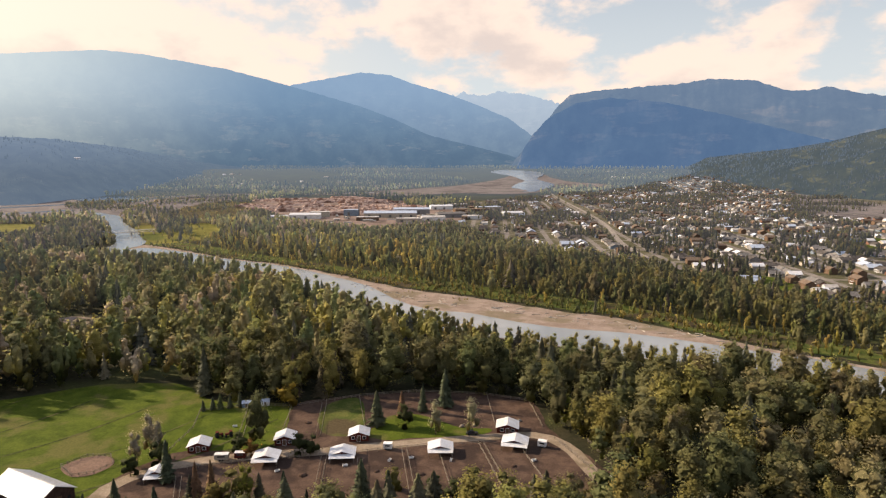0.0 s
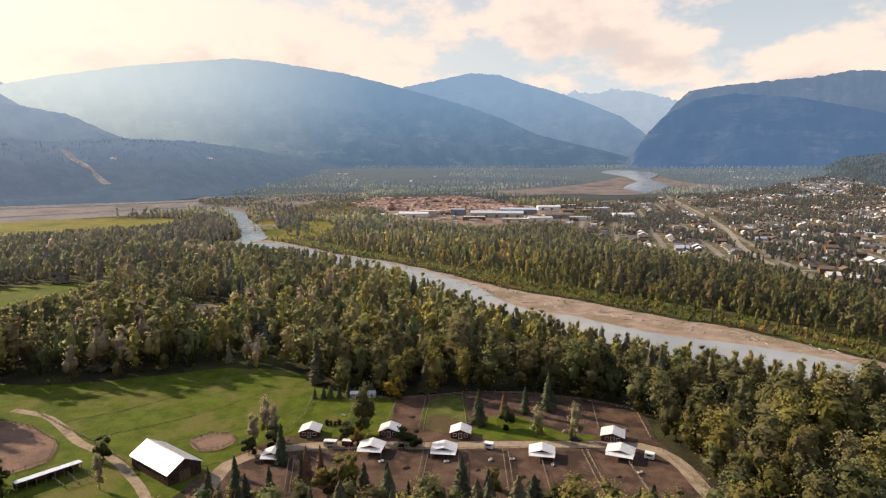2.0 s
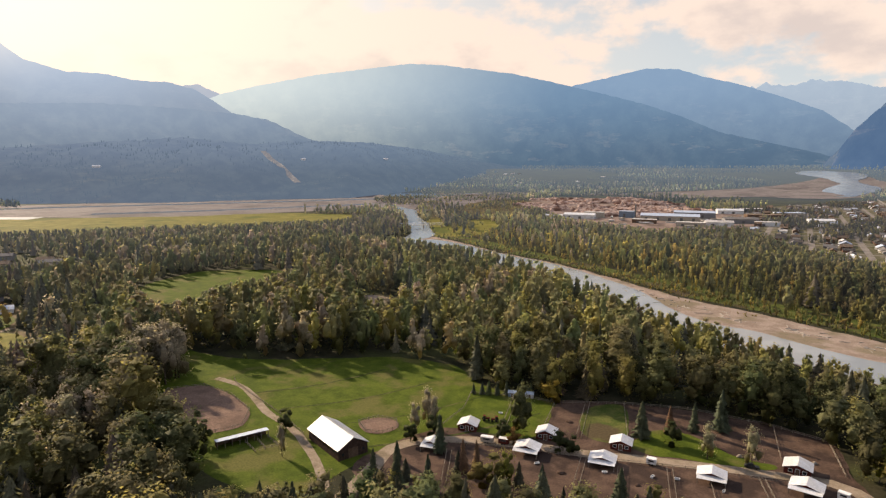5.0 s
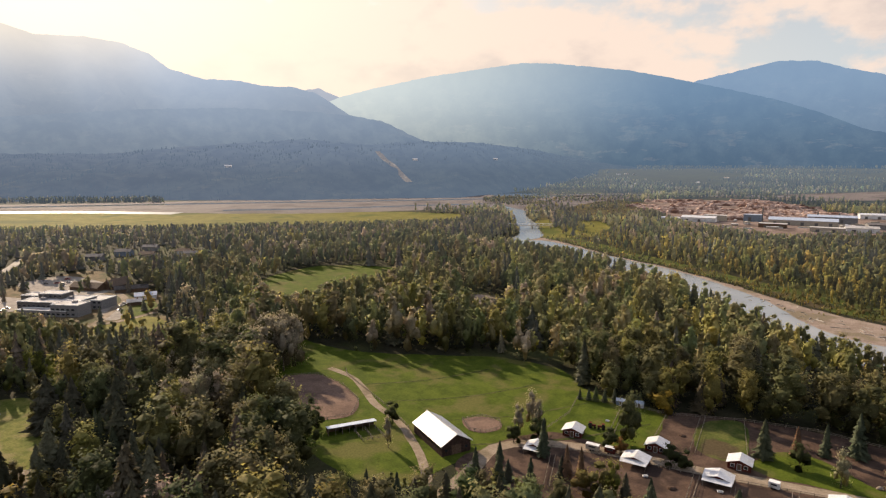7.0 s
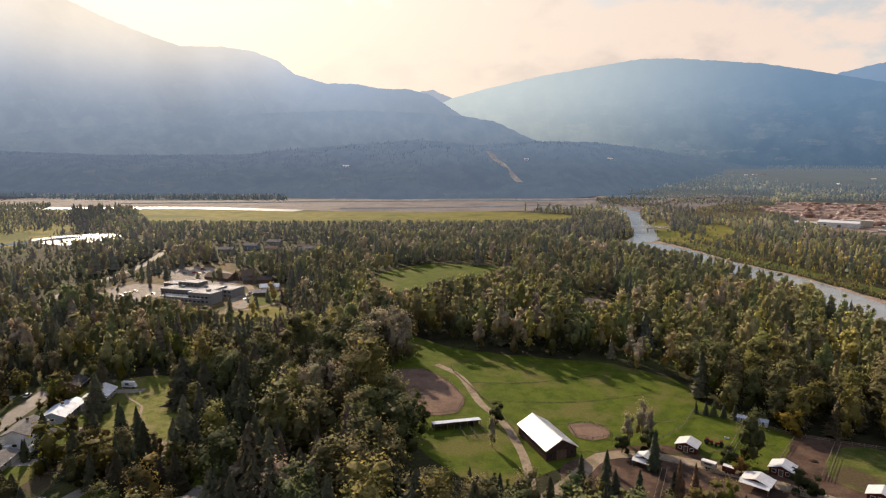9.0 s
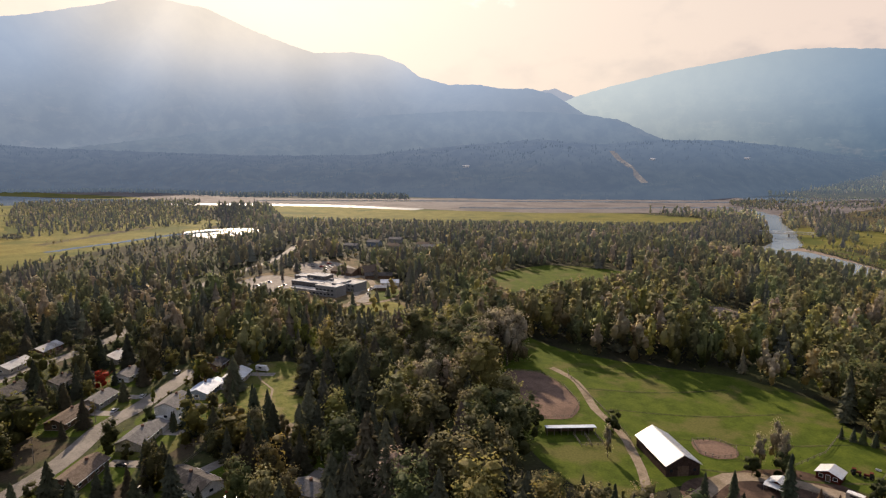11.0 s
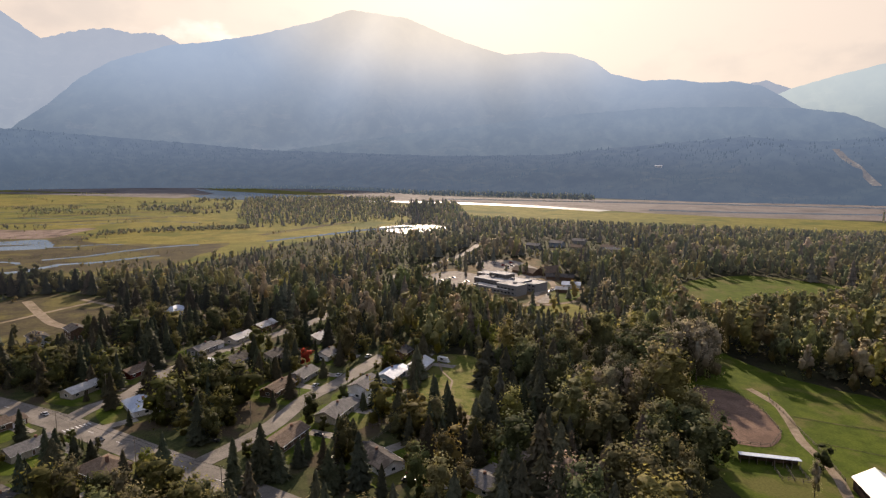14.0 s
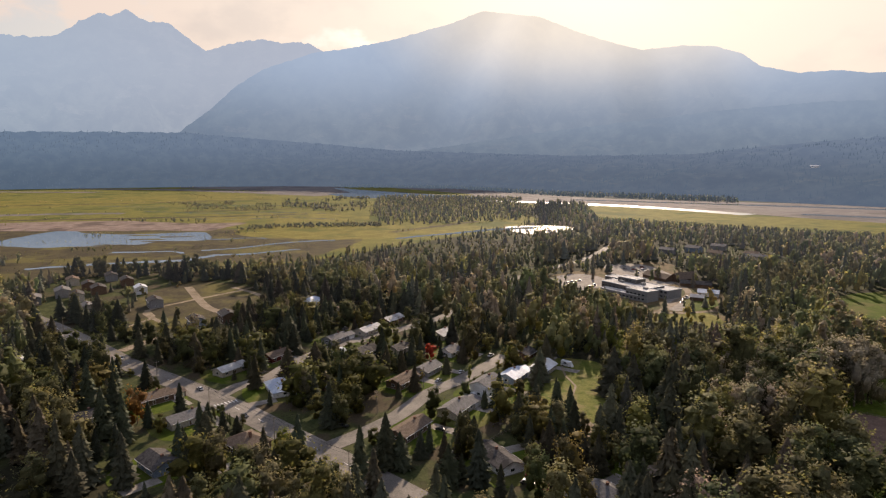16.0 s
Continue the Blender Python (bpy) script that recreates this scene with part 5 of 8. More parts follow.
# scattered shrubs and trees: town gardens, the estate, the wetland
def scatter(name, poly, step, chance, hlo, hhi, mixk, level, label, avoid=(), shade=1.0, clump=0.0, lack=0.0, far="", views=(), tone=(1, 1, 1)):
    xs, ys = [p[0] for p in poly], [p[1] for p in poly]
    gx, gy = np.meshgrid(np.arange(min(xs), max(xs), step), np.arange(min(ys), max(ys), step))
    x, y = gx.ravel(), gy.ravel()
    x, y = x + RNG.uniform(-0.5, 0.5, len(x)) * step, y + RNG.uniform(-0.5, 0.5, len(x)) * step
    odds = chance
    if clump:
        odds = np.array([chance * max(0.0, 11 * noise.noise(Vector((p / clump, q / clump, 6.5))) - lack) for p, q in zip(x, y)])
    keep = inside(x, y, poly) & (RNG.uniform(0, 1, len(x)) < odds)
    for line, w in ROADS:
        keep &= off_line(x, y, line) > w
    for ax, ay, ar in avoid:
        keep &= np.hypot(x - ax, y - ay) > ar
    x, y = x[keep], y[keep]
    kind = np.array(mixk)[RNG.integers(0, len(mixk), len(x))]
    h = RNG.uniform(hlo, hhi, len(x))
    if views:
        h = open_view(x, y, h, views)
        x, y, kind, h = x[h > 2.2], y[h > 2.2], np.where(h < 6, 3, kind)[h > 2.2], h[h > 2.2]
    return grow(name, x, y, lift(x, y) - 0.2, h, kind, level, label, far=far, shade=shade, tone=tone)


scatter("town_trees", [(140, 800), (235, 690), (262, 600), (300, 540), (330, 455), (480, 430), (760, 850), (780, 980), (150, 980)], 8.0, 0.5, 7, 17, (0, 1, 1, 0, 0, 0), 2,
        "garden and street trees among the town's houses", shade=0.42, clump=55.0, lack=0.35)
scatter("far_town_trees", [(20, 1180), (100, 990), (780, 990), (1350, 1700), (1600, 2450), (1250, 2950), (470, 2300), (0, 1640)], 10.5, 0.5, 8, 17, (0, 1, 1, 0, 3, 0), 3,
        "trees between the far houses of the town", shade=0.42, clump=100.0, lack=0.4, avoid=[(1250, 2150, 120), (1180, 1850, 110), (1030, 1560, 90), (920, 1340, 70)])
scatter("scrub_bushes", SCRUB, 17.0, 0.5, 3, 9, (3, 3, 0, 1), 2, "scattered bushes on the scrub flat")
scatter("meadow_bushes", RIVER_MEADOW, 16.0, 0.25, 3, 9, (3, 3, 0), 2, "scattered bushes on the river meadow")
scatter("wetland_shrubs", WETLAND, 13.0, 0.16, 2, 7, (3, 3, 3, 0), 3, "low willow shrubs dotted over the wetland", clump=80.0, lack=3.2, shade=0.9)
scatter("sedge_clumps", MARSH, 8.0, 0.22, 0.8, 2.4, (3,), 3, "brown sedge tussocks in the marsh", clump=45.0, shade=0.55)
scatter("delta_bushes", [(-1091, 1801), (-970, 1814), (-816, 1523), (-918, 1513)], 13.0, 0.6, 5, 11, (3, 0, 0), 3, "low trees on an island in the flats", far="far_")
scatter("delta_bushes", [(-1225, 2383), (-844, 2187), (-640, 1656), (-894, 1735)], 18.0, 0.6, 6, 13, (3, 0, 0), 3, "low trees on a long island in the flats", far="far_")
scatter("bridge_trees", [(-640, 993), (-672, 1123), (-625, 1083), (-553, 978), (-481, 855), (-468, 784), (-488, 733), (-553, 790), (-625, 915)], 8.5, 0.85, 14, 25, (0, 0, 0, 1), 2, "tall dark trees beside the bridge", shade=0.8)
scatter("mouth_trees", [(-616, 1239), (-640, 1333), (-640, 1407), (-551, 1317), (-452, 1135), (-375, 895), (-399, 885), (-440, 945), (-495, 1043)], 10.0, 0.75, 9, 22, (0, 0, 2, 1), 1, "cottonwoods along the river mouth", clump=55.0, lack=-1.5, shade=0.9)
scatter("mill_wood", [(-365, 1057), (-448, 1331), (-442, 1373), (-336, 1165), (-266, 1054), (-295, 993)], 10.0, 0.8, 8, 17, (0, 0, 2, 1), 2, "low wood beside the mill yard")
scatter("flat_trees", [(-1063, 1696), (-972, 1838), (-831, 1846), (-618, 1834), (-517, 1544), (-563, 1420), (-735, 1455), (-884, 1469)], 13.0, 0.6, 6, 16, (0, 0, 3, 1), 2, "trees scattered over the river flats", clump=70.0, lack=-0.6)
scatter("shore_trees", [(-795, 1952), (-923, 2265), (-863, 2554), (-503, 2375), (-459, 2170), (-598, 1997)], 14.0, 0.6, 7, 17, (0, 0, 1), 3, "belt of trees behind the mill", clump=90.0, lack=-0.8, far="far_")


# ---- buildings ----
def gable_walls(L, W, h, rise, t=0.0):
    """Walls of a gabled building, ridge along x, standing on z = 0."""
    x, y = L / 2, W / 2
    v = [(-x, -y, 0), (x, -y, 0), (x, y, 0), (-x, y, 0), (-x, -y, h), (x, -y, h), (x, y, h), (-x, y, h), (-x, 0, h + rise), (x, 0, h + rise)]
    return Geo().add(v, [(0, 1, 5, 4), (2, 3, 7, 6), (1, 2, 6, 9, 5), (3, 0, 4, 8, 7), (3, 2, 1, 0)])


def gable_roof(L, W, h, rise, over=0.6, thick=0.22):
    """Two thick roof slabs with an overhang, meeting at the ridge along x."""
    x, y = L / 2 + over, W / 2 + over
    drop = rise * over / (W / 2)
    g = Geo()
    for s in (-1, 1):
        a = [(-x, 0, h + rise), (x, 0, h + rise), (x, s * y, h - drop), (-x, s * y, h - drop)]
        v = [(p[0], p[1], p[2] + 0.02) for p in a] + [(p[0], p[1], p[2] + thick + 0.02) for p in a]
        f = [(0, 1, 2, 3), (7, 6, 5, 4), (0, 4, 5, 1), (1, 5, 6, 2), (2, 6, 7, 3), (3, 7, 4, 0)]
        g.add(v, f if s > 0 else [q[::-1] for q in f])
    return g


def hip_roof(L, W, h, rise, over=0.6):
    x, y = L / 2 + over, W / 2 + over
    k = max(x - y, 0.4)
    v = [(-x, -y, h - 0.25), (x, -y, h - 0.25), (x, y, h - 0.25), (-x, y, h - 0.25), (-x, -y, h), (x, -y, h), (x, y, h), (-x, y, h), (-k, 0, h + rise), (k, 0, h + rise)]
    return Geo().add(v, [(3, 2, 1, 0), (0, 1, 5, 4), (1, 2, 6, 5), (2, 3, 7, 6), (3, 0, 4, 7), (4, 5, 9, 8), (6, 7, 8, 9), (5, 6, 9), (7, 4, 8)])


def opening(parent, x, y, z, w, h, side, frame_mat="white", name="window", pane="glass"):
    """A framed window or door on a wall; side is the wall's outward direction, 'x+', 'x-', 'y+' or 'y-'."""
    turn = {"y-": 0, "x+": 90, "y+": 180, "x-": 270}[side]
    m = pose(x, y, z, 0, 0, turn)
    ob = part(name, Geo().box(-w / 2, -0.05, -h / 2, w / 2, 0.05, h / 2), pane, parent, m=m)
    e = 0.12
    g = Geo().box(-w / 2 - e, -0.09, -h / 2 - e, -w / 2, 0.06, h / 2 + e).box(w / 2, -0.09, -h / 2 - e, w / 2 + e, 0.06, h / 2 + e)
    g.box(-w / 2, -0.09, h / 2, w / 2, 0.06, h / 2 + e).box(-w / 2, -0.09, -h / 2 - e, w / 2, 0.06, -h / 2)
    part(name + "_frame", g, frame_mat, ob)
    return ob


HOUSES = []


def house(x, y, rot, L, W, wall, roof, label, storeys=1, hip=False, garage=0, chimney=True, rise=None, group="houses of the estate", lawn=True, detail=True):
    h = 2.7 * storeys + 0.4
    rise = rise or W * 0.21
    m = pose(x, y, float(lift(x, y)) + 0.05, 0, 0, rot)
    ob = thing("house", m, label, "house", group)
    walls = gable_walls(L, W, h, rise) if not hip else Geo().box(-L / 2, -W / 2, 0, L / 2, W / 2, h)
    part("wall", walls, wall, ob)
    part("roof", (hip_roof if hip else gable_roof)(L, W, h, rise), roof, ob)
    if detail:
        for s, side in ((-1, "y-"), (1, "y+")):
            for k in range(max(2, int(L / 4.5))):
                px = -L / 2 + L * (k + 0.5) / max(2, int(L / 4.5))
                for q in range(storeys):
                    if q == 0 and s < 0 and k == 1:
                        opening(ob, px, s * W / 2, 1.3, 1.0, 2.1, side, name="door", pane="brown")
                    else:
                        opening(ob, px, s * W / 2, 1.8 + 2.7 * q, 1.6, 1.1, side)
        opening(ob, L / 2, 0, 1.9, 1.6, 1.1, "x+"), opening(ob, -L / 2, 0, 1.9, 1.6, 1.1, "x-")
        part("foundation", Geo().box(-L / 2 - 0.08, -W / 2 - 0.08, -0.1, L / 2 + 0.08, W / 2 + 0.08, 0.35), "concrete", ob)
        part("gutter", Geo().bar((-L / 2 - 0.5, -W / 2 - 0.66, h - 0.12), (L / 2 + 0.5, -W / 2 - 0.66, h - 0.12), 0.14, 0.14), "white", ob)
    if chimney:
        part("chimney", Geo().box(L * 0.18, -0.45, h, L * 0.18 + 0.8, 0.45, h + rise + 0.9).box(L * 0.18 - 0.08, -0.53, h + rise + 0.9, L * 0.18 + 0.88, 0.53, h + rise + 1.05), "brick", ob)
    if garage:
        gx = L / 2 + 3.2
        g = thing("garage", Matrix(), "", "")
        g.parent = ob
        for key in ("label", "category"):
            if key in g:
                del g[key]
        part("wall", gable_walls(6.4, W * 0.8, 2.6, rise * 0.7), wall, g, m=pose(gx, -W * 0.12, 0))
        part("roof", gable_roof(6.4, W * 0.8, 2.6, rise * 0.7, 0.5), roof, g, m=pose(gx, -W * 0.12, 0))
        opening(g, gx, -W * 0.12 - W * 0.4, 1.2, 4.8, 2.2, "y-", name="garage_door", pane="white")
    HOUSES.append((x, y, max(L, W) * 0.62 + (4 if garage else 0)))
    if lawn:
        f = lambda a, b: tuple((m @ Vector((a, b, 0))).to_2d())
        patch("lawn", [f(-L / 2 - 4, -W / 2 - 9), f(L / 2 + 3, -W / 2 - 9), f(L / 2 + 4, W / 2 + 5), f(-L / 2 - 4, W / 2 + 6)], 0.13, "grass", "watered green lawn round a house", "lawn", 1.5)
        patch("driveway", [f(L / 2 - 1, -W / 2 - 12), f(L / 2 + 4, -W / 2 - 12), f(L / 2 + 4.5, -W / 2 + 1), f(L / 2 - 1, -W / 2 + 1)], 0.15, "concrete", "pale concrete driveway", "driveway", 0, smooth=False)
    return ob


SX, SY = 144.0, 45.0       # the two directions of the estate's streets
for x, y, rot, L, W, wall, roof, label, kw in (
        (-292, -58, 25, 17, 11, "white", "blue_tin", "bungalow with a pale blue metal hip roof", {"hip": True, "rise": 3.2}),
        (-232, -60, SY, 14, 13, "brown", "shingle_brown", "brown house with a wide hip roof", {"hip": True, "rise": 3.4}),
        (-258, -92, SY + 90, 16, 9, "cream", "shingle_grey", "cream bungalow with a grey shingle roof", {}),
        (-282, -116, SY + 90, 17, 9, "brown", "shingle_brown", "long brown bungalow beside the main street", {"garage": 1}),
        (-210, 37, SX + 60, 15, 10, "white", "shingle", "white house with black shingles on the corner lot", {"garage": 1}),
        (-240, 4, SX, 19, 9, "brown", "shingle_brown", "long low brown ranch house", {}),
        (-260, 25, SX, 16, 10, "cream", "shingle_grey", "cream house with a grey gabled roof", {"garage": 1}),
        (-283, 42, SX, 15, 10, "white", "shingle_grey", "white house with a grey roof", {"storeys": 2}),
        (-300, 58, SX, 14, 10, "blue", "blue_tin", "blue house with a light metal roof", {"garage": 1}),
        (-312, 77, SX, 14, 10, "cream", "tin", "cream house with a pale metal roof", {}),
        (-336, 72, SX, 12, 9, "brick", "shingle", "brick bungalow with a dark roof", {}),
        (-298, 2, SX, 17, 9, "brown", "shingle_brown", "weathered brown bungalow among spruces", {}),
        (-314, 15, SX, 15, 9, "grey", "shingle_grey", "grey bungalow among spruces", {}),
        (-352, 0, SX, 14, 9, "cream", "shingle", "cream bungalow with a dark roof", {}),
        (-345, 30, SX, 13, 9, "white", "shingle_grey", "small white house behind trees", {}),
        (-348, -20, SX, 16, 11, "grey", "shingle", "grey house with a broad dark gable", {}),
        (-381, 28, SX, 15, 10, "cream", "flat_roof", "cream house with a pale roof", {}),
        (-376, -40, SX, 15, 9, "grey", "shingle_grey", "long grey bungalow beside the street", {"garage": 1}),
        (-395, -20, SX, 18, 9, "cream", "flat_roof", "long cream bungalow with a pale roof", {}),
        (-421, -5, SX, 17, 9, "brick", "flat_roof", "brick bungalow with a pale low roof", {}),
        (-456, -42, SX, 14, 10, "cream", "shingle_brown", "cream house with a brown roof", {}),
        (-482, -68, SX, 16, 11, "white", "blue_tin", "white house with a blue metal hip roof", {"hip": True, "rise": 3.5}),
        (-344, -70, SX, 15, 9, "red", "shingle_brown", "dark red bungalow under spruces", {}),
        (-322, -90, SX, 16, 8, "cream", "flat_roof", "low cream house with a pale roof", {}),
        (-419, -138, 30, 14, 10, "blue", "shingle", "blue-grey two-storey house on bare earth", {"storeys": 2, "lawn": False}),
        (-433, -121, 30, 15, 10, "brown", "shingle", "new dark brown house", {"storeys": 2, "lawn": False}),
        (-483, -190, 30, 15, 10, "grey", "shingle", "grey house at the edge of the estate", {"storeys": 2}),
        (-527, -282, 30, 17, 11, "grey", "shingle_grey", "grey two-storey house above the marsh", {"storeys": 2}),
        (-538, -258, 30, 15, 11, "brown", "shingle", "dark house with a steep gable", {"storeys": 2}),
        (-575, -250, 30, 16, 10, "brown", "shingle", "dark house by the marsh", {"storeys": 2}),
        (-536, -222, 30, 12, 9, "white", "tin", "small white house with a metal roof", {"storeys": 2}),
        (-579, -300, 30, 15, 10, "cream", "shingle_brown", "cream house by the marsh", {"storeys": 2}),
        (-530, -318, 30, 15, 10, "grey", "shingle", "grey house with dark shingles", {"storeys": 2}),
        (-343, -212, SY, 14, 9, "white", "tin", "white house with a metal roof under trees", {}),
        (-261, -136, SY + 90, 13, 9, "grey", "shingle", "grey house among tall spruces", {}),
        (-218, -88, SY, 14, 10, "blue", "shingle", "house with a dark blue-grey roof under trees", {}),
        (-182, 70, SX + 70, 16, 10, "cream", "shingle_grey", "cream house with a pale roof edge", {}),
        (-203, 88, SX + 70, 14, 10, "grey", "shingle", "dark house in the spruces", {}),
        (-490, 262, 60, 16, 10, "white", "blue_tin", "white house with a pale blue roof near the hospital", {}),
        (-474, 244, 60, 10, 8, "brown", "flat_roof", "small brown service building near the hospital", {}),
        (-566, 252, 20, 30, 13, "brown", "shingle_brown", "long brown lodge with a low gabled roof behind the hospital", {"rise": 3.4, "chimney": False}),
        (-556, 272, 110, 24, 12, "brown", "shingle_brown", "brown wing of the lodge with a steep gable", {"rise": 5.2, "chimney": False}),
        (-528, 270, 62, 26, 10, "brown", "shingle", "low dark wing of the lodge", {"rise": 2.4, "chimney": False}),
        (-510, -262, 30, 15, 10, "cream", "shingle", "cream house with a dark gable", {"storeys": 2}),
        (-500, -290, 30, 16, 10, "grey", "shingle_grey", "grey house near the marsh edge", {"storeys": 2}),
        (-556, -275, 30, 14, 10, "brown", "shingle", "dark new house near the marsh", {"storeys": 2}),
        (-600, -275, 30, 15, 10, "grey", "shingle", "grey house beside the marsh trees", {"storeys": 2}),
        (-465, -232, 30, 15, 10, "cream", "shingle_grey", "cream house on the open plots", {"storeys": 2}),
        (-731, 335, 40, 18, 12, "grey", "shingle_grey", "grey house in the woods", {"storeys": 2}),
        (-745, 375, 40, 18, 12, "blue", "shingle_grey", "blue-grey house in the woods", {"storeys": 2}),
        (-700, 380, 40, 16, 12, "cream", "shingle_brown", "cream house in the woods", {"storeys": 2}),
        (-758, 416, 40, 18, 12, "grey", "shingle_grey", "grey house with a light roof in the woods", {"storeys": 2}),
        (-690, 420, 40, 16, 11, "white", "shingle_brown", "white house in the woods", {"storeys": 2}),
        (-665, 414, 40, 16, 11, "cream", "shingle_grey", "pale house beside the woods", {"storeys": 2})):
    house(x, y, rot, L, W, wall, roof, label, detail=math.hypot(x, y) < 520, **{"lawn": math.hypot(x, y) < 420, **kw})


# the farm
def barn():
    ob = thing("barn", pose(-135.6, 189.1, 0.05, 0, 0, 153.5), "dark brown riding barn with a bright white metal roof", "barn")
    part("wall", gable_walls(24.6, 12.6, 4.4, 3.5), "barn_board", ob, "dark brown board walls")
    part("roof", gable_roof(24.6, 12.6, 4.4, 3.5, 0.6), "tin", ob, "white standing-seam metal roof")
    for s in (-1, 1):
        for k in range(26):
            px = -12.6 + 25.2 * k / 25
            part("seam", Geo().bar((px, s * 0.05, 8.2), (px, s * 6.85, 4.37), 0.05, 0.07), "tin", ob)
    opening(ob, -12.3, 0, 1.9, 4.2, 3.8, "x-", "barn_board", "barn_door", "brown")
    for k in (-4.4, 4.4):
        opening(ob, -12.3, k, 2.2, 1.1, 1.0, "x-", "barn_board")
    for k in range(5):
        opening(ob, -9 + 4.5 * k, 6.3, 2.9, 1.4, 0.8, "y+", "barn_board")
    part("ridge_cap", Geo().bar((-12.95, 0, 8.16), (12.95, 0, 8.16), 0.5, 0.1), "tin", ob)


def long_shed():
    ob = thing("stable_shed", pose(-171.9, 175.4, 0.05, 0, 0, 59.0), "long low open shed with a blue-white metal roof", "shed")
    g = Geo().add([(-10.4, -1.9, 3.1), (10.4, -1.9, 3.1), (10.4, 2.3, 2.5), (-10.4, 2.3, 2.5), (-10.4, -1.9, 3.24), (10.4, -1.9, 3.24), (10.4, 2.3, 2.64), (-10.4, 2.3, 2.64)],
                  [(3, 2, 1, 0), (4, 5, 6, 7), (0, 1, 5, 4), (1, 2, 6, 5), (2, 3, 7, 6), (3, 0, 4, 7)])
    part("roof", g, "blue_tin", ob)
    part("back_wall", Geo().box(-10.2, 2.0, 0, 10.2, 2.12, 2.5), "brown", ob)
    for k in range(8):
        part("post", Geo().box(-10.1 + k * 2.86, -1.8, 0, -9.93 + k * 2.86, -1.63, 3.06), "rail", ob)
        if k % 2 == 0:
            part("partition", Geo().box(-10.0 + k * 2.86, -1.6, 0, -9.92 + k * 2.86, 2.0, 1.7), "brown", ob)


def shelter(x, y, rot, L, W, north):
    """A horse shelter; its ridge runs away from the lane."""
    ob = thing("horse_shelter", pose(x, y, 0.1, 0, 0, rot), "red horse barn with a white metal roof" if north else "open horse shelter with a white metal roof and low front roof",
               "shelter", "horse shelters along the lane")
    turn = pose(0, 0, 0, 0, 0, 90)
    h, rise = (2.5, 1.4) if north else (2.4, 1.3)
    if north:
        part("wall", gable_walls(W, L, h, rise), "red", ob, m=turn)
        for k in (-2.2, 2.2):
            opening(ob, k, -W / 2, 1.5, 1.2, 1.1, "y-")
        opening(ob, 0, -W / 2, 1.2, 1.3, 2.2, "y-", name="stable_door", pane="brown")
        opening(ob, L / 2, 0, 1.5, 1.2, 1.0, "x+")
    else:
        for px in (-L / 2 + 0.2, 0, L / 2 - 0.2):
            for py in (-W / 2 + 0.2, W / 2 - 0.2):
                part("post", Geo().box(px - 0.1, py - 0.1, 0, px + 0.1, py + 0.1, h), "rail", ob)
        part("back_wall", Geo().box(-L / 2, W / 2 - 0.12, 0, L / 2, W / 2, h), "red", ob)
        part("side_wall", Geo().box(-L / 2, 0, 0, -L / 2 + 0.1, W / 2 - 0.12, h), "red", ob)
        part("side_wall", Geo().box(L / 2 - 0.1, 0, 0, L / 2, W / 2 - 0.12, h), "red", ob)
        part("loft_board", Geo().add([(-L / 2, -W / 2, h), (L / 2, -W / 2, h), (0, -W / 2, h + rise), (-L / 2, -W / 2 + 0.1, h), (L / 2, -W / 2 + 0.1, h), (0, -W / 2 + 0.1, h + rise)],
                                     [(0, 1, 2), (5, 4, 3), (0, 3, 4, 1), (1, 4, 5, 2), (2, 5, 3, 0)]), "red", ob)
        part("front_roof", Geo().add([(-L / 2 - 0.3, -W / 2 - 2.4, 2.0), (L / 2 + 0.3, -W / 2 - 2.4, 2.0), (L / 2 + 0.3, -W / 2 - 0.02, 2.6), (-L / 2 - 0.3, -W / 2 - 0.02, 2.6),
                                      (-L / 2 - 0.3, -W / 2 - 2.4, 2.12), (L / 2 + 0.3, -W / 2 - 2.4, 2.12), (L / 2 + 0.3, -W / 2 - 0.02, 2.72), (-L / 2 - 0.3, -W / 2 - 0.02, 2.72)],
                                     [(3, 2, 1, 0), (4, 5, 6, 7), (0, 1, 5, 4), (1, 2, 6, 5), (2, 3, 7, 6), (3, 0, 4, 7)]), "tin", ob)
        for px in (-L / 2, L / 2):
            part("post", Geo().box(px - 0.08, -W / 2 - 2.3, 0, px + 0.08, -W / 2 - 2.14, 2.02), "rail", ob)
    part("roof", gable_roof(W, L, h, rise, 0.5, 0.14), "tin", ob, m=turn)
    HOUSES.append((x, y, 7))


barn(), long_shed()
HOUSES += [(-135, 189, 16), (-172, 175, 12)]
for x, y, rot, L, W, north in ((-95, 226, 10, 7.6, 6.6, True), (-63, 232, 6, 7.6, 6.6, True), (-34, 235.5, 4, 7.8, 6.4, True), (27, 243, -8, 8.6, 7.4, True),
                               (-101, 203.5, 8, 6.5, 5, False), (-66, 216, 4, 9, 6, False), (-38, 219, 4, 9, 6, False), (-1, 223.5, 0, 9, 6, False), (28.5, 228.5, -12, 9.5, 6.5, False)):
    shelter(x, y, rot, L, W, north)

POST = Geo().box(-0.09, -0.09, 0, 0.09, 0.09, 1.45).mesh("post", M["rail"])
RAIL = Geo().box(0, -0.03, -0.07, 1, 0.03, 0.07).mesh("rail", M["rail"])


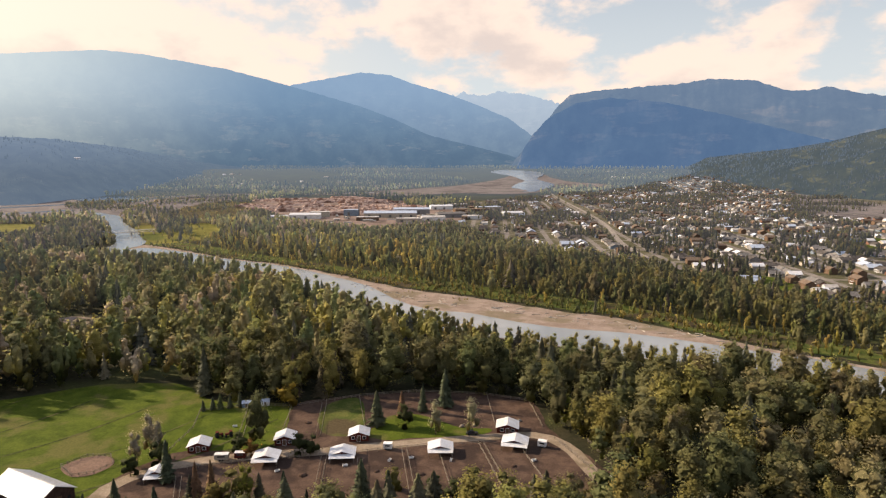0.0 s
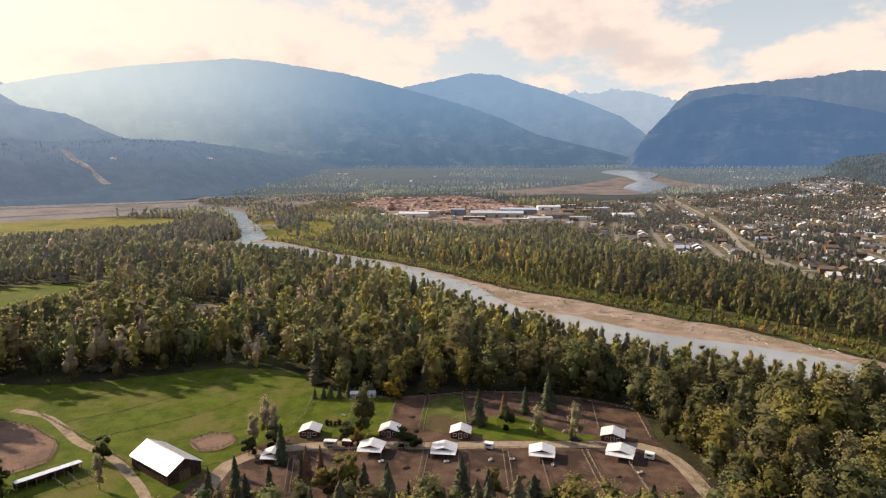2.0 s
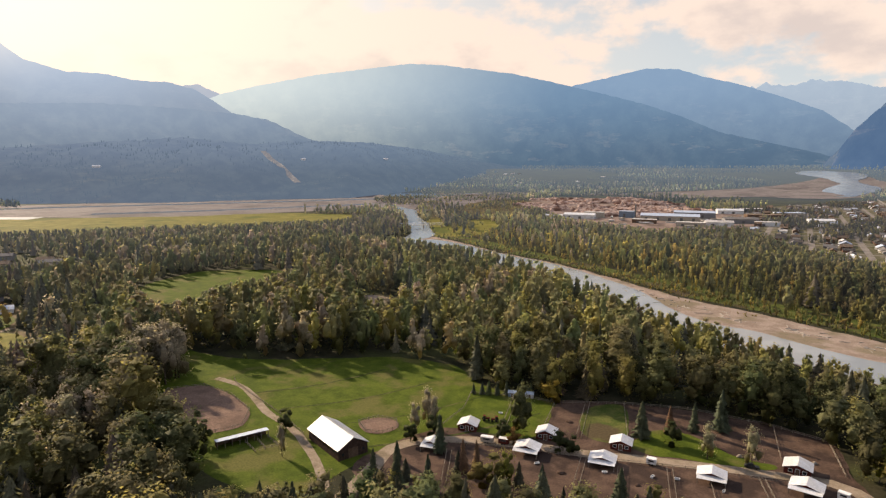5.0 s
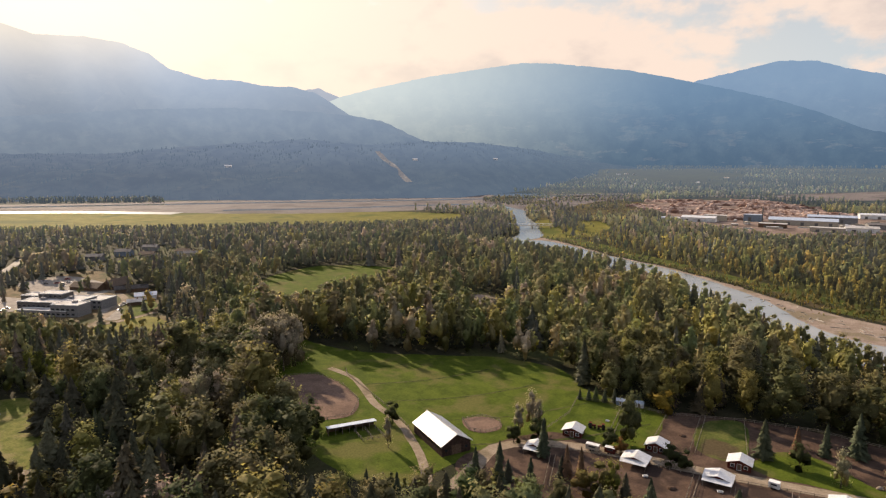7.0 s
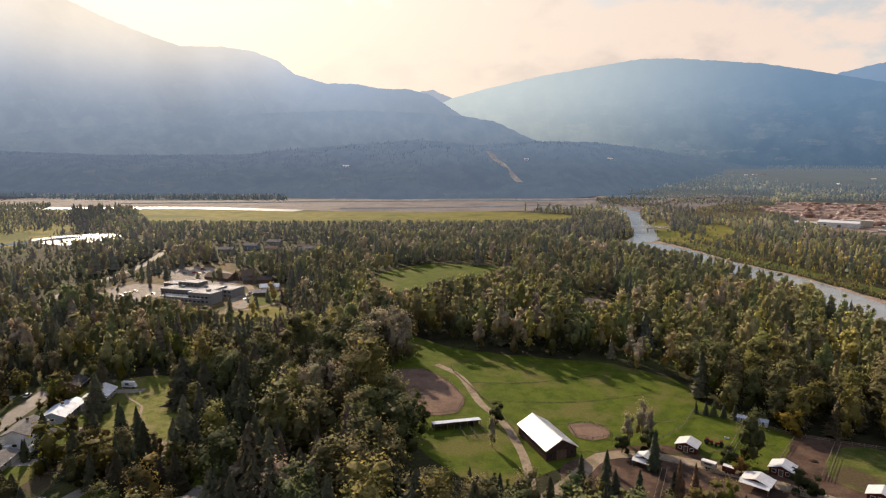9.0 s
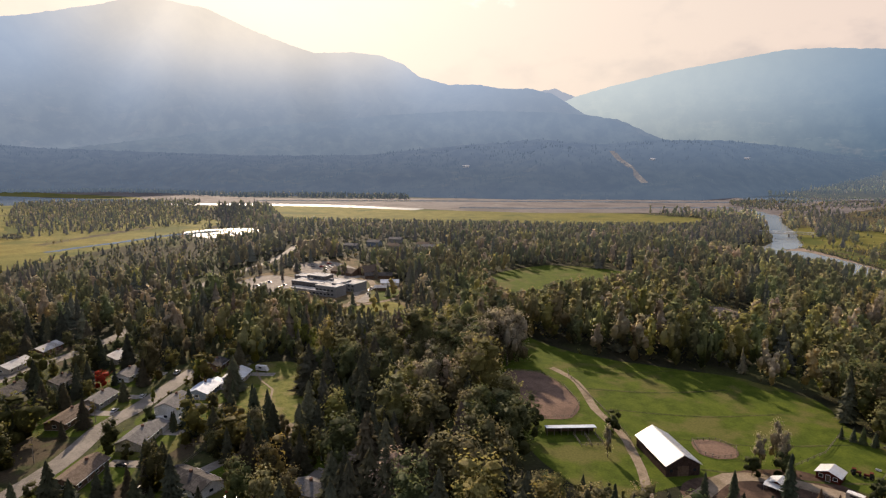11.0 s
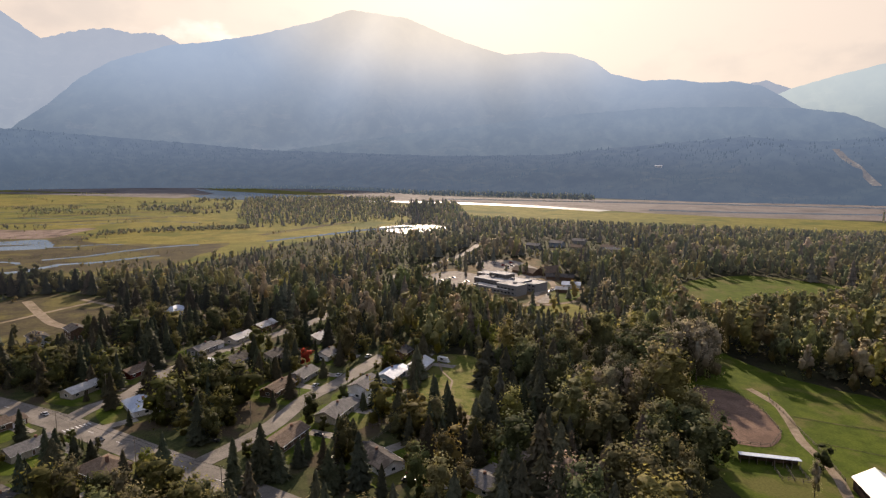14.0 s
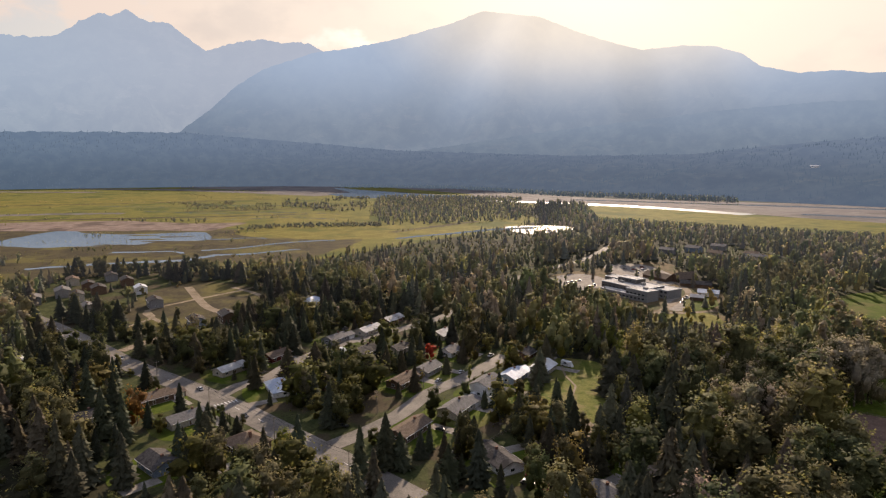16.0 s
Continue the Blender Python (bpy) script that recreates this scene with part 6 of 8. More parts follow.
def fence(line, label, bay=4.0, closed=False):
    pts = [Vector(p) for p in line] + ([Vector(line[0])] if closed else [])
    ob = thing("fence", pose(pts[0].x, pts[0].y, 0.1), label, "fence", "paddock fences")
    spots = []
    for a, b in zip(pts, pts[1:]):
        k = max(1, round((b - a).length / bay))
        spots += [a + (b - a) * i / k for i in range(k)]
    spots.append(pts[-1])
    for i, p in enumerate(spots):
        q = p - pts[0]
        if not (closed and i == len(spots) - 1):
            part("post", POST, None, ob, m=pose(q.x, q.y, 0))
        if i + 1 < len(spots):
            d = spots[i + 1] - p
            for z in (0.6, 1.2):
                part("rail", RAIL, None, ob, m=pose(q.x, q.y, z, 0, 0, math.degrees(math.atan2(d.y, d.x))) @ Matrix.Diagonal((d.length, 1, 1, 1)))
    return ob


WOODEN = "weathered wooden post-and-rail paddock fence"
for line in ([(-66, 234), (-69, 266)], [(-52, 237), (-56, 271)], [(-32, 240), (-40, 280)], [(22, 249), (21, 282)], [(42, 245), (40, 274)],
             [(-69, 268), (-40, 280), (-13, 286), (20, 282), (40, 274)], [(-106, 224), (-105, 244), (-109, 262)], [(-82, 228), (-89, 268)],
             [(-80, 228), (-87, 268)], [(-50, 237), (-54, 271)],
             [(-109, 262), (-89, 268), (-69, 268)], [(-46, 218), (-43, 187)], [(-44, 218), (-41, 187)], [(-32, 216), (-29, 192)], [(-30, 216), (-27, 192)],
             [(-16, 224), (-11, 190)], [(-14, 224), (-9, 190)], [(-1, 219), (3, 192)], [(14, 230), (20, 198)], [(16, 230), (22, 198)], [(31, 222), (36, 198)], [(45, 234), (55, 206)],
             [(-97, 209), (-71, 216)], [(-62, 217), (-43, 220)], [(-33, 222), (-6, 228)], [(4, 228.5), (23, 231.5)], [(-94, 202), (-86, 180)], [(-92, 202), (-84, 180)]):
    fence(line, WOODEN)
fence([(-228, 229), (-222, 224), (-196, 212), (-176, 203), (-154, 191)], "pale wooden fence beside the farm track")
fence([(p[0] * 1.0, p[1]) for p in BIG_RING], "wooden fence round the large riding ring", closed=True)
fence(SMALL_RING, "low wooden fence round the small pen", 2.5, closed=True)
for line in ([(-170, 175), (-161, 170.5)], [(-167.5, 179), (-159, 174)], [(-165, 182.5), (-155.6, 178)], [(-161, 170.5), (-159, 174), (-155.6, 178)]):
    fence(line, "short wooden stall fence before the long shed", 2.5)
fence([(83, 240), (87, 217)], "pale board fence at the yard")
fence([(58, 232), (62, 212)], "white gate fence beside the lane", 3)


# ---- vehicles ----
def car_template(paint, tall):
    """A parked car seen from far: lower body, glazed cabin and roof, four wheels, lights."""
    ob = thing("car", pose(0, 0, -50), "parked " + paint + (" pickup-style wagon" if tall else " car") + " on the pavement", "car", "parked vehicles")
    L, W, h = (5.0, 1.9, 0.95) if tall else (4.4, 1.75, 0.8)
    x, y = L / 2, W / 2
    side = [(-x, 0.35), (-x + 0.05, h - 0.1), (-x * 0.75, h), (x * 0.45, h), (x - 0.1, h - 0.15), (x, 0.4)]
    v = [(p, s * y, q) for s in (-1, 1) for p, q in side]
    n = len(side)
    part("body", Geo().add(v, [tuple(range(n)), tuple(range(2 * n - 1, n - 1, -1))] + [(i, i + n, (i + 1) % n + n, (i + 1) % n) for i in range(n)]), CAR[paint], ob)
    top = 1.75 if tall else 1.42
    a, b = -x * 0.78, x * 0.42
    c, d = -x * 0.6, x * 0.12
    k = y * 0.78
    cab = [(a, -y * 0.94, h), (b, -y * 0.94, h), (b, y * 0.94, h), (a, y * 0.94, h), (c, -k, top - 0.06), (d, -k, top - 0.06), (d, k, top - 0.06), (c, k, top - 0.06)]
    part("window_glass", Geo().add(cab, [(0, 1, 5, 4), (1, 2, 6, 5), (2, 3, 7, 6), (3, 0, 4, 7)]), "glass", ob)
    part("car_roof", Geo().box(c, -k, top - 0.06, d, k, top), CAR[paint], ob)
    for px in (-x * 0.6, x * 0.6):
        for py in (-y, y):
            part("wheel", Geo().tube([(px, py - 0.11, 0.32), (px, py + 0.11, 0.32)], [0.32, 0.32], 10), "rubber", ob)
    part("headlight", Geo().box(x - 0.04, -y + 0.1, 0.5, x + 0.02, -y + 0.45, 0.65), "glass", ob)
    part("headlight", Geo().box(x - 0.04, y - 0.45, 0.5, x + 0.02, y - 0.1, 0.65), "glass", ob)
    return ob


CARS = {}


def park(x, y, rot, paint, tall=False, z=0.24):
    m = pose(x, y, z, 0, 0, rot)
    if (paint, tall) not in CARS:
        CARS[(paint, tall)] = car_template(paint, tall)
        CARS[(paint, tall)].matrix_basis = m
    else:
        copy_thing(CARS[(paint, tall)], m)


for x, y, rot, paint, tall in ((-349, -158, 45, "white", True), (-297, -98, 225, "silver", False), (-242, 17, 60, "black", False), (-229, 28, 120, "grey", True),
                               (-203, 46, 150, "red", False), (-196, 44, 60, "black", True), (-339, 53, 144, "white", True), (-356, -45, 50, "silver", False),
                               (-312, 33, 144, "white", False), (-404, 49, 100, "red", False), (-326, -14, 40, "grey", False), (-221, 19, 60, "black", True),
                               (-321, -132, 45, "grey", False), (-262, -68, 45, "black", False), (-248, -24, 80, "black", True), (-360, -50, 50, "white", True),
                               (-410, 14, 144, "black", False), (-352, -40, 50, "white", False), (-300, 20, 144, "silver", False), (12, 238.5, 0, "black", True),
                               (-206, 52, 60, "silver", False), (-193, 50, 150, "red", False), (-218, 52, 60, "grey", True)):
    park(x, y, rot, paint, tall)
paints = ["white", "silver", "black", "red", "blue", "grey"]
for k, (x, y) in enumerate(((-554, 163), (-558, 168), (-562, 173), (-529, 172), (-540, 180), (-535, 176), (-499, 148), (-491, 154), (-505, 142), (-618, 247), (-608, 249),
                            (-640, 245), (-612, 255), (-625, 240), (-598, 244), (-632, 262), (-550, 158), (-478, 236), (-482, 240), (-465, 228))):
    park(x, y, 30 + 60 * (k % 2), paints[(k * 5) % 6], k % 3 == 0)


def trailer(x, y, rot, L, mat, label):
    ob = thing("trailer", pose(x, y, 0.2, 0, 0, rot), label, "trailer")
    part("box", Geo().box(-L / 2, -1.1, 0.5, L / 2, 1.1, 2.5), mat, ob)
    part("roof", Geo().box(-L / 2 - 0.05, -1.15, 2.5, L / 2 + 0.05, 1.15, 2.58), "white", ob)
    part("hitch", Geo().bar((L / 2, 0, 0.5), (L / 2 + 1.1, 0, 0.45), 0.12, 0.12), "steel", ob)
    for px in (-0.5, 0.5):
        for py in (-1.12, 1.12):
            part("wheel", Geo().tube([(px, py - 0.1, 0.34), (px, py + 0.1, 0.34)], [0.34, 0.34], 10), "rubber", ob)
    opening(ob, 0, -1.1, 1.8, L * 0.5, 0.4, "y-", "steel")


trailer(39, 227.5, -20, 3.4, "white", "small white horse trailer by the lane")
trailer(-21.5, 225.5, -5, 3.4, "white", "white horse trailer beside the lane")
trailer(-83, 216.5, 5, 5.0, "cream", "cream camper trailer beside the lane")
trailer(-76.5, 218, 5, 4.0, "red", "red farm trailer beside the lane")
trailer(58, 199, 30, 6.0, "white", "old white trailer among the trees")


# ---- the hospital ----
def hospital():
    ob = thing("hospital", pose(-500, 203, 0.05, 0, 0, 28), "grey and brown brick hospital with pale flat roofs on several levels", "hospital")
    # blocks: x, y, length, width, floor, height
    for k, (bx, by, L, W, z, h) in enumerate(((-6, 2, 46, 26, 0, 8.2), (16, -12, 22, 14, 0, 8.6), (-12, 8, 20, 12, 8.2, 3.6), (-2, -16, 40, 8, 0, 4.2), (-34, 12, 14, 12, 0, 9.0), (20, 14, 16, 18, 0, 7.0))):
        wing = part("wing", Geo().box(bx - L / 2, by - W / 2, z, bx + L / 2, by + W / 2, z + h), "grey" if k % 2 else "slate", ob)
        part("roof", Geo().box(bx - L / 2 + 0.3, by - W / 2 + 0.3, z + h, bx + L / 2 - 0.3, by + W / 2 - 0.3, z + h + 0.12), "flat_roof", wing, "pale gravelled flat roof")
        e = 0.35
        part("parapet", Geo().box(bx - L / 2 - 0.1, by - W / 2 - 0.1, z + h, bx + L / 2 + 0.1, by - W / 2 + e, z + h + 0.5)
             .box(bx - L / 2 - 0.1, by + W / 2 - e, z + h, bx + L / 2 + 0.1, by + W / 2 + 0.1, z + h + 0.5)
             .box(bx - L / 2 - 0.1, by - W / 2 + e, z + h, bx - L / 2 + e, by + W / 2 - e, z + h + 0.5)
             .box(bx + L / 2 - e, by - W / 2 + e, z + h, bx + L / 2 + 0.1, by + W / 2 - e, z + h + 0.5), "white", wing)
        for row in range(int(h / 3.4)):
            for q in range(int(L / 4)):
                opening(ob, bx - L / 2 + 2 + 4 * q, by - W / 2, z + 2 + 3.4 * row, 2.4, 1.3, "y-", "grey")
    for bx, by in ((-14, -2), (4, 4), (-22, 6), (18, -10)):
        part("roof_unit", Geo().box(bx - 1.6, by - 1.2, 8.3, bx + 1.6, by + 1.2, 10.2), "grey", ob)
    HOUSES.append((-500, 203, 34))


hospital()
patch("parking_lot", [(-575, 145), (-600, 185), (-560, 205), (-532, 192), (-522, 168), (-480, 160), (-470, 146), (-500, 128)], 0.16, "concrete", "pale hospital parking lot", "parking lot", 1)
patch("parking_lot", [(-560, 225), (-590, 215), (-650, 228), (-655, 268), (-600, 276), (-550, 262), (-535, 240)], 0.16, "concrete", "worn asphalt parking lot behind the hospital", "parking lot", 1)
patch("hospital_lawn", [(-438, 188), (-428, 205), (-430, 230), (-405, 230), (-384, 224), (-372, 202), (-391, 185), (-415, 180)], 0.12, "meadow", "olive lawn below the hospital path", "lawn", 2)
patch("hospital_lawn", [(-476, 226), (-484, 258), (-462, 256), (-442, 238), (-438, 218)], 0.12, "grass", "green lawn beside the small service building", "lawn", 1.5)
patch("service_court", [(-507, 235), (-493, 238), (-446, 220), (-438, 209), (-450, 206), (-469, 214)], 0.16, "concrete", "pale service court of the hospital", "yard", 1)
ribbon("hospital_drive", [(-425, 175), (-435, 195), (-448, 206), (-470, 225), (-500, 250), (-560, 262), (-600, 250)], 6, 0.18, "lane", "pale service drive round the hospital", "drive", 0.3)
ribbon("hospital_drive", [(-434, 195), (-432, 215), (-436, 240)], 4, 0.18, "lane", "pale path beside the hospital lawn", "drive", 0.3)
ribbon("hospital_drive", [(-585, 120), (-560, 150), (-530, 170)], 7, 0.19, "asphalt", "drive from the avenue to the hospital", "drive", 0.2)


patch("farm_lawn", [(-30, 236), (-24, 256), (-10, 258), (6, 247), (20, 244), (16, 238.5), (-8, 235.5)], 0.15, "grass", "strip of green lawn beside the farm lane", "lawn", 1.5)
patch("pen_grass", [(-50, 240), (-54, 268), (-40, 277), (-33, 242)], 0.14, "rough_grass", "thin grass in a paddock", "paddock", 1.5)



# ---- the sawmill ----
def log_deck(x, y, rot, L, W, h, k):
    """A long stack of logs with a ragged top."""
    rng = np.random.default_rng(k)
    n, c = 14, 7
    u, s = np.linspace(-L / 2, L / 2, n), np.linspace(-1, 1, c)
    a, b = np.meshgrid(u, s, indexing="ij")
    z = h * np.clip(1.25 * (1 - np.abs(b) ** 2.2), 0, 1) * rng.uniform(0.7, 1.1, (n, 1)) * rng.uniform(0.9, 1.05, (n, c))
    z[0] *= 0.3
    z[-1] *= 0.3
    z[:, 0] = z[:, -1] = -0.2
    v = np.stack([a, b * W / 2 * rng.uniform(0.85, 1.1, (n, 1)), z], -1).reshape(-1, 3)
    i, j = np.meshgrid(np.arange(n - 1), np.arange(c - 1), indexing="ij")
    f = np.stack([i * c + j, (i + 1) * c + j, (i + 1) * c + j + 1, i * c + j + 1], -1).reshape(-1, 4)
    ob = new("log_deck", mesh_of("log_deck", v, f, M["logs"]))
    ob.matrix_basis = pose(x, y, 0.1, 0, 0, rot)
    tagged(ob, "long stack of reddish-brown cut logs in the mill yard", "log stack", "log stacks at the sawmill")


rng = random.Random(5)
for k in range(78):
    for _ in range(20):
        x, y = rng.uniform(-540, -60), rng.uniform(1330, 2030)
        if inside(np.array([x]), np.array([y]), MILL)[0]:
            break
    log_deck(x, y, rng.choice((8, 14, 20, -5)), rng.uniform(45, 110), rng.uniform(11, 20), rng.uniform(5, 9.5), k)


def works(x, y, rot, L, W, h, wall, roof, label, flat=False):
    ob = thing("mill_building", pose(x, y, 0.08, 0, 0, rot), label + " in the yard", "industrial building", "sawmill buildings")
    if flat:
        part("wall", Geo().box(-L / 2, -W / 2, 0, L / 2, W / 2, h), wall, ob)
        part("roof", Geo().box(-L / 2 - 0.4, -W / 2 - 0.4, h, L / 2 + 0.4, W / 2 + 0.4, h + 0.5), roof, ob)
    else:
        part("wall", gable_walls(L, W, h, W * 0.12), wall, ob)
        part("roof", gable_roof(L, W, h, W * 0.12, 0.8, 0.3), roof, ob)
    for k in range(int(L / 22)):
        opening(ob, -L / 2 + 11 + 22 * k, -W / 2, h * 0.32, 5, h * 0.6, "y-", "grey", "bay_door", "steel")


for x, y, rot, L, W, h, wall, roof, label, flat in (
        (-112, 1300, 3, 110, 34, 9, "cream", "blue_tin", "long pale sawmill shed with a grey metal roof", False),
        (-285, 1265, 4, 62, 26, 8, "white", "tin", "white mill shed", False), (-262, 1300, 4, 40, 18, 11, "cream", "flat_roof", "tall cream mill building", True),
        (-200, 1330, 0, 30, 20, 13, "blue", "blue_tin", "blue-grey mill tower", True), (-70, 1370, 4, 80, 26, 12, "grey", "blue_tin", "blue-grey planer mill", False),
        (-20, 1215, 10, 46, 22, 7, "white", "flat_roof", "white warehouse", False), (-66, 1185, 4, 50, 20, 7, "cream", "flat_roof", "low cream warehouse", True),
        (-150, 1215, 2, 44, 18, 7, "brown", "flat_roof", "low brown mill office", True), (15, 1290, 15, 60, 24, 8, "grey", "shingle_grey", "grey storage shed", False),
        (60, 1250, 12, 40, 20, 7, "white", "flat_roof", "white warehouse by the road", True), (-335, 1245, 6, 36, 18, 6, "white", "tin", "white storage shed", False),
        (60, 1420, 12, 70, 30, 8, "brown", "shingle_brown", "brown school-like building at the edge of town", True),
        (110, 1500, 12, 60, 26, 8, "cream", "blue_tin", "blue-roofed warehouse", True), (40, 1600, 12, 50, 26, 8, "grey", "flat_roof", "flat-roofed depot", True),
        (150, 1330, 12, 44, 22, 7, "white", "tin", "white metal warehouse", False), (-5, 1530, 12, 55, 24, 8, "white", "tin", "white shed beyond the mill", False)):
    works(x, y, rot, L, W, h, wall, roof, label, flat)
for k, (x, y, h) in enumerate(((-185, 1345, 26), (-95, 1390, 20), (-60, 1395, 18))):
    ob = thing("chimney_stack", pose(x, y, 0.1), "grey steel chimney at the sawmill", "chimney")
    part("shaft", Geo().tube([(0, 0, 0), (0, 0, h)], [1.3, 1.0], 10), "steel", ob)
    part("collar", Geo().tube([(0, 0, h - 1.5), (0, 0, h - 0.8)], [1.3, 1.3], 10), "grey", ob)


def lumber(x, y, rot, L, k):
    """Strapped packs of sawn lumber."""
    ob = thing("lumber_pack", pose(x, y, 0.12, 0, 0, rot), "stack of pale sawn lumber packs", "lumber", "lumber packs in the mill yard")
    for i in range(2 + k % 3):
        part("pack", Geo().box(-L / 2, -2.2, i * 1.3, L / 2, 2.2, i * 1.3 + 1.15), "cream" if (k + i) % 3 else "white", ob)


for k in range(60):
    for _ in range(20):
        x, y = rng.uniform(-330, 40), rng.uniform(1120, 1420)
        if inside(np.array([x]), np.array([y]), MILL)[0]:
            break
    lumber(x, y, rng.choice((4, 94)), rng.uniform(8, 22), k)


# ---- the town ----
def town_template(k, L, W, wall, roof, storeys):
    h, rise = 2.8 * storeys + 0.3, W * 0.3
    ob = thing("town_house", pose(0, 0, -60), "small %s town house with a %s roof" % (wall, {"shingle": "dark", "shingle_grey": "grey", "tin": "white metal", "flat_roof": "pale",
               "shingle_brown": "brown", "blue_tin": "blue metal"}[roof]), "house", "houses of the town")
    part("wall", gable_walls(L, W, h, rise), wall, ob)
    part("roof", gable_roof(L, W, h, rise, 0.5, 0.2), roof, ob)
    for px in (-L / 4, L / 4):
        for q in range(storeys):
            part("window", Geo().box(px - 0.9, -W / 2 - 0.06, 1.3 + 2.8 * q, px + 0.9, -W / 2 + 0.05, 2.5 + 2.8 * q), "glass", ob)
    part("door", Geo().box(-0.5, -W / 2 - 0.07, 0.1, 0.5, -W / 2 + 0.05, 2.2), "brown", ob)
    part("porch", Geo().box(-2, -W / 2 - 1.8, 0, 2, -W / 2 - 0.1, 0.35).box(-2.1, -W / 2 - 1.9, 2.5, 2.1, -W / 2 - 0.1, 2.65), "white", ob)
    return ob


KINDS = [(12, 9, "grey", "shingle_grey", 1), (13, 9, "cream", "shingle_grey", 1), (11, 9, "cream", "tin", 1), (14, 10, "grey", "shingle", 1), (12, 9, "brown", "shingle_brown", 2),
         (13, 10, "blue", "shingle_grey", 1), (11, 8, "white", "flat_roof", 1), (14, 9, "brick", "shingle", 1), (12, 10, "grey", "blue_tin", 1)]
TEMPLATES = [town_template(k, *spec) for k, spec in enumerate(KINDS)]


def build_town():
    rng = random.Random(11)
    along, across = Vector((0.085, 0.996)), Vector((0.996, -0.085))
    plots = []
    for i in range(-8, 52):
        for j in range(0, 160):
            if j % 6 == 5 or rng.random() < 0.1:
                continue
            off = 14 if i % 2 else -14
            p = Vector((100, 420)) + across * (i * 30 + off * 0.4 + rng.uniform(-2, 2)) + along * (j * 16.5 + rng.uniform(-3, 3))
            plots.append((p.x, p.y, i))
    x, y = np.array([p[0] for p in plots]), np.array([p[1] for p in plots])
    ok = inside(x, y, TOWN) & (off_line(x, y, TOWN_ROAD) > 17) & ~inside(x, y, MILL)
    ok &= ~((x > 820) & (y < 2300) & (x - 0.56 * y > 20) & (y > 1250))
    plots = sorted([p for p, q in zip(plots, ok) if q], key=lambda p: p[0] ** 2 + p[1] ** 2)
    used = set()
    rest = {}
    spots = []
    for k, (px, py, i) in enumerate(plots):
        s = rng.choice((0, 0, 0, 1, 1, 2, 3, 3, 3, 4, 4, 5, 5, 6, 7, 7, 8))
        rot = (85 if rng.random() < 0.5 else -5) + 180 * (rng.random() < 0.5) + rng.uniform(-6, 6)
        grow_by = rng.uniform(0.86, 1.14)
        if rng.random() < 0.05:
            grow_by *= 1.3
        m = pose(px, py, float(lift(px, py)) + 0.08, 0, 0, rot) @ Matrix.Diagonal((grow_by, grow_by, 0.5 * (1 + grow_by) * 0.95, 1))
        spots.append((px, py))
        if k < 270:
            if s not in used:
                used.add(s)
                TEMPLATES[s].matrix_basis = m
            else:
                copy_thing(TEMPLATES[s], m)
        else:
            L, W, wall, roof, storeys = KINDS[s]
            h, rise = 2.8 * storeys + 0.3, W * 0.3
            for mat, g in ((wall, gable_walls(L, W, h, rise)), (roof, gable_roof(L, W, h, rise, 0.5, 0.2))):
                rest.setdefault(mat, Geo()).add([m @ Vector(p) for p in g.v], g.f)
    for s in range(len(TEMPLATES)):
        if s not in used:
            TEMPLATES[s].matrix_basis = pose(300 + 22 * s, 640, 0.08)
    far = thing("far_town", Matrix(), "many small pale houses of the far town", "town", kind="stuff")
    for mat, g in rest.items():
        part("house_walls" if mat in ("white", "cream", "grey", "blue", "brick") else "house_roofs", g, mat, far)
    # cross streets and avenues
    for j in range(0, 26):
        c = Vector((100, 420)) + along * (j * 99 + 84)
        line = [c + across * q for q in range(-200, 1500, 12)]
        line = [p for p in line if inside(np.array([p.x]), np.array([p.y]), TOWN)[0]]
        if len(line) > 4:
            ribbon("town_street", [tuple(line[0]), tuple(line[len(line) // 2]), tuple(line[-1])], 7, 0.14, "asphalt", "pale grey side street of the town", "road", step=40)
    for i in range(-3, 26):
        c = Vector((100, 420)) + across * (i * 60 + 15)
        line = [c + along * q for q in range(0, 2600, 12)]
        line = [p for p in line if inside(np.array([p.x]), np.array([p.y]), TOWN)[0]]
        if len(line) > 4:
            ribbon("town_street", [tuple(line[0]), tuple(line[len(line) // 2]), tuple(line[-1])], 8, 0.12, "asphalt", "grey street between rows of houses", "road", step=40)
    return spots


build_town()
patch("gravel_pit", [(1279, 2289), (1284, 2091), (1230, 1700), (1050, 1420), (875, 1204), (823, 1295), (859, 1508), (1000, 1900)], 0.2, "sand", "pale earthworks beside the town", "yard", 8)
patch("playing_field", [(262, 598), (300, 610), (340, 570), (330, 530), (300, 520), (275, 560)], 0.2, "grass", "green playing field at the edge of town", "field", 2)
patch("school_field", [(60, 1640), (110, 1640), (112, 1560), (66, 1560)], 0.2, "grass", "green sports field", "field", 2)
patch("town_park", [(560, 800), (640, 860), (700, 980), (600, 930)], 0.2, "grass", "grassy park beside the town", "park", 3)


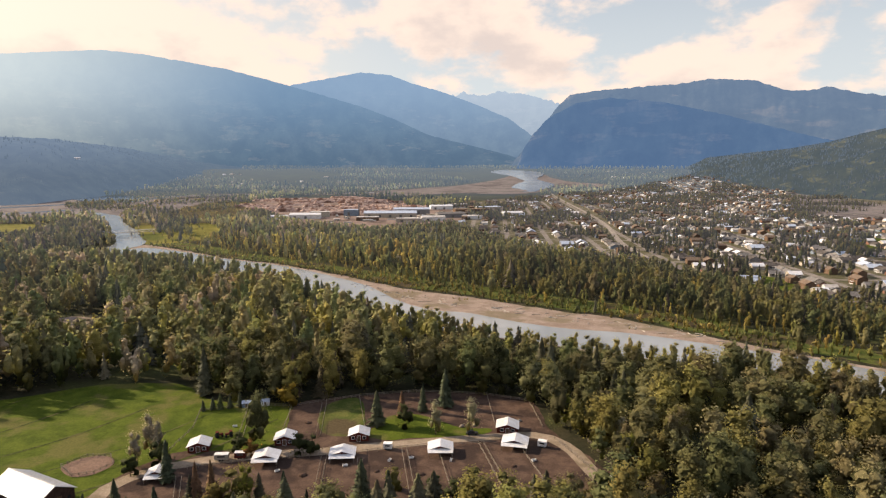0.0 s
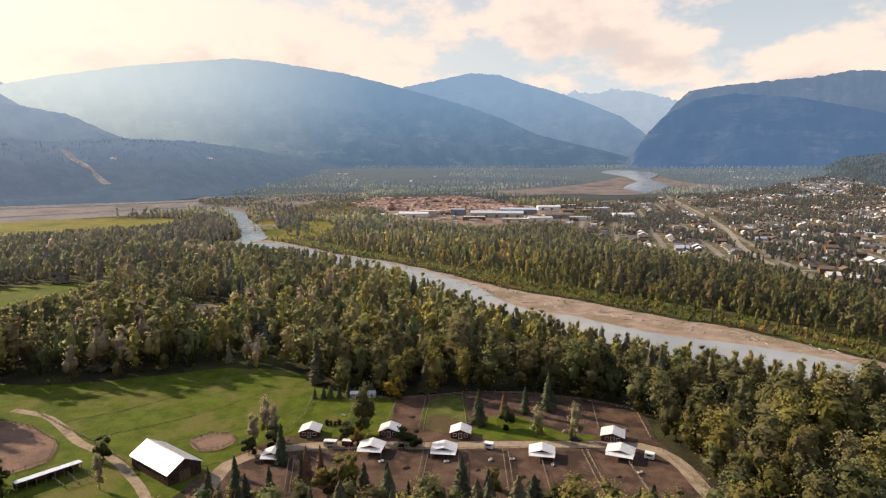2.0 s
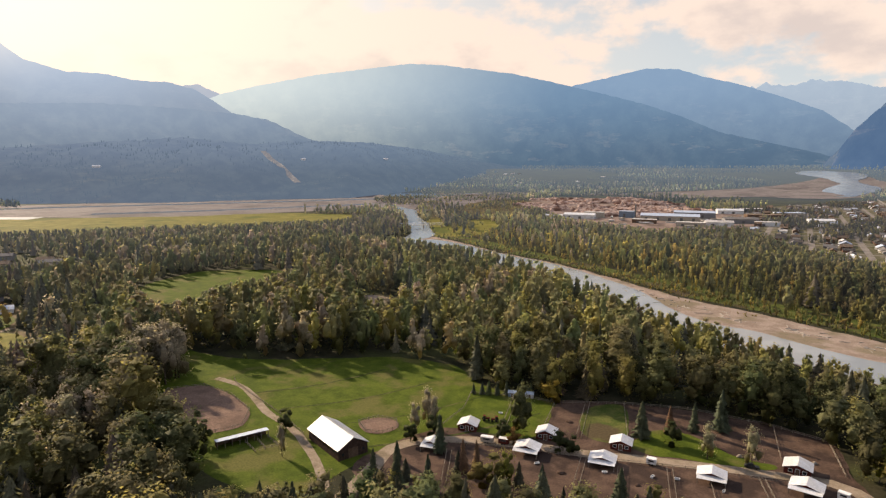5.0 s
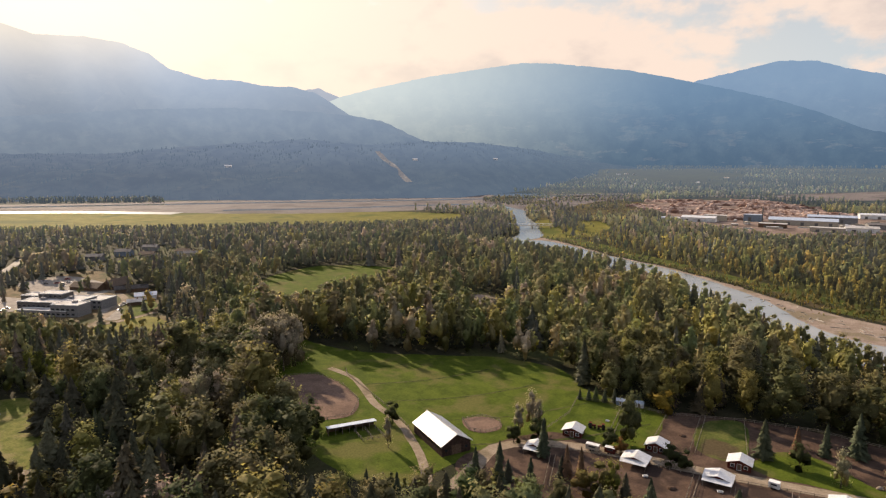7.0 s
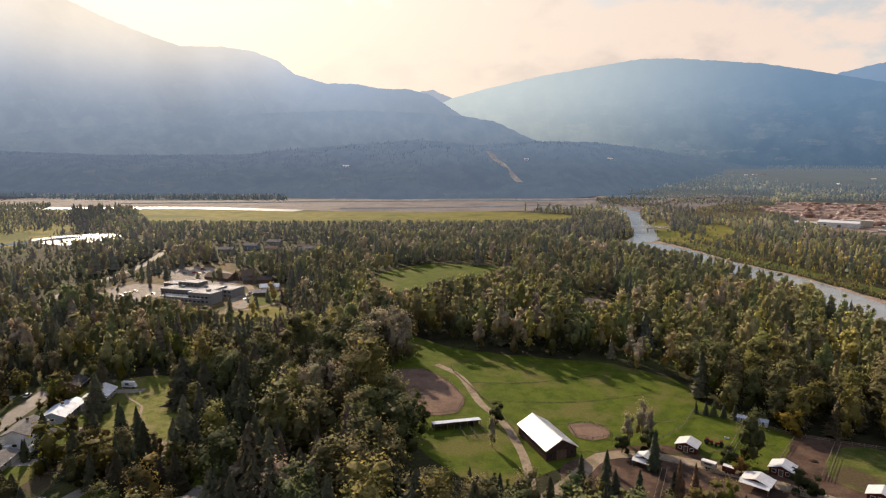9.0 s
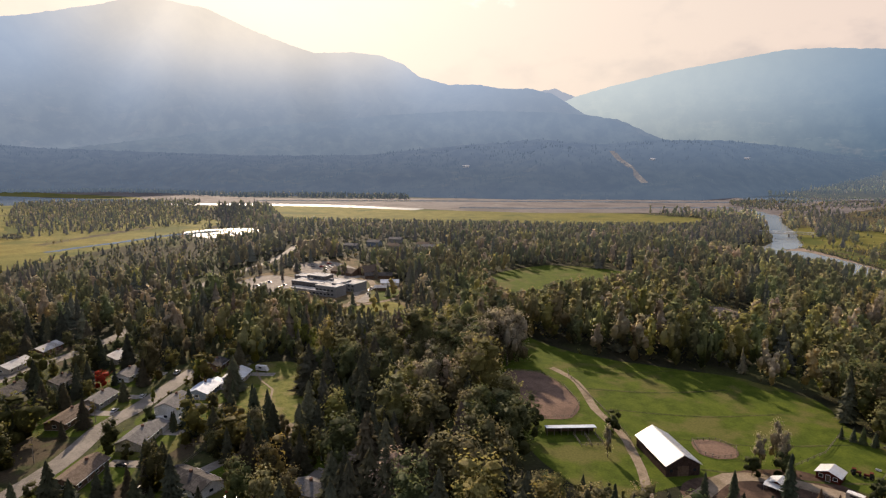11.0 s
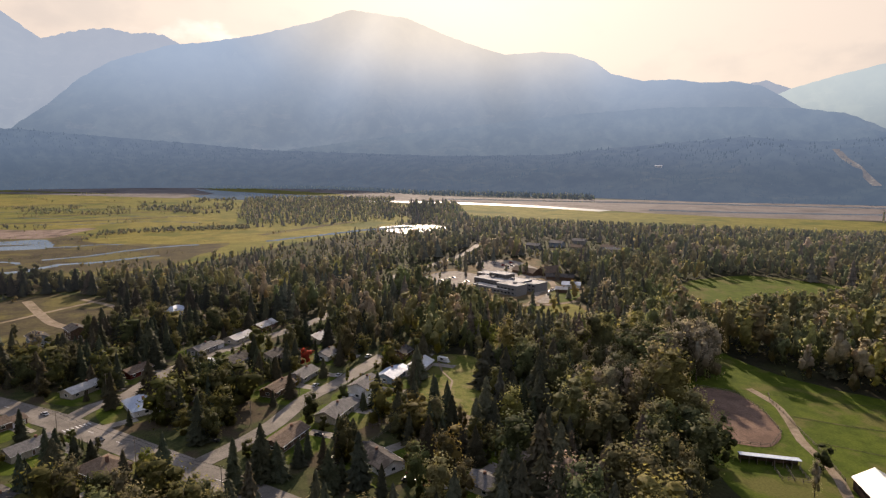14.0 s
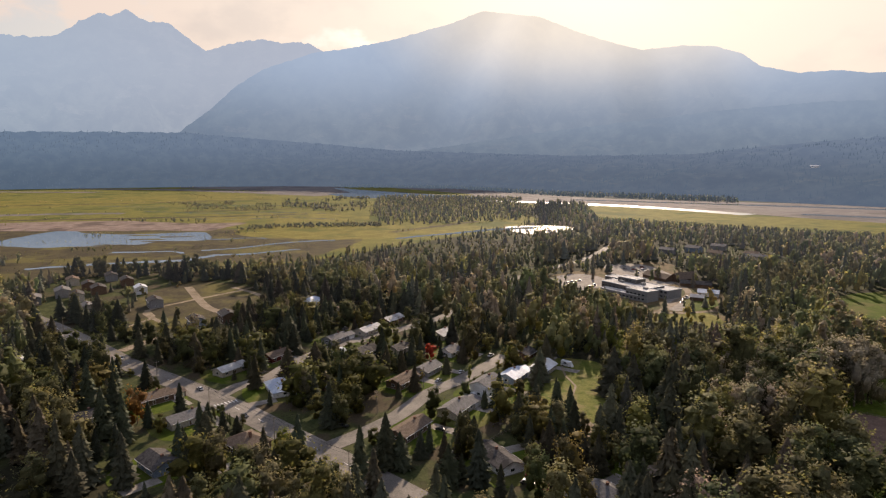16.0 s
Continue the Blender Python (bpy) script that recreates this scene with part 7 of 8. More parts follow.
# ---- bridge ----
def bridge(a, b):
    a, b = Vector(a), Vector(b)
    d = b - a
    L = d.length
    ob = thing("bridge", pose(a.x, a.y, 0.2, 0, 0, math.degrees(math.atan2(d.y, d.x))), "pale steel truss bridge over the river mouth", "bridge")
    part("deck", Geo().box(0, -2.4, 4.0, L, 2.4, 4.6), "concrete", ob)
    for s in (-1, 1):
        part("top_chord", Geo().box(0, s * 2.3 - 0.2, 7.6, L, s * 2.3 + 0.2, 8.0), "white", ob)
        k = int(L / 6)
        for i in range(k):
            x0, x1 = L * i / k, L * (i + 1) / k
            part("diagonal", Geo().bar((x0, s * 2.3, 4.6 if i % 2 else 7.7), (x1, s * 2.3, 7.7 if i % 2 else 4.6), 0.25, 0.25), "white", ob)
    for i in (0.02, 0.35, 0.65, 0.98):
        part("pier", Geo().box(L * i - 0.9, -2.6, -0.4, L * i + 0.9, 2.6, 4.0), "concrete", ob)


bridge((-545, 925), (-462, 975))


# ---- street details ----
def pole(x, y, rot, h=10.5):
    ob = thing("utility_pole", pose(x, y, 0.1, 0, 0, rot), "weathered wooden utility pole with crossarm", "utility pole", "street poles")
    part("shaft", Geo().tube([(0, 0, 0), (0, 0, h)], [0.17, 0.11], 8), "rail", ob)
    part("crossarm", Geo().box(-1.3, -0.06, h - 0.9, 1.3, 0.06, h - 0.75), "rail", ob)
    for px in (-1.15, 0, 1.15):
        part("insulator", Geo().tube([(px, 0, h - 0.75 if px else h), (px, 0, h - 0.5 if px else h + 0.2)], [0.06, 0.05], 6), "grey", ob)


for x, y in ((-236, -50), (-272, -86), (-312, -124), (-369, -178), (-412, -222), (-205, -18), (-262, -10), (-292, 12), (-318, -78), (-362, -48), (-396, 0)):
    pole(x, y, 135 if x > -330 else 120)
for k in range(7):
    ob = new("crosswalk_bar", Geo().box(-1.5, -0.28, 0, 1.5, 0.28, 0.03).mesh("crosswalk_bar", M["paint"]))
    ob.matrix_basis = pose(-275.5 - k * 0.95, -84.5 + k * 1.35, 0.24, 0, 0, 40)
    tagged(ob, "white painted bar of a pedestrian crossing", "crosswalk", "crossing bars", "structure")
MID = curve(MAIN_STREET, 9.0)
for i, (a, b) in enumerate(zip(MID, MID[1:])):
    if i % 2 == 0 and (a - Vector((-290, -92))).length > 18:
        d = b - a
        ob = new("lane_mark", Geo().box(0, -0.12, 0, 4.0, 0.12, 0.02).mesh("lane_mark", M["paint"]))
        ob.matrix_basis = pose(a.x, a.y, 0.2, 0, 0, math.degrees(math.atan2(d.y, d.x)))
        tagged(ob, "faded painted centre dash on the street", "road mark", "centre dashes", "structure")


# ---- single trees ----
def tree_template(kind, i, hue, label, category="tree"):
    v, f, o, w = LIB[(kind, 0)][i]
    ob = thing({1: "spruce_tree", 3: "bush"}.get(kind, "tree"), pose(0, 0, -80), label, category, "single trees")
    # crown colour includes the template's painted inner shade
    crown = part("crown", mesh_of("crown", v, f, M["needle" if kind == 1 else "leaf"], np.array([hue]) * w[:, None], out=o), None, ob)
    g = Geo().tube([(0, 0, -0.02), (0.004, 0, 0.3), (-0.004, 0.004, 0.6), (0, 0, 0.86)], [0.017, 0.013, 0.008, 0.003], 7)
    part("trunk", g, "bark", ob)
    if kind != 1:
        rng = random.Random(i + 10 * kind)
        for k in range(5):
            a, z = rng.uniform(0, 6.28), 0.18 + 0.11 * k
            part("limb", Geo().tube([(0, 0, z), (0.07 * math.cos(a), 0.07 * math.sin(a), z + 0.09), (0.13 * math.cos(a), 0.13 * math.sin(a), z + 0.2)], [0.007, 0.005, 0.002], 5), "bark", ob)
    return ob


def open_view(x, y, h, targets):
    """Lower or fell the garden trees that stand close in front of houses and streets."""
    r, az = np.hypot(x, y), np.arctan2(-x, y)
    for tx, ty, rad, up, reach in targets:
        R, a = math.hypot(tx, ty), math.atan2(-tx, ty)
        off = np.abs((az - a + math.pi) % (2 * math.pi) - math.pi) * R
        h = np.where((off < rad) & (r < R) & (r > R - reach), np.minimum(h, EYE * (1 - r / R) + up * r / R), h)
    return h


VIEWS = [(hx, hy, 5.5, 2.0, 50) for hx, hy, hr in HOUSES if hx < -180] + [(p.x, p.y, 4.5, 0.5, 26) for pts in ([MAIN_STREET[1:-1]] + [q for _, q, _ in STREETS[:3]]) for p in curve(pts, 9.0)] + [(-337, 18, 5.0, 2.0, 60)]

KEPT = {}


def plant(x, y, h, kind, hue_name="", wide=1.0, turn=0.0):
    hues = {"": {0: (0.155, 0.140, 0.066), 1: (0.052, 0.064, 0.039), 2: (0.22, 0.20, 0.055), 3: (0.14, 0.145, 0.048)}[kind], "dark": (0.07, 0.085, 0.035),
            "yellow": (0.38, 0.27, 0.05), "rust": (0.13, 0.075, 0.045), "pale": (0.44, 0.41, 0.26), "red": (0.50, 0.06, 0.035), "lime": (0.24, 0.25, 0.05), "orange": (0.30, 0.15, 0.05),
            "grey": (0.46, 0.395, 0.29)}
    hue = tuple(1.25 * c for c in hues[hue_name])
    if kind == 0 and hue_name in ("dark", "yellow", "orange"):
        kind, wide = 3, wide * 0.85        # round-headed trees
    i = int(abs(x * 7 + y * 3)) % 5
    words = {"": {0: "olive-green cottonwood tree", 1: "dark green pointed spruce", 2: "slim yellow-green young poplar", 3: "rounded green bush"}[kind], "dark": "dark green rounded tree",
             "yellow": "golden yellow autumn tree", "rust": "rust-brown dying spruce", "pale": "pale silvery-green poplar", "red": "bright red autumn maple", "lime": "lime-green birch",
             "orange": "orange-brown autumn tree", "grey": "grey-brown cottonwood losing its leaves"}[hue_name]
    if x < -180 and y < 100 and hue_name in ("", "dark"):
        h = float(open_view(np.array([x]), np.array([y]), np.array([float(h)]), [v for v in VIEWS if math.hypot(v[0] - x, v[1] - y) > 5])[0])
        if h < 5:
            return
    key = (kind, i, hue_name)
    m = pose(x, y, float(lift(x, y)) - 0.1, 0, 0, turn or (x * 37) % 360) @ Matrix.Diagonal((h * wide, h * wide, h, 1))
    if key not in KEPT:
        KEPT[key] = tree_template(kind, i, hue, words + " standing on the valley floor")
        KEPT[key].matrix_basis = m
        KEPT[key].scale = (1, 1, 1)
        KEPT[key].matrix_basis = m
    else:
        t = copy_thing(KEPT[key], Matrix())
        t.matrix_basis = m


for x, y, h, kind, hue, wide in (
        (-28, 247, 17, 1, "", 1.0), (-18, 256, 13, 1, "rust", 1.0), (-9, 262, 14, 1, "", 1.0), (1, 268, 19, 1, "", 0.9), (-16, 246, 11, 0, "dark", 1.1), (-3, 239, 15, 0, "pale", 0.9),
        (12, 240, 16, 0, "pale", 0.9), (-71, 268, 12, 0, "yellow", 1.2), (-108, 263, 6, 1, "", 1.2), (-104, 264, 7, 1, "", 1.2), (-101, 265, 8, 1, "dark", 1.3), (-97, 266, 7, 1, "", 1.3),
        (-93, 268, 8, 1, "", 1.2), (-86, 270, 9, 1, "dark", 1.3), (-82, 271, 8, 1, "", 1.2), (-106, 215, 17, 0, "grey", 0.8), (-110, 218, 19, 0, "grey", 0.8), (-113, 212, 14, 0, "grey", 0.9),
        (-104, 212, 11, 0, "dark", 1.1), (-111, 204, 9, 0, "dark", 1.1), (-78, 222, 9, 0, "dark", 1.4), (-73, 220, 7, 0, "orange", 1.4), (-55, 222, 9, 0, "dark", 1.4), (-50, 221, 8, 0, "dark", 1.4),
        (-96, 200, 17, 1, "", 0.9), (-108, 188, 9, 1, "", 1.1), (-162, 190, 11, 0, "dark", 1.1), (-149, 172, 14, 0, "grey", 0.7), (-185, 168, 10, 0, "dark", 1.2), (-82, 190, 14, 1, "rust", 0.9),
        (-78, 193, 13, 1, "rust", 0.9), (-64, 186, 15, 0, "lime", 0.9), (-50, 180, 16, 1, "", 1.0), (-27, 190, 15, 1, "", 1.1), (-18, 188, 12, 1, "", 1.1), (-3, 190, 9, 0, "dark", 1.2),
        (4, 186, 10, 0, "dark", 1.2), (10, 184, 8, 3, "", 1.0), (-88, 174, 14, 1, "", 1.0), (-108, 143, 13, 1, "", 1.0), (-117, 139, 15, 1, "", 1.0), (-124, 136, 13, 1, "", 1.0),
        (-106, 168, 15, 1, "", 1.0), (-98, 170, 14, 1, "", 1.0), (-130, 139, 12, 1, "", 1.0), (68, 224, 15, 0, "pale", 0.9), (72, 216, 14, 0, "", 1.0), (52, 246, 15, 0, "lime", 1.1), (58, 252, 18, 0, "", 1.0), (64, 244, 16, 0, "", 1.0), (66, 206, 17, 0, "lime", 0.9),
        (-262, 182, 28, 0, "grey", 1.1), (-269, 196, 27, 0, "grey", 1.1), (-256, 170, 26, 0, "pale", 1.0), (-272, 176, 29, 0, "grey", 1.0), (-250, 158, 25, 0, "grey", 1.1),
        (-240, 150, 23, 0, "grey", 1.1), (-231, 143, 22, 0, "pale", 1.1), (-278, 210, 27, 0, "", 1.1), (-286, 192, 28, 0, "grey", 1.0), (-222, 152, 20, 0, "grey", 1.2), (-213, 158, 17, 0, "grey", 1.2),
        (-292, 222, 26, 0, "", 1.1), (-305, 240, 25, 0, "", 1.1), (-318, 258, 24, 0, "", 1.1), (-300, 212, 27, 0, "pale", 1.0), (-280, 160, 24, 0, "lime", 1.0), (-295, 172, 23, 0, "lime", 1.0),
        (-204, 148, 15, 0, "grey", 1.3), (-258, 190, 29, 0, "grey", 1.1), (-264, 204, 30, 0, "", 1.1), (-270, 214, 28, 0, "grey", 1.1), (-253, 180, 26, 0, "", 1.1), (-276, 228, 27, 0, "", 1.1), (-262, 140, 22, 1, "", 1.0), (-250, 134, 23, 1, "", 1.0), (-240, 126, 21, 1, "", 1.1), (-228, 120, 20, 1, "", 1.1), (-272, 128, 22, 1, "", 1.0),
        (-337, 18, 10, 3, "red", 0.95), (-318, 60, 15, 0, "lime", 1.0), (-300, 36, 9, 0, "lime", 0.8), (-283, 68, 13, 1, "", 1.0), (-235, 70, 20, 1, "", 1.0), (-240, 66, 22, 1, "", 1.0),
        (-243, 72, 19, 1, "", 1.0), (-247, 67, 21, 1, "", 1.0), (-213, 82, 8, 0, "lime", 1.3), (-216, 62, 15, 1, "", 1.0), (-228, 60, 16, 1, "", 1.0), (-205, -14, 21, 1, "", 1.0),
        (-209, -36, 24, 1, "", 0.9), (-222, -82, 19, 1, "", 1.0), (-228, -76, 22, 1, "", 1.0), (-246, -84, 16, 1, "", 0.9), (-251, -66, 15, 0, "", 0.9), (-222, -44, 13, 0, "lime", 1.2),
        (-214, -60, 20, 1, "", 1.1), (-208, -68, 18, 1, "", 1.0), (-330, -8, 16, 1, "", 1.1), (-320, -2, 15, 1, "", 1.1), (-372, -8, 18, 1, "", 1.1), (-309, -30, 17, 1, "", 1.0),
        (-300, -28, 20, 1, "", 1.0), (-318, -40, 19, 1, "", 1.1), (-330, -38, 18, 1, "", 1.1), (-290, -18, 17, 1, "", 1.0), (-280, -28, 18, 1, "", 1.0), (-268, -30, 14, 0, "", 1.0),
        (-344, -95, 20, 1, "", 1.1), (-352, -88, 22, 1, "", 1.1), (-360, -96, 18, 1, "", 1.1), (-342, -110, 17, 1, "", 1.1), (-366, -106, 16, 0, "dark", 1.0), (-300, -140, 18, 1, "", 1.0),
        (-275, -140, 24, 1, "", 1.0), (-245, -120, 23, 1, "", 1.0), (-240, -110, 22, 1, "", 1.0), (-232, -122, 24, 1, "", 1.0), (-258, -112, 18, 0, "orange", 0.8), (-384, -60, 19, 1, "", 1.0),
        (-395, -70, 20, 1, "", 1.1), (-406, -55, 18, 1, "", 1.1), (-420, -70, 20, 1, "", 1.0), (-430, -52, 19, 1, "", 1.0), (-420, -160, 13, 1, "", 1.1), (-440, -158, 10, 0, "", 1.1)):
    plant(x, y, h, kind, hue, wide)

# groups of one kind: birches beside the grass strip, grey cottonwoods by the ring, spruces round the estate
rng = random.Random(31)
for cx, cy, spread, count, hlo, hhi, kind, hue in ((-288, 118, 16, 9, 13, 18, 0, "lime"), (-330, 135, 20, 7, 14, 19, 0, "lime"), (-262, 160, 15, 7, 20, 25, 0, "grey"), (-240, 140, 12, 6, 17, 22, 0, "grey"),
                                                   (-300, 150, 18, 8, 15, 21, 0, ""), (-270, 112, 14, 8, 15, 21, 1, ""), (-225, 108, 14, 8, 15, 20, 1, ""), (-370, 120, 30, 12, 14, 20, 1, ""),
                                                   (-400, 160, 25, 9, 12, 18, 1, ""), (-420, 60, 24, 10, 13, 19, 1, ""), (-344, 172, 20, 6, 15, 19, 0, "pale"), (-257, 186, 8, 7, 27, 31, 0, "grey"), (-260, 212, 9, 7, 27, 32, 0, "grey"),
                                                   (-252, 168, 8, 5, 25, 29, 0, ""), (-272, 200, 10, 6, 27, 31, 0, "")):
    for _ in range(count):
        a, d = rng.uniform(0, 6.28), spread * math.sqrt(rng.random())
        plant(cx + d * math.cos(a), cy + d * math.sin(a), rng.uniform(hlo, hhi), kind, hue, rng.uniform(0.9, 1.15))


def snag(x, y, h, lean):
    g = Geo().tube([(0, 0, -0.2), (lean * 0.4, 0.1, h * 0.5), (lean, 0.3, h)], [0.3, 0.22, 0.08], 7)
    ob = thing("dead_trunk", pose(x, y, 0), "bleached dead tree trunk without branches", "dead tree", "dead trunks")
    part("trunk", g, "dead", ob)
    part("broken_limb", Geo().tube([(lean * 0.5, 0.1, h * 0.6), (lean * 0.5 + 0.9, 0.4, h * 0.78)], [0.1, 0.03], 5), "dead", ob)


for x, y, h, lean in ((103, 215, 9, 0.3), (105, 216, 8, -0.4), (107, 215, 7, 0.8), (101, 217, 6, 0.2), (133, 243, 13, 3.0), (120, 232, 12, -0.6)):
    snag(x, y, h, lean)

PLOT = [(-425, -150, 32), (-462, -130, 38), (-505, -150, 42), (-545, -175, 40), (-450, -180, 26)]
WEST_END = [(-540, -270, 75), (-500, -240, 50)]

scatter("estate_trees", HOMES, 7.5, 0.62, 9, 22, (1, 1, 1, 1, 0, 0, 3), 0, "spruces and garden trees between the houses", avoid=HOUSES + PLOT + WEST_END, shade=0.62, views=VIEWS, tone=(0.98, 1.02, 0.90))
scatter("west_end_trees", [(-640, -330), (-640, -200), (-470, -190), (-440, -260), (-500, -330)], 13.0, 0.4, 4, 10, (1, 1, 0, 3), 1, "young trees among the houses by the marsh", avoid=HOUSES, shade=0.8)
for az, v, L in ((54.6, 0.50, 26), (38.0, 0.62, 20), (30.5, 0.5, 20)):
    p = on_hill(hill_west, az, v)
    lodge = house(p.x, p.y, az, L, 14, "white", "tin", "white lodge on the wooded hillside across the flats", 2, group="hillside houses", lawn=False, detail=False)
    lodge.matrix_basis = pose(p.x, p.y, p.z + 3, 0, 0, az)

for k, (x, y) in enumerate(((-1036, 2917), (-1009, 2948), (-971, 2944), (-1560, 2900), (-865, 2659), (1028, 3009), (1082, 3024), (744, 3200), (851, 3135), (908, 3039), (963, 2955), (1105, 2913),
                            (841, 2863), (806, 2906), (690, 2980), (620, 3100), (730, 3060), (-900, 2700), (-640, 2780), (-560, 2950))):
    house(x, y, 20 + 37 * k, 16 + k % 3 * 5, 11, "white", ("tin", "flat_roof", "shingle_grey")[k % 3], "small pale house far up the valley among woods", 1, group="houses far up the valley", lawn=False, detail=False)

scatter("hospital_trees", HOSPITAL, 13.0, 0.4, 6, 16, (1, 1, 0, 0, 3), 1, "trees on the hospital lawns", avoid=[(-500, 203, 46), (-490, 250, 26), (-540, 165, 20), (-620, 250, 34)])
scatter("marsh_wood", [(-2036, -63), (-2078, 54), (-1949, 400), (-1700, 330), (-1253, 293), (-1162, 178), (-1132, 110), (-1131, -22), (-1293, -58)], 11.0, 0.8, 8, 17, (0, 0, 0, 1), 3,
        "belt of low trees across the wetland", shade=0.95)
scatter("marsh_copse", [(-1611, -312), (-2005, -338), (-2067, -195), (-2042, -89), (-1518, -74), (-1429, -137), (-1417, -218)], 12.0, 0.5, 5, 13, (0, 0, 3, 1), 2, "open copse of small trees on the wetland",
        clump=70.0, lack=0.2, shade=0.9)
scatter("ditch_willows", [(-1035, -270), (-1114, -244), (-1145, -130), (-1143, -32), (-1090, -28), (-1085, -119), (-1078, -206)], 6.5, 0.8, 4, 9, (3, 3, 0), 2, "row of willow bushes along a wetland ditch", shade=0.7)
scatter("meadow_shrubs", [(-1488, -523), (-1811, -628), (-1853, -503), (-1743, -337), (-1498, -290), (-1459, -398)], 11.0, 0.6, 3, 9, (3, 3, 0), 3, "clumps of dark shrubs on the far meadow", clump=60.0, lack=0.5, shade=0.75)
scatter("dike_trees", [(-1215, -560), (-1195, -370), (-1225, -365), (-1250, -560)], 9.0, 0.5, 4, 11, (3, 0, 0), 2, "low trees along the dike", shade=0.7)
scatter("channel_sedge", [(-790, -130), (-900, -80), (-915, -200), (-830, -300), (-720, -330), (-680, -250), (-740, -160)], 6.0, 0.4, 0.8, 2.2, (3,), 3, "dark sedge tussocks between the channels", clump=30.0, shade=0.5)
scatter("bank_willows", [(p[0], p[1]) for p in FAR_BANK[2:]] + [(-410, 850), (-250, 735), (-90, 625), (65, 512), (165, 432), (240, 352)], 5.0, 0.62, 2, 6, (3, 3, 2), 1, "low yellow-green willows along the gravel bank")
scatter("pond_trees", [(-640, -430), (-720, -420), (-760, -470), (-700, -560), (-600, -520)], 12.0, 0.7, 9, 16, (0, 0, 1), 1, "trees beside the marsh pond")
scatter("mill_edge_trees", [(-120, 1740), (30, 1500), (60, 1250), (130, 1250), (130, 1640), (0, 1760)], 20.0, 0.4, 9, 17, (0, 1), 2, "trees behind the sawmill", avoid=[(60, 1420, 45), (110, 1500, 40), (40, 1600, 40), (15, 1290, 40), (60, 1250, 30)])
scatter("paddock_spruces", [(-118, 174), (-60, 178), (30, 184), (60, 192), (62, 206), (30, 199), (-60, 193), (-112, 188)], 7.0, 0.42, 6, 13, (1, 1, 1, 1, 0, 3), 0, "dark young spruces along the near paddock edge", shade=0.75, avoid=HOUSES)


# ---- small things ----
def wires(spots, h=9.7):
    """Sagging cables from pole to pole."""
    ob = thing("power_line", Matrix(), "thin black cables between the street poles", "cable")
    for (x0, y0), (x1, y1) in zip(spots, spots[1:]):
        d = Vector((x1 - x0, y1 - y0)).normalized()
        for s in (-1.1, 0.0, 1.1):
            pts = []
            for i in range(9):
                t = i / 8
                pts.append((x0 + (x1 - x0) * t - d.y * s, y0 + (y1 - y0) * t + d.x * s, h + (0.55 if s == 0 else 0) - 4 * 1.1 * t * (1 - t)))
            part("cable", Geo().tube(pts, [0.025] * 9, 4), "rubber", ob)


wires([(-205, -18), (-236, -50), (-272, -86), (-312, -124), (-369, -178), (-412, -222)])
wires([(-236, -50), (-262, -10), (-292, 12)])


def heap(x, y, r, h, mat, name, label, category):
    rng = np.random.default_rng(int(abs(x * 13 + y)))
    v, f = blob(rng, 9, 6)
    v = v * np.array([r, r * 0.8, h])
    v[:, 2] = np.maximum(v[:, 2], -0.05)
    ob = new(name, mesh_of(name, v, f, M[mat], smooth=True))
    ob.matrix_basis = pose(x, y, 0.12, 0, 0, x * 50)
    tagged(ob, label, category, "heaps in the paddocks")


for x, y, r, h in ((-50, 205, 1.6, 0.8), (-24, 208, 1.2, 0.5), (-8, 206, 1.8, 0.6), (10, 210, 1.2, 0.5), (26, 212, 1.3, 0.5), (-58, 250, 1.7, 0.7), (10, 262, 1.5, 0.7), (-80, 200, 1.6, 0.6)):
    heap(x, y, r, h, "dirt", "manure_mound", "low brown heap of straw and dung in a paddock", "heap")
for x, y, r, h in ((8, 246, 1.4, 1.0), (13, 247, 1.2, 0.9), (33, 252, 1.2, 0.8)):
    heap(x, y, r, h, "rail", "wood_pile", "untidy pile of old boards by the lane", "pile")


def trough(x, y, rot):
    ob = thing("water_trough", pose(x, y, 0.12, 0, 0, rot), "pale water trough in a paddock", "trough", "water troughs")
    g = Geo().box(-0.9, -0.4, 0.1, 0.9, 0.4, 0.2).box(-0.9, -0.4, 0.2, -0.8, 0.4, 0.65).box(0.8, -0.4, 0.2, 0.9, 0.4, 0.65)
    part("basin", g.box(-0.8, -0.4, 0.2, 0.8, -0.32, 0.65).box(-0.8, 0.32, 0.2, 0.8, 0.4, 0.65), "white", ob)
    part("water", Geo().box(-0.8, -0.32, 0.2, 0.8, 0.32, 0.55), "lake", ob)


for x, y, rot in ((-36, 212, 20), (-20, 216, 70), (-12, 218, 10), (3, 216, 80), (34, 216, 30), (-60, 208, 40), (-88, 246, 10)):
    trough(x, y, rot)


def tractor(x, y, rot):
    ob = thing("tractor", pose(x, y, 0.1, 0, 0, rot), "old red tractor with black tyres on the pasture", "tractor")
    part("bonnet", Geo().box(0.2, -0.45, 0.8, 1.9, 0.45, 1.5), "red", ob)
    part("cab", Geo().box(-0.9, -0.65, 1.0, 0.2, 0.65, 2.3), "glass", ob)
    part("cab_roof", Geo().box(-1.0, -0.75, 2.3, 0.3, 0.75, 2.4), "red", ob)
    for px, r in ((-0.5, 0.75), (1.5, 0.45)):
        for py in (-0.8, 0.8):
            part("wheel", Geo().tube([(px, py - 0.2, r), (px, py + 0.2, r)], [r, r], 12), "rubber", ob)


tractor(-91.5, 236, 30), tractor(-87, 237, 200)


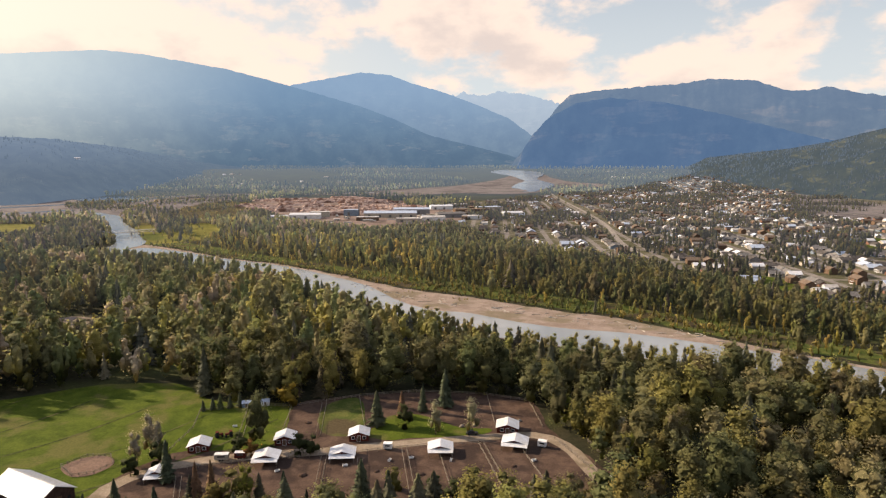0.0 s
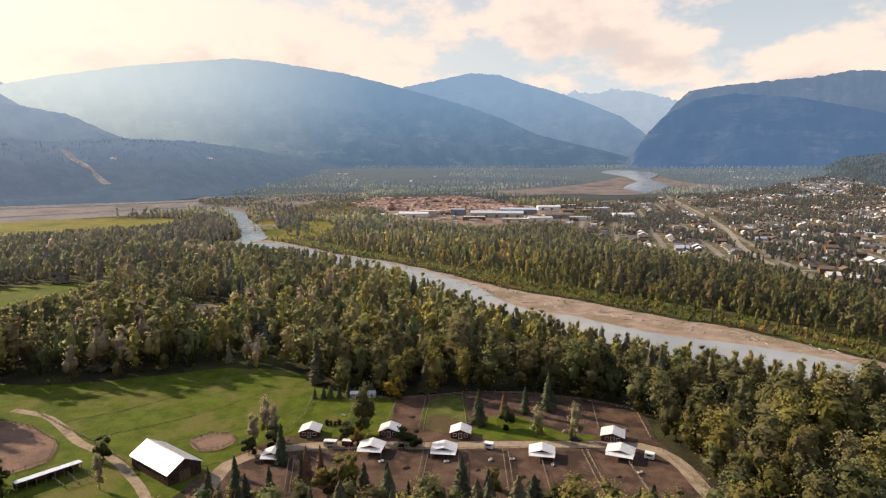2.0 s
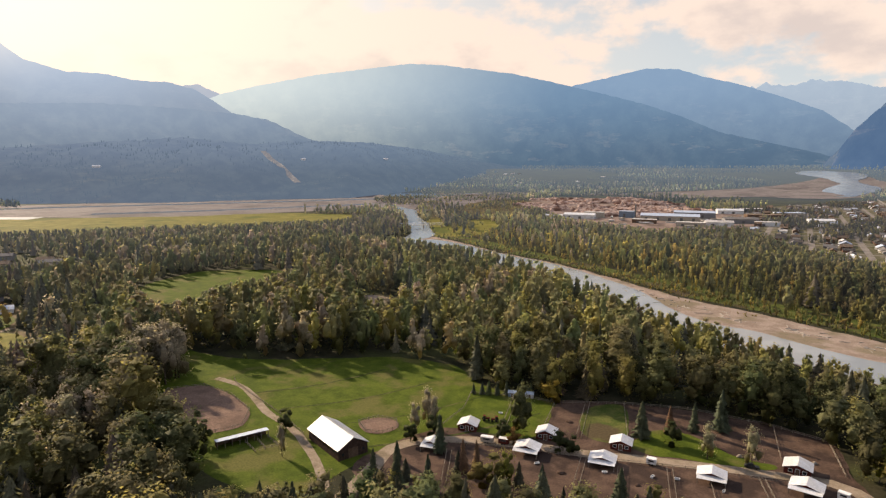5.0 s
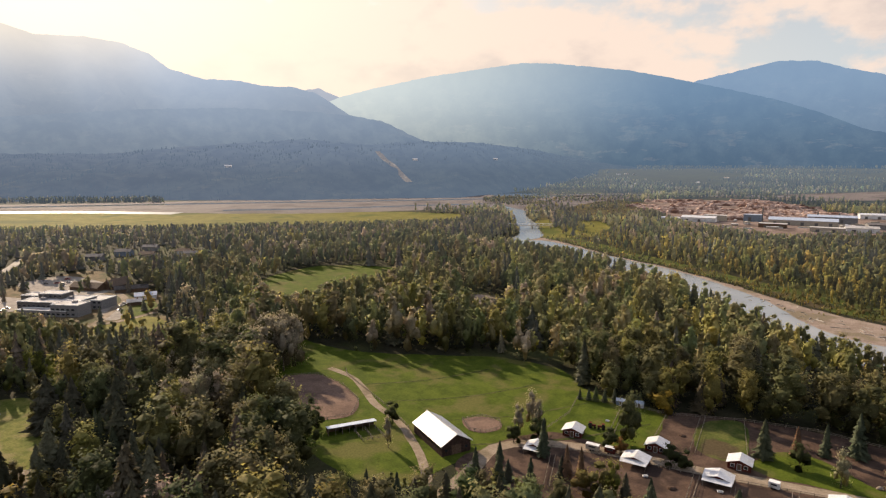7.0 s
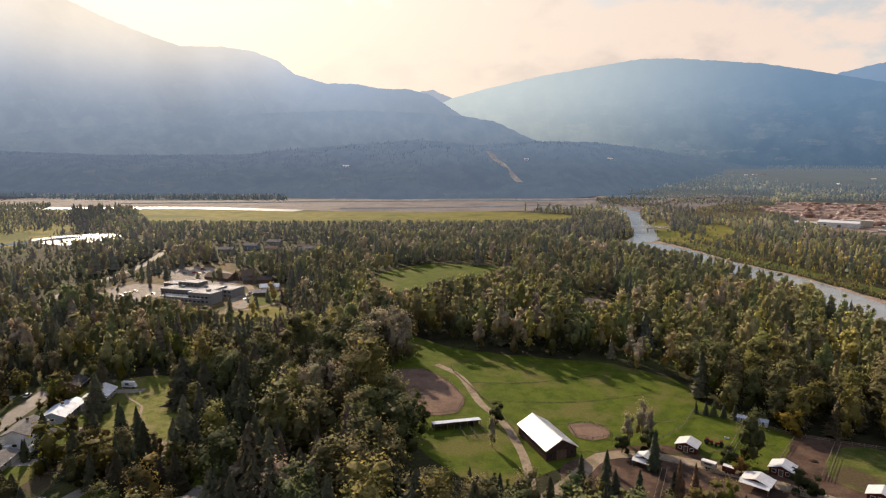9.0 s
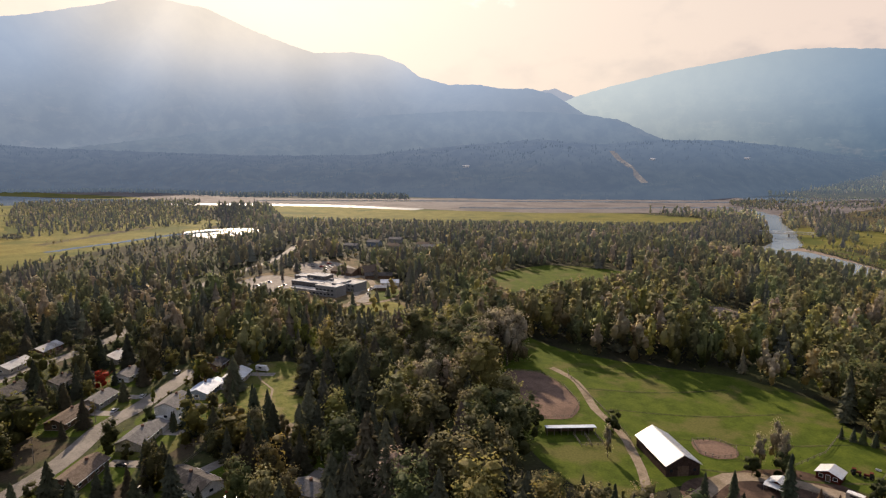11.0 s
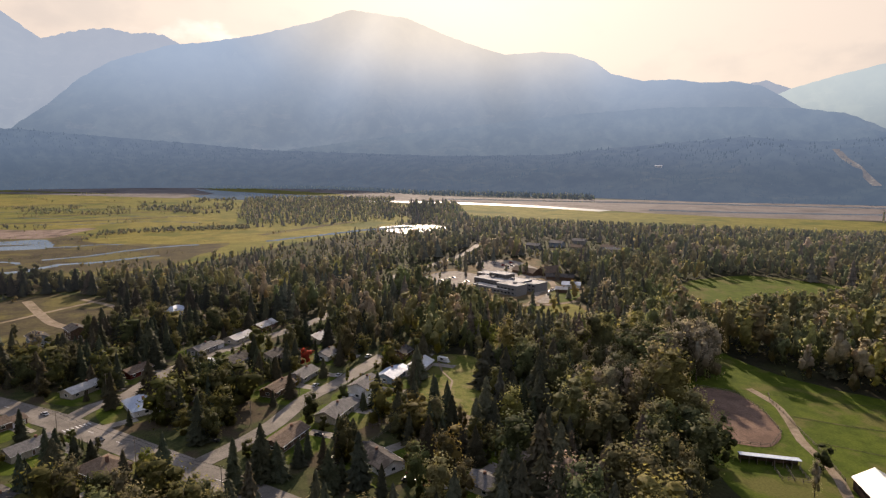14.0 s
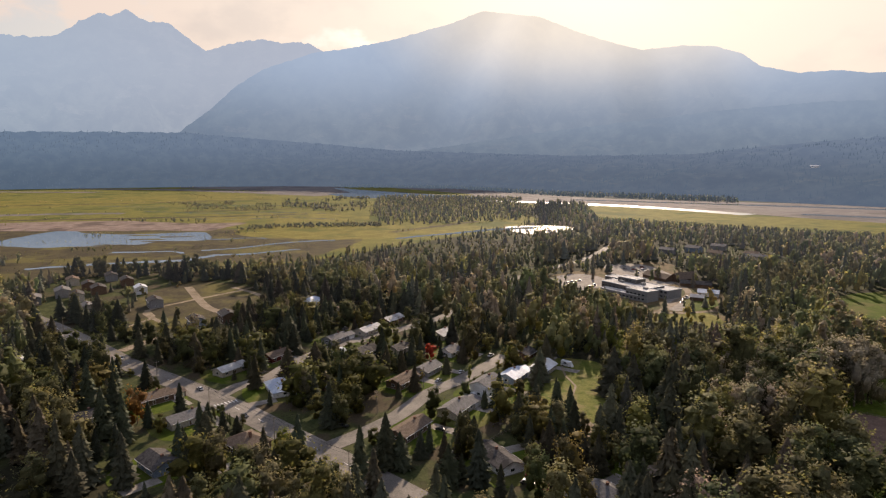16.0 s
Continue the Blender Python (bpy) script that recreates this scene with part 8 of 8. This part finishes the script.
def garden_shed(x, y, rot, wall, roof):
    ob = thing("garden_shed", pose(x, y, 0.12, 0, 0, rot), "small garden shed behind a house", "shed", "garden sheds")
    part("wall", gable_walls(3.6, 2.8, 2.1, 0.8), wall, ob)
    part("roof", gable_roof(3.6, 2.8, 2.1, 0.8, 0.25, 0.1), roof, ob)
    opening(ob, 0, -1.4, 1.0, 0.9, 1.9, "y-", name="door", pane="brown")


for x, y, rot, wall, roof in ((-222, 52, 144, "brown", "shingle"), (-270, 42, 144, "white", "tin"), (-322, -30, 144, "grey", "shingle"), (-292, -36, 144, "brown", "shingle_grey"),
                              (-240, -76, 45, "white", "tin"), (-358, 14, 144, "cream", "shingle"), (-404, -36, 144, "grey", "tin"), (-90, 268, 10, "blue", "blue_tin"), (-82, 270, 10, "white", "blue_tin")):
    garden_shed(x, y, rot, wall, roof)
for k in range(9):
    plant(-262 + 1.5 * k, -79 + 1.5 * k * 0.9, 4.6 + 0.5 * ((k * 7) % 3), 1, "dark", 0.75)


def camper(x, y, rot):
    ob = thing("camper", pose(x, y, 0.25, 0, 0, rot), "white camper van parked beside a house", "camper", "campers in driveways")
    part("body", Geo().box(-3.4, -1.15, 0.5, 2.4, 1.15, 3.0), "white", ob)
    part("cab", Geo().add([(2.4, -1.05, 0.5), (3.6, -1.05, 0.5), (3.6, 1.05, 0.5), (2.4, 1.05, 0.5), (2.4, -1.05, 2.0), (2.9, -1.05, 2.0), (2.9, 1.05, 2.0), (2.4, 1.05, 2.0)],
                          [(3, 2, 1, 0), (4, 5, 6, 7), (0, 1, 5, 4), (1, 2, 6, 5), (2, 3, 7, 6), (3, 0, 4, 7)]), "white", ob)
    part("stripe", Geo().box(-3.42, -1.17, 1.3, 2.42, 1.17, 1.5), "blue", ob)
    for px in (-2.2, 2.6):
        for py in (-1.1, 1.1):
            part("wheel", Geo().tube([(px, py - 0.12, 0.4), (px, py + 0.12, 0.4)], [0.4, 0.4], 10), "rubber", ob)
    opening(ob, -0.6, -1.15, 2.1, 1.6, 0.7, "y-", "grey")


camper(-352, -34, 60), camper(-190, 56, 150), camper(-318, 92, 40), camper(-276, 34, 54)
fence([(-318, 116), (-296, 104), (-262, 97), (-228, 84)], "old wire fence along the rough grass", 5)
fence([(-246, 40), (-232, 62), (-224, 84)], "wooden garden fence behind the houses", 3)
fence([(-212, 18), (-226, 32), (-238, 44)], "wooden garden fence beside a driveway", 3)


# ---- drift on the gravel bar ----
def driftwood():
    """Bleached logs and root stocks left by high water."""
    rng = random.Random(77)
    spots = Geo()
    line = curve([(170, 384), (140, 408), (105, 428), (60, 452), (20, 474), (-30, 508), (-75, 560)], 3.0)
    for k in range(110):
        p = rng.choice(line) + Vector((rng.gauss(0, 6), rng.gauss(-4, 6)))
        a, L, w = rng.uniform(0, 3.14), rng.uniform(2, 8), rng.uniform(0.12, 0.35)
        d = Vector((math.cos(a), math.sin(a))) * L / 2
        spots.tube([(p.x - d.x, p.y - d.y, 0.22), (p.x, p.y, 0.3 + w * 0.4), (p.x + d.x, p.y + d.y, 0.26)], [w, w * 0.85, w * 0.5], 5)
    heap = thing("driftwood", Matrix(), "bleached drift logs strewn over the gravel bar", "driftwood", kind="stuff")
    part("log_litter", spots, "dead", heap)


driftwood()
BAR = [(190, 360), (158, 395), (129, 425), (92, 446), (52, 472), (8, 506), (-43, 540), (-91, 586), (-80, 556), (-40, 500), (20, 455), (82, 420), (149, 384)]
scatter("bar_scrub", BAR, 4.0, 0.16, 0.6, 2.2, (3,), 1, "low brown scrub growing on the gravel bar", clump=26.0, lack=1.6, shade=0.8)
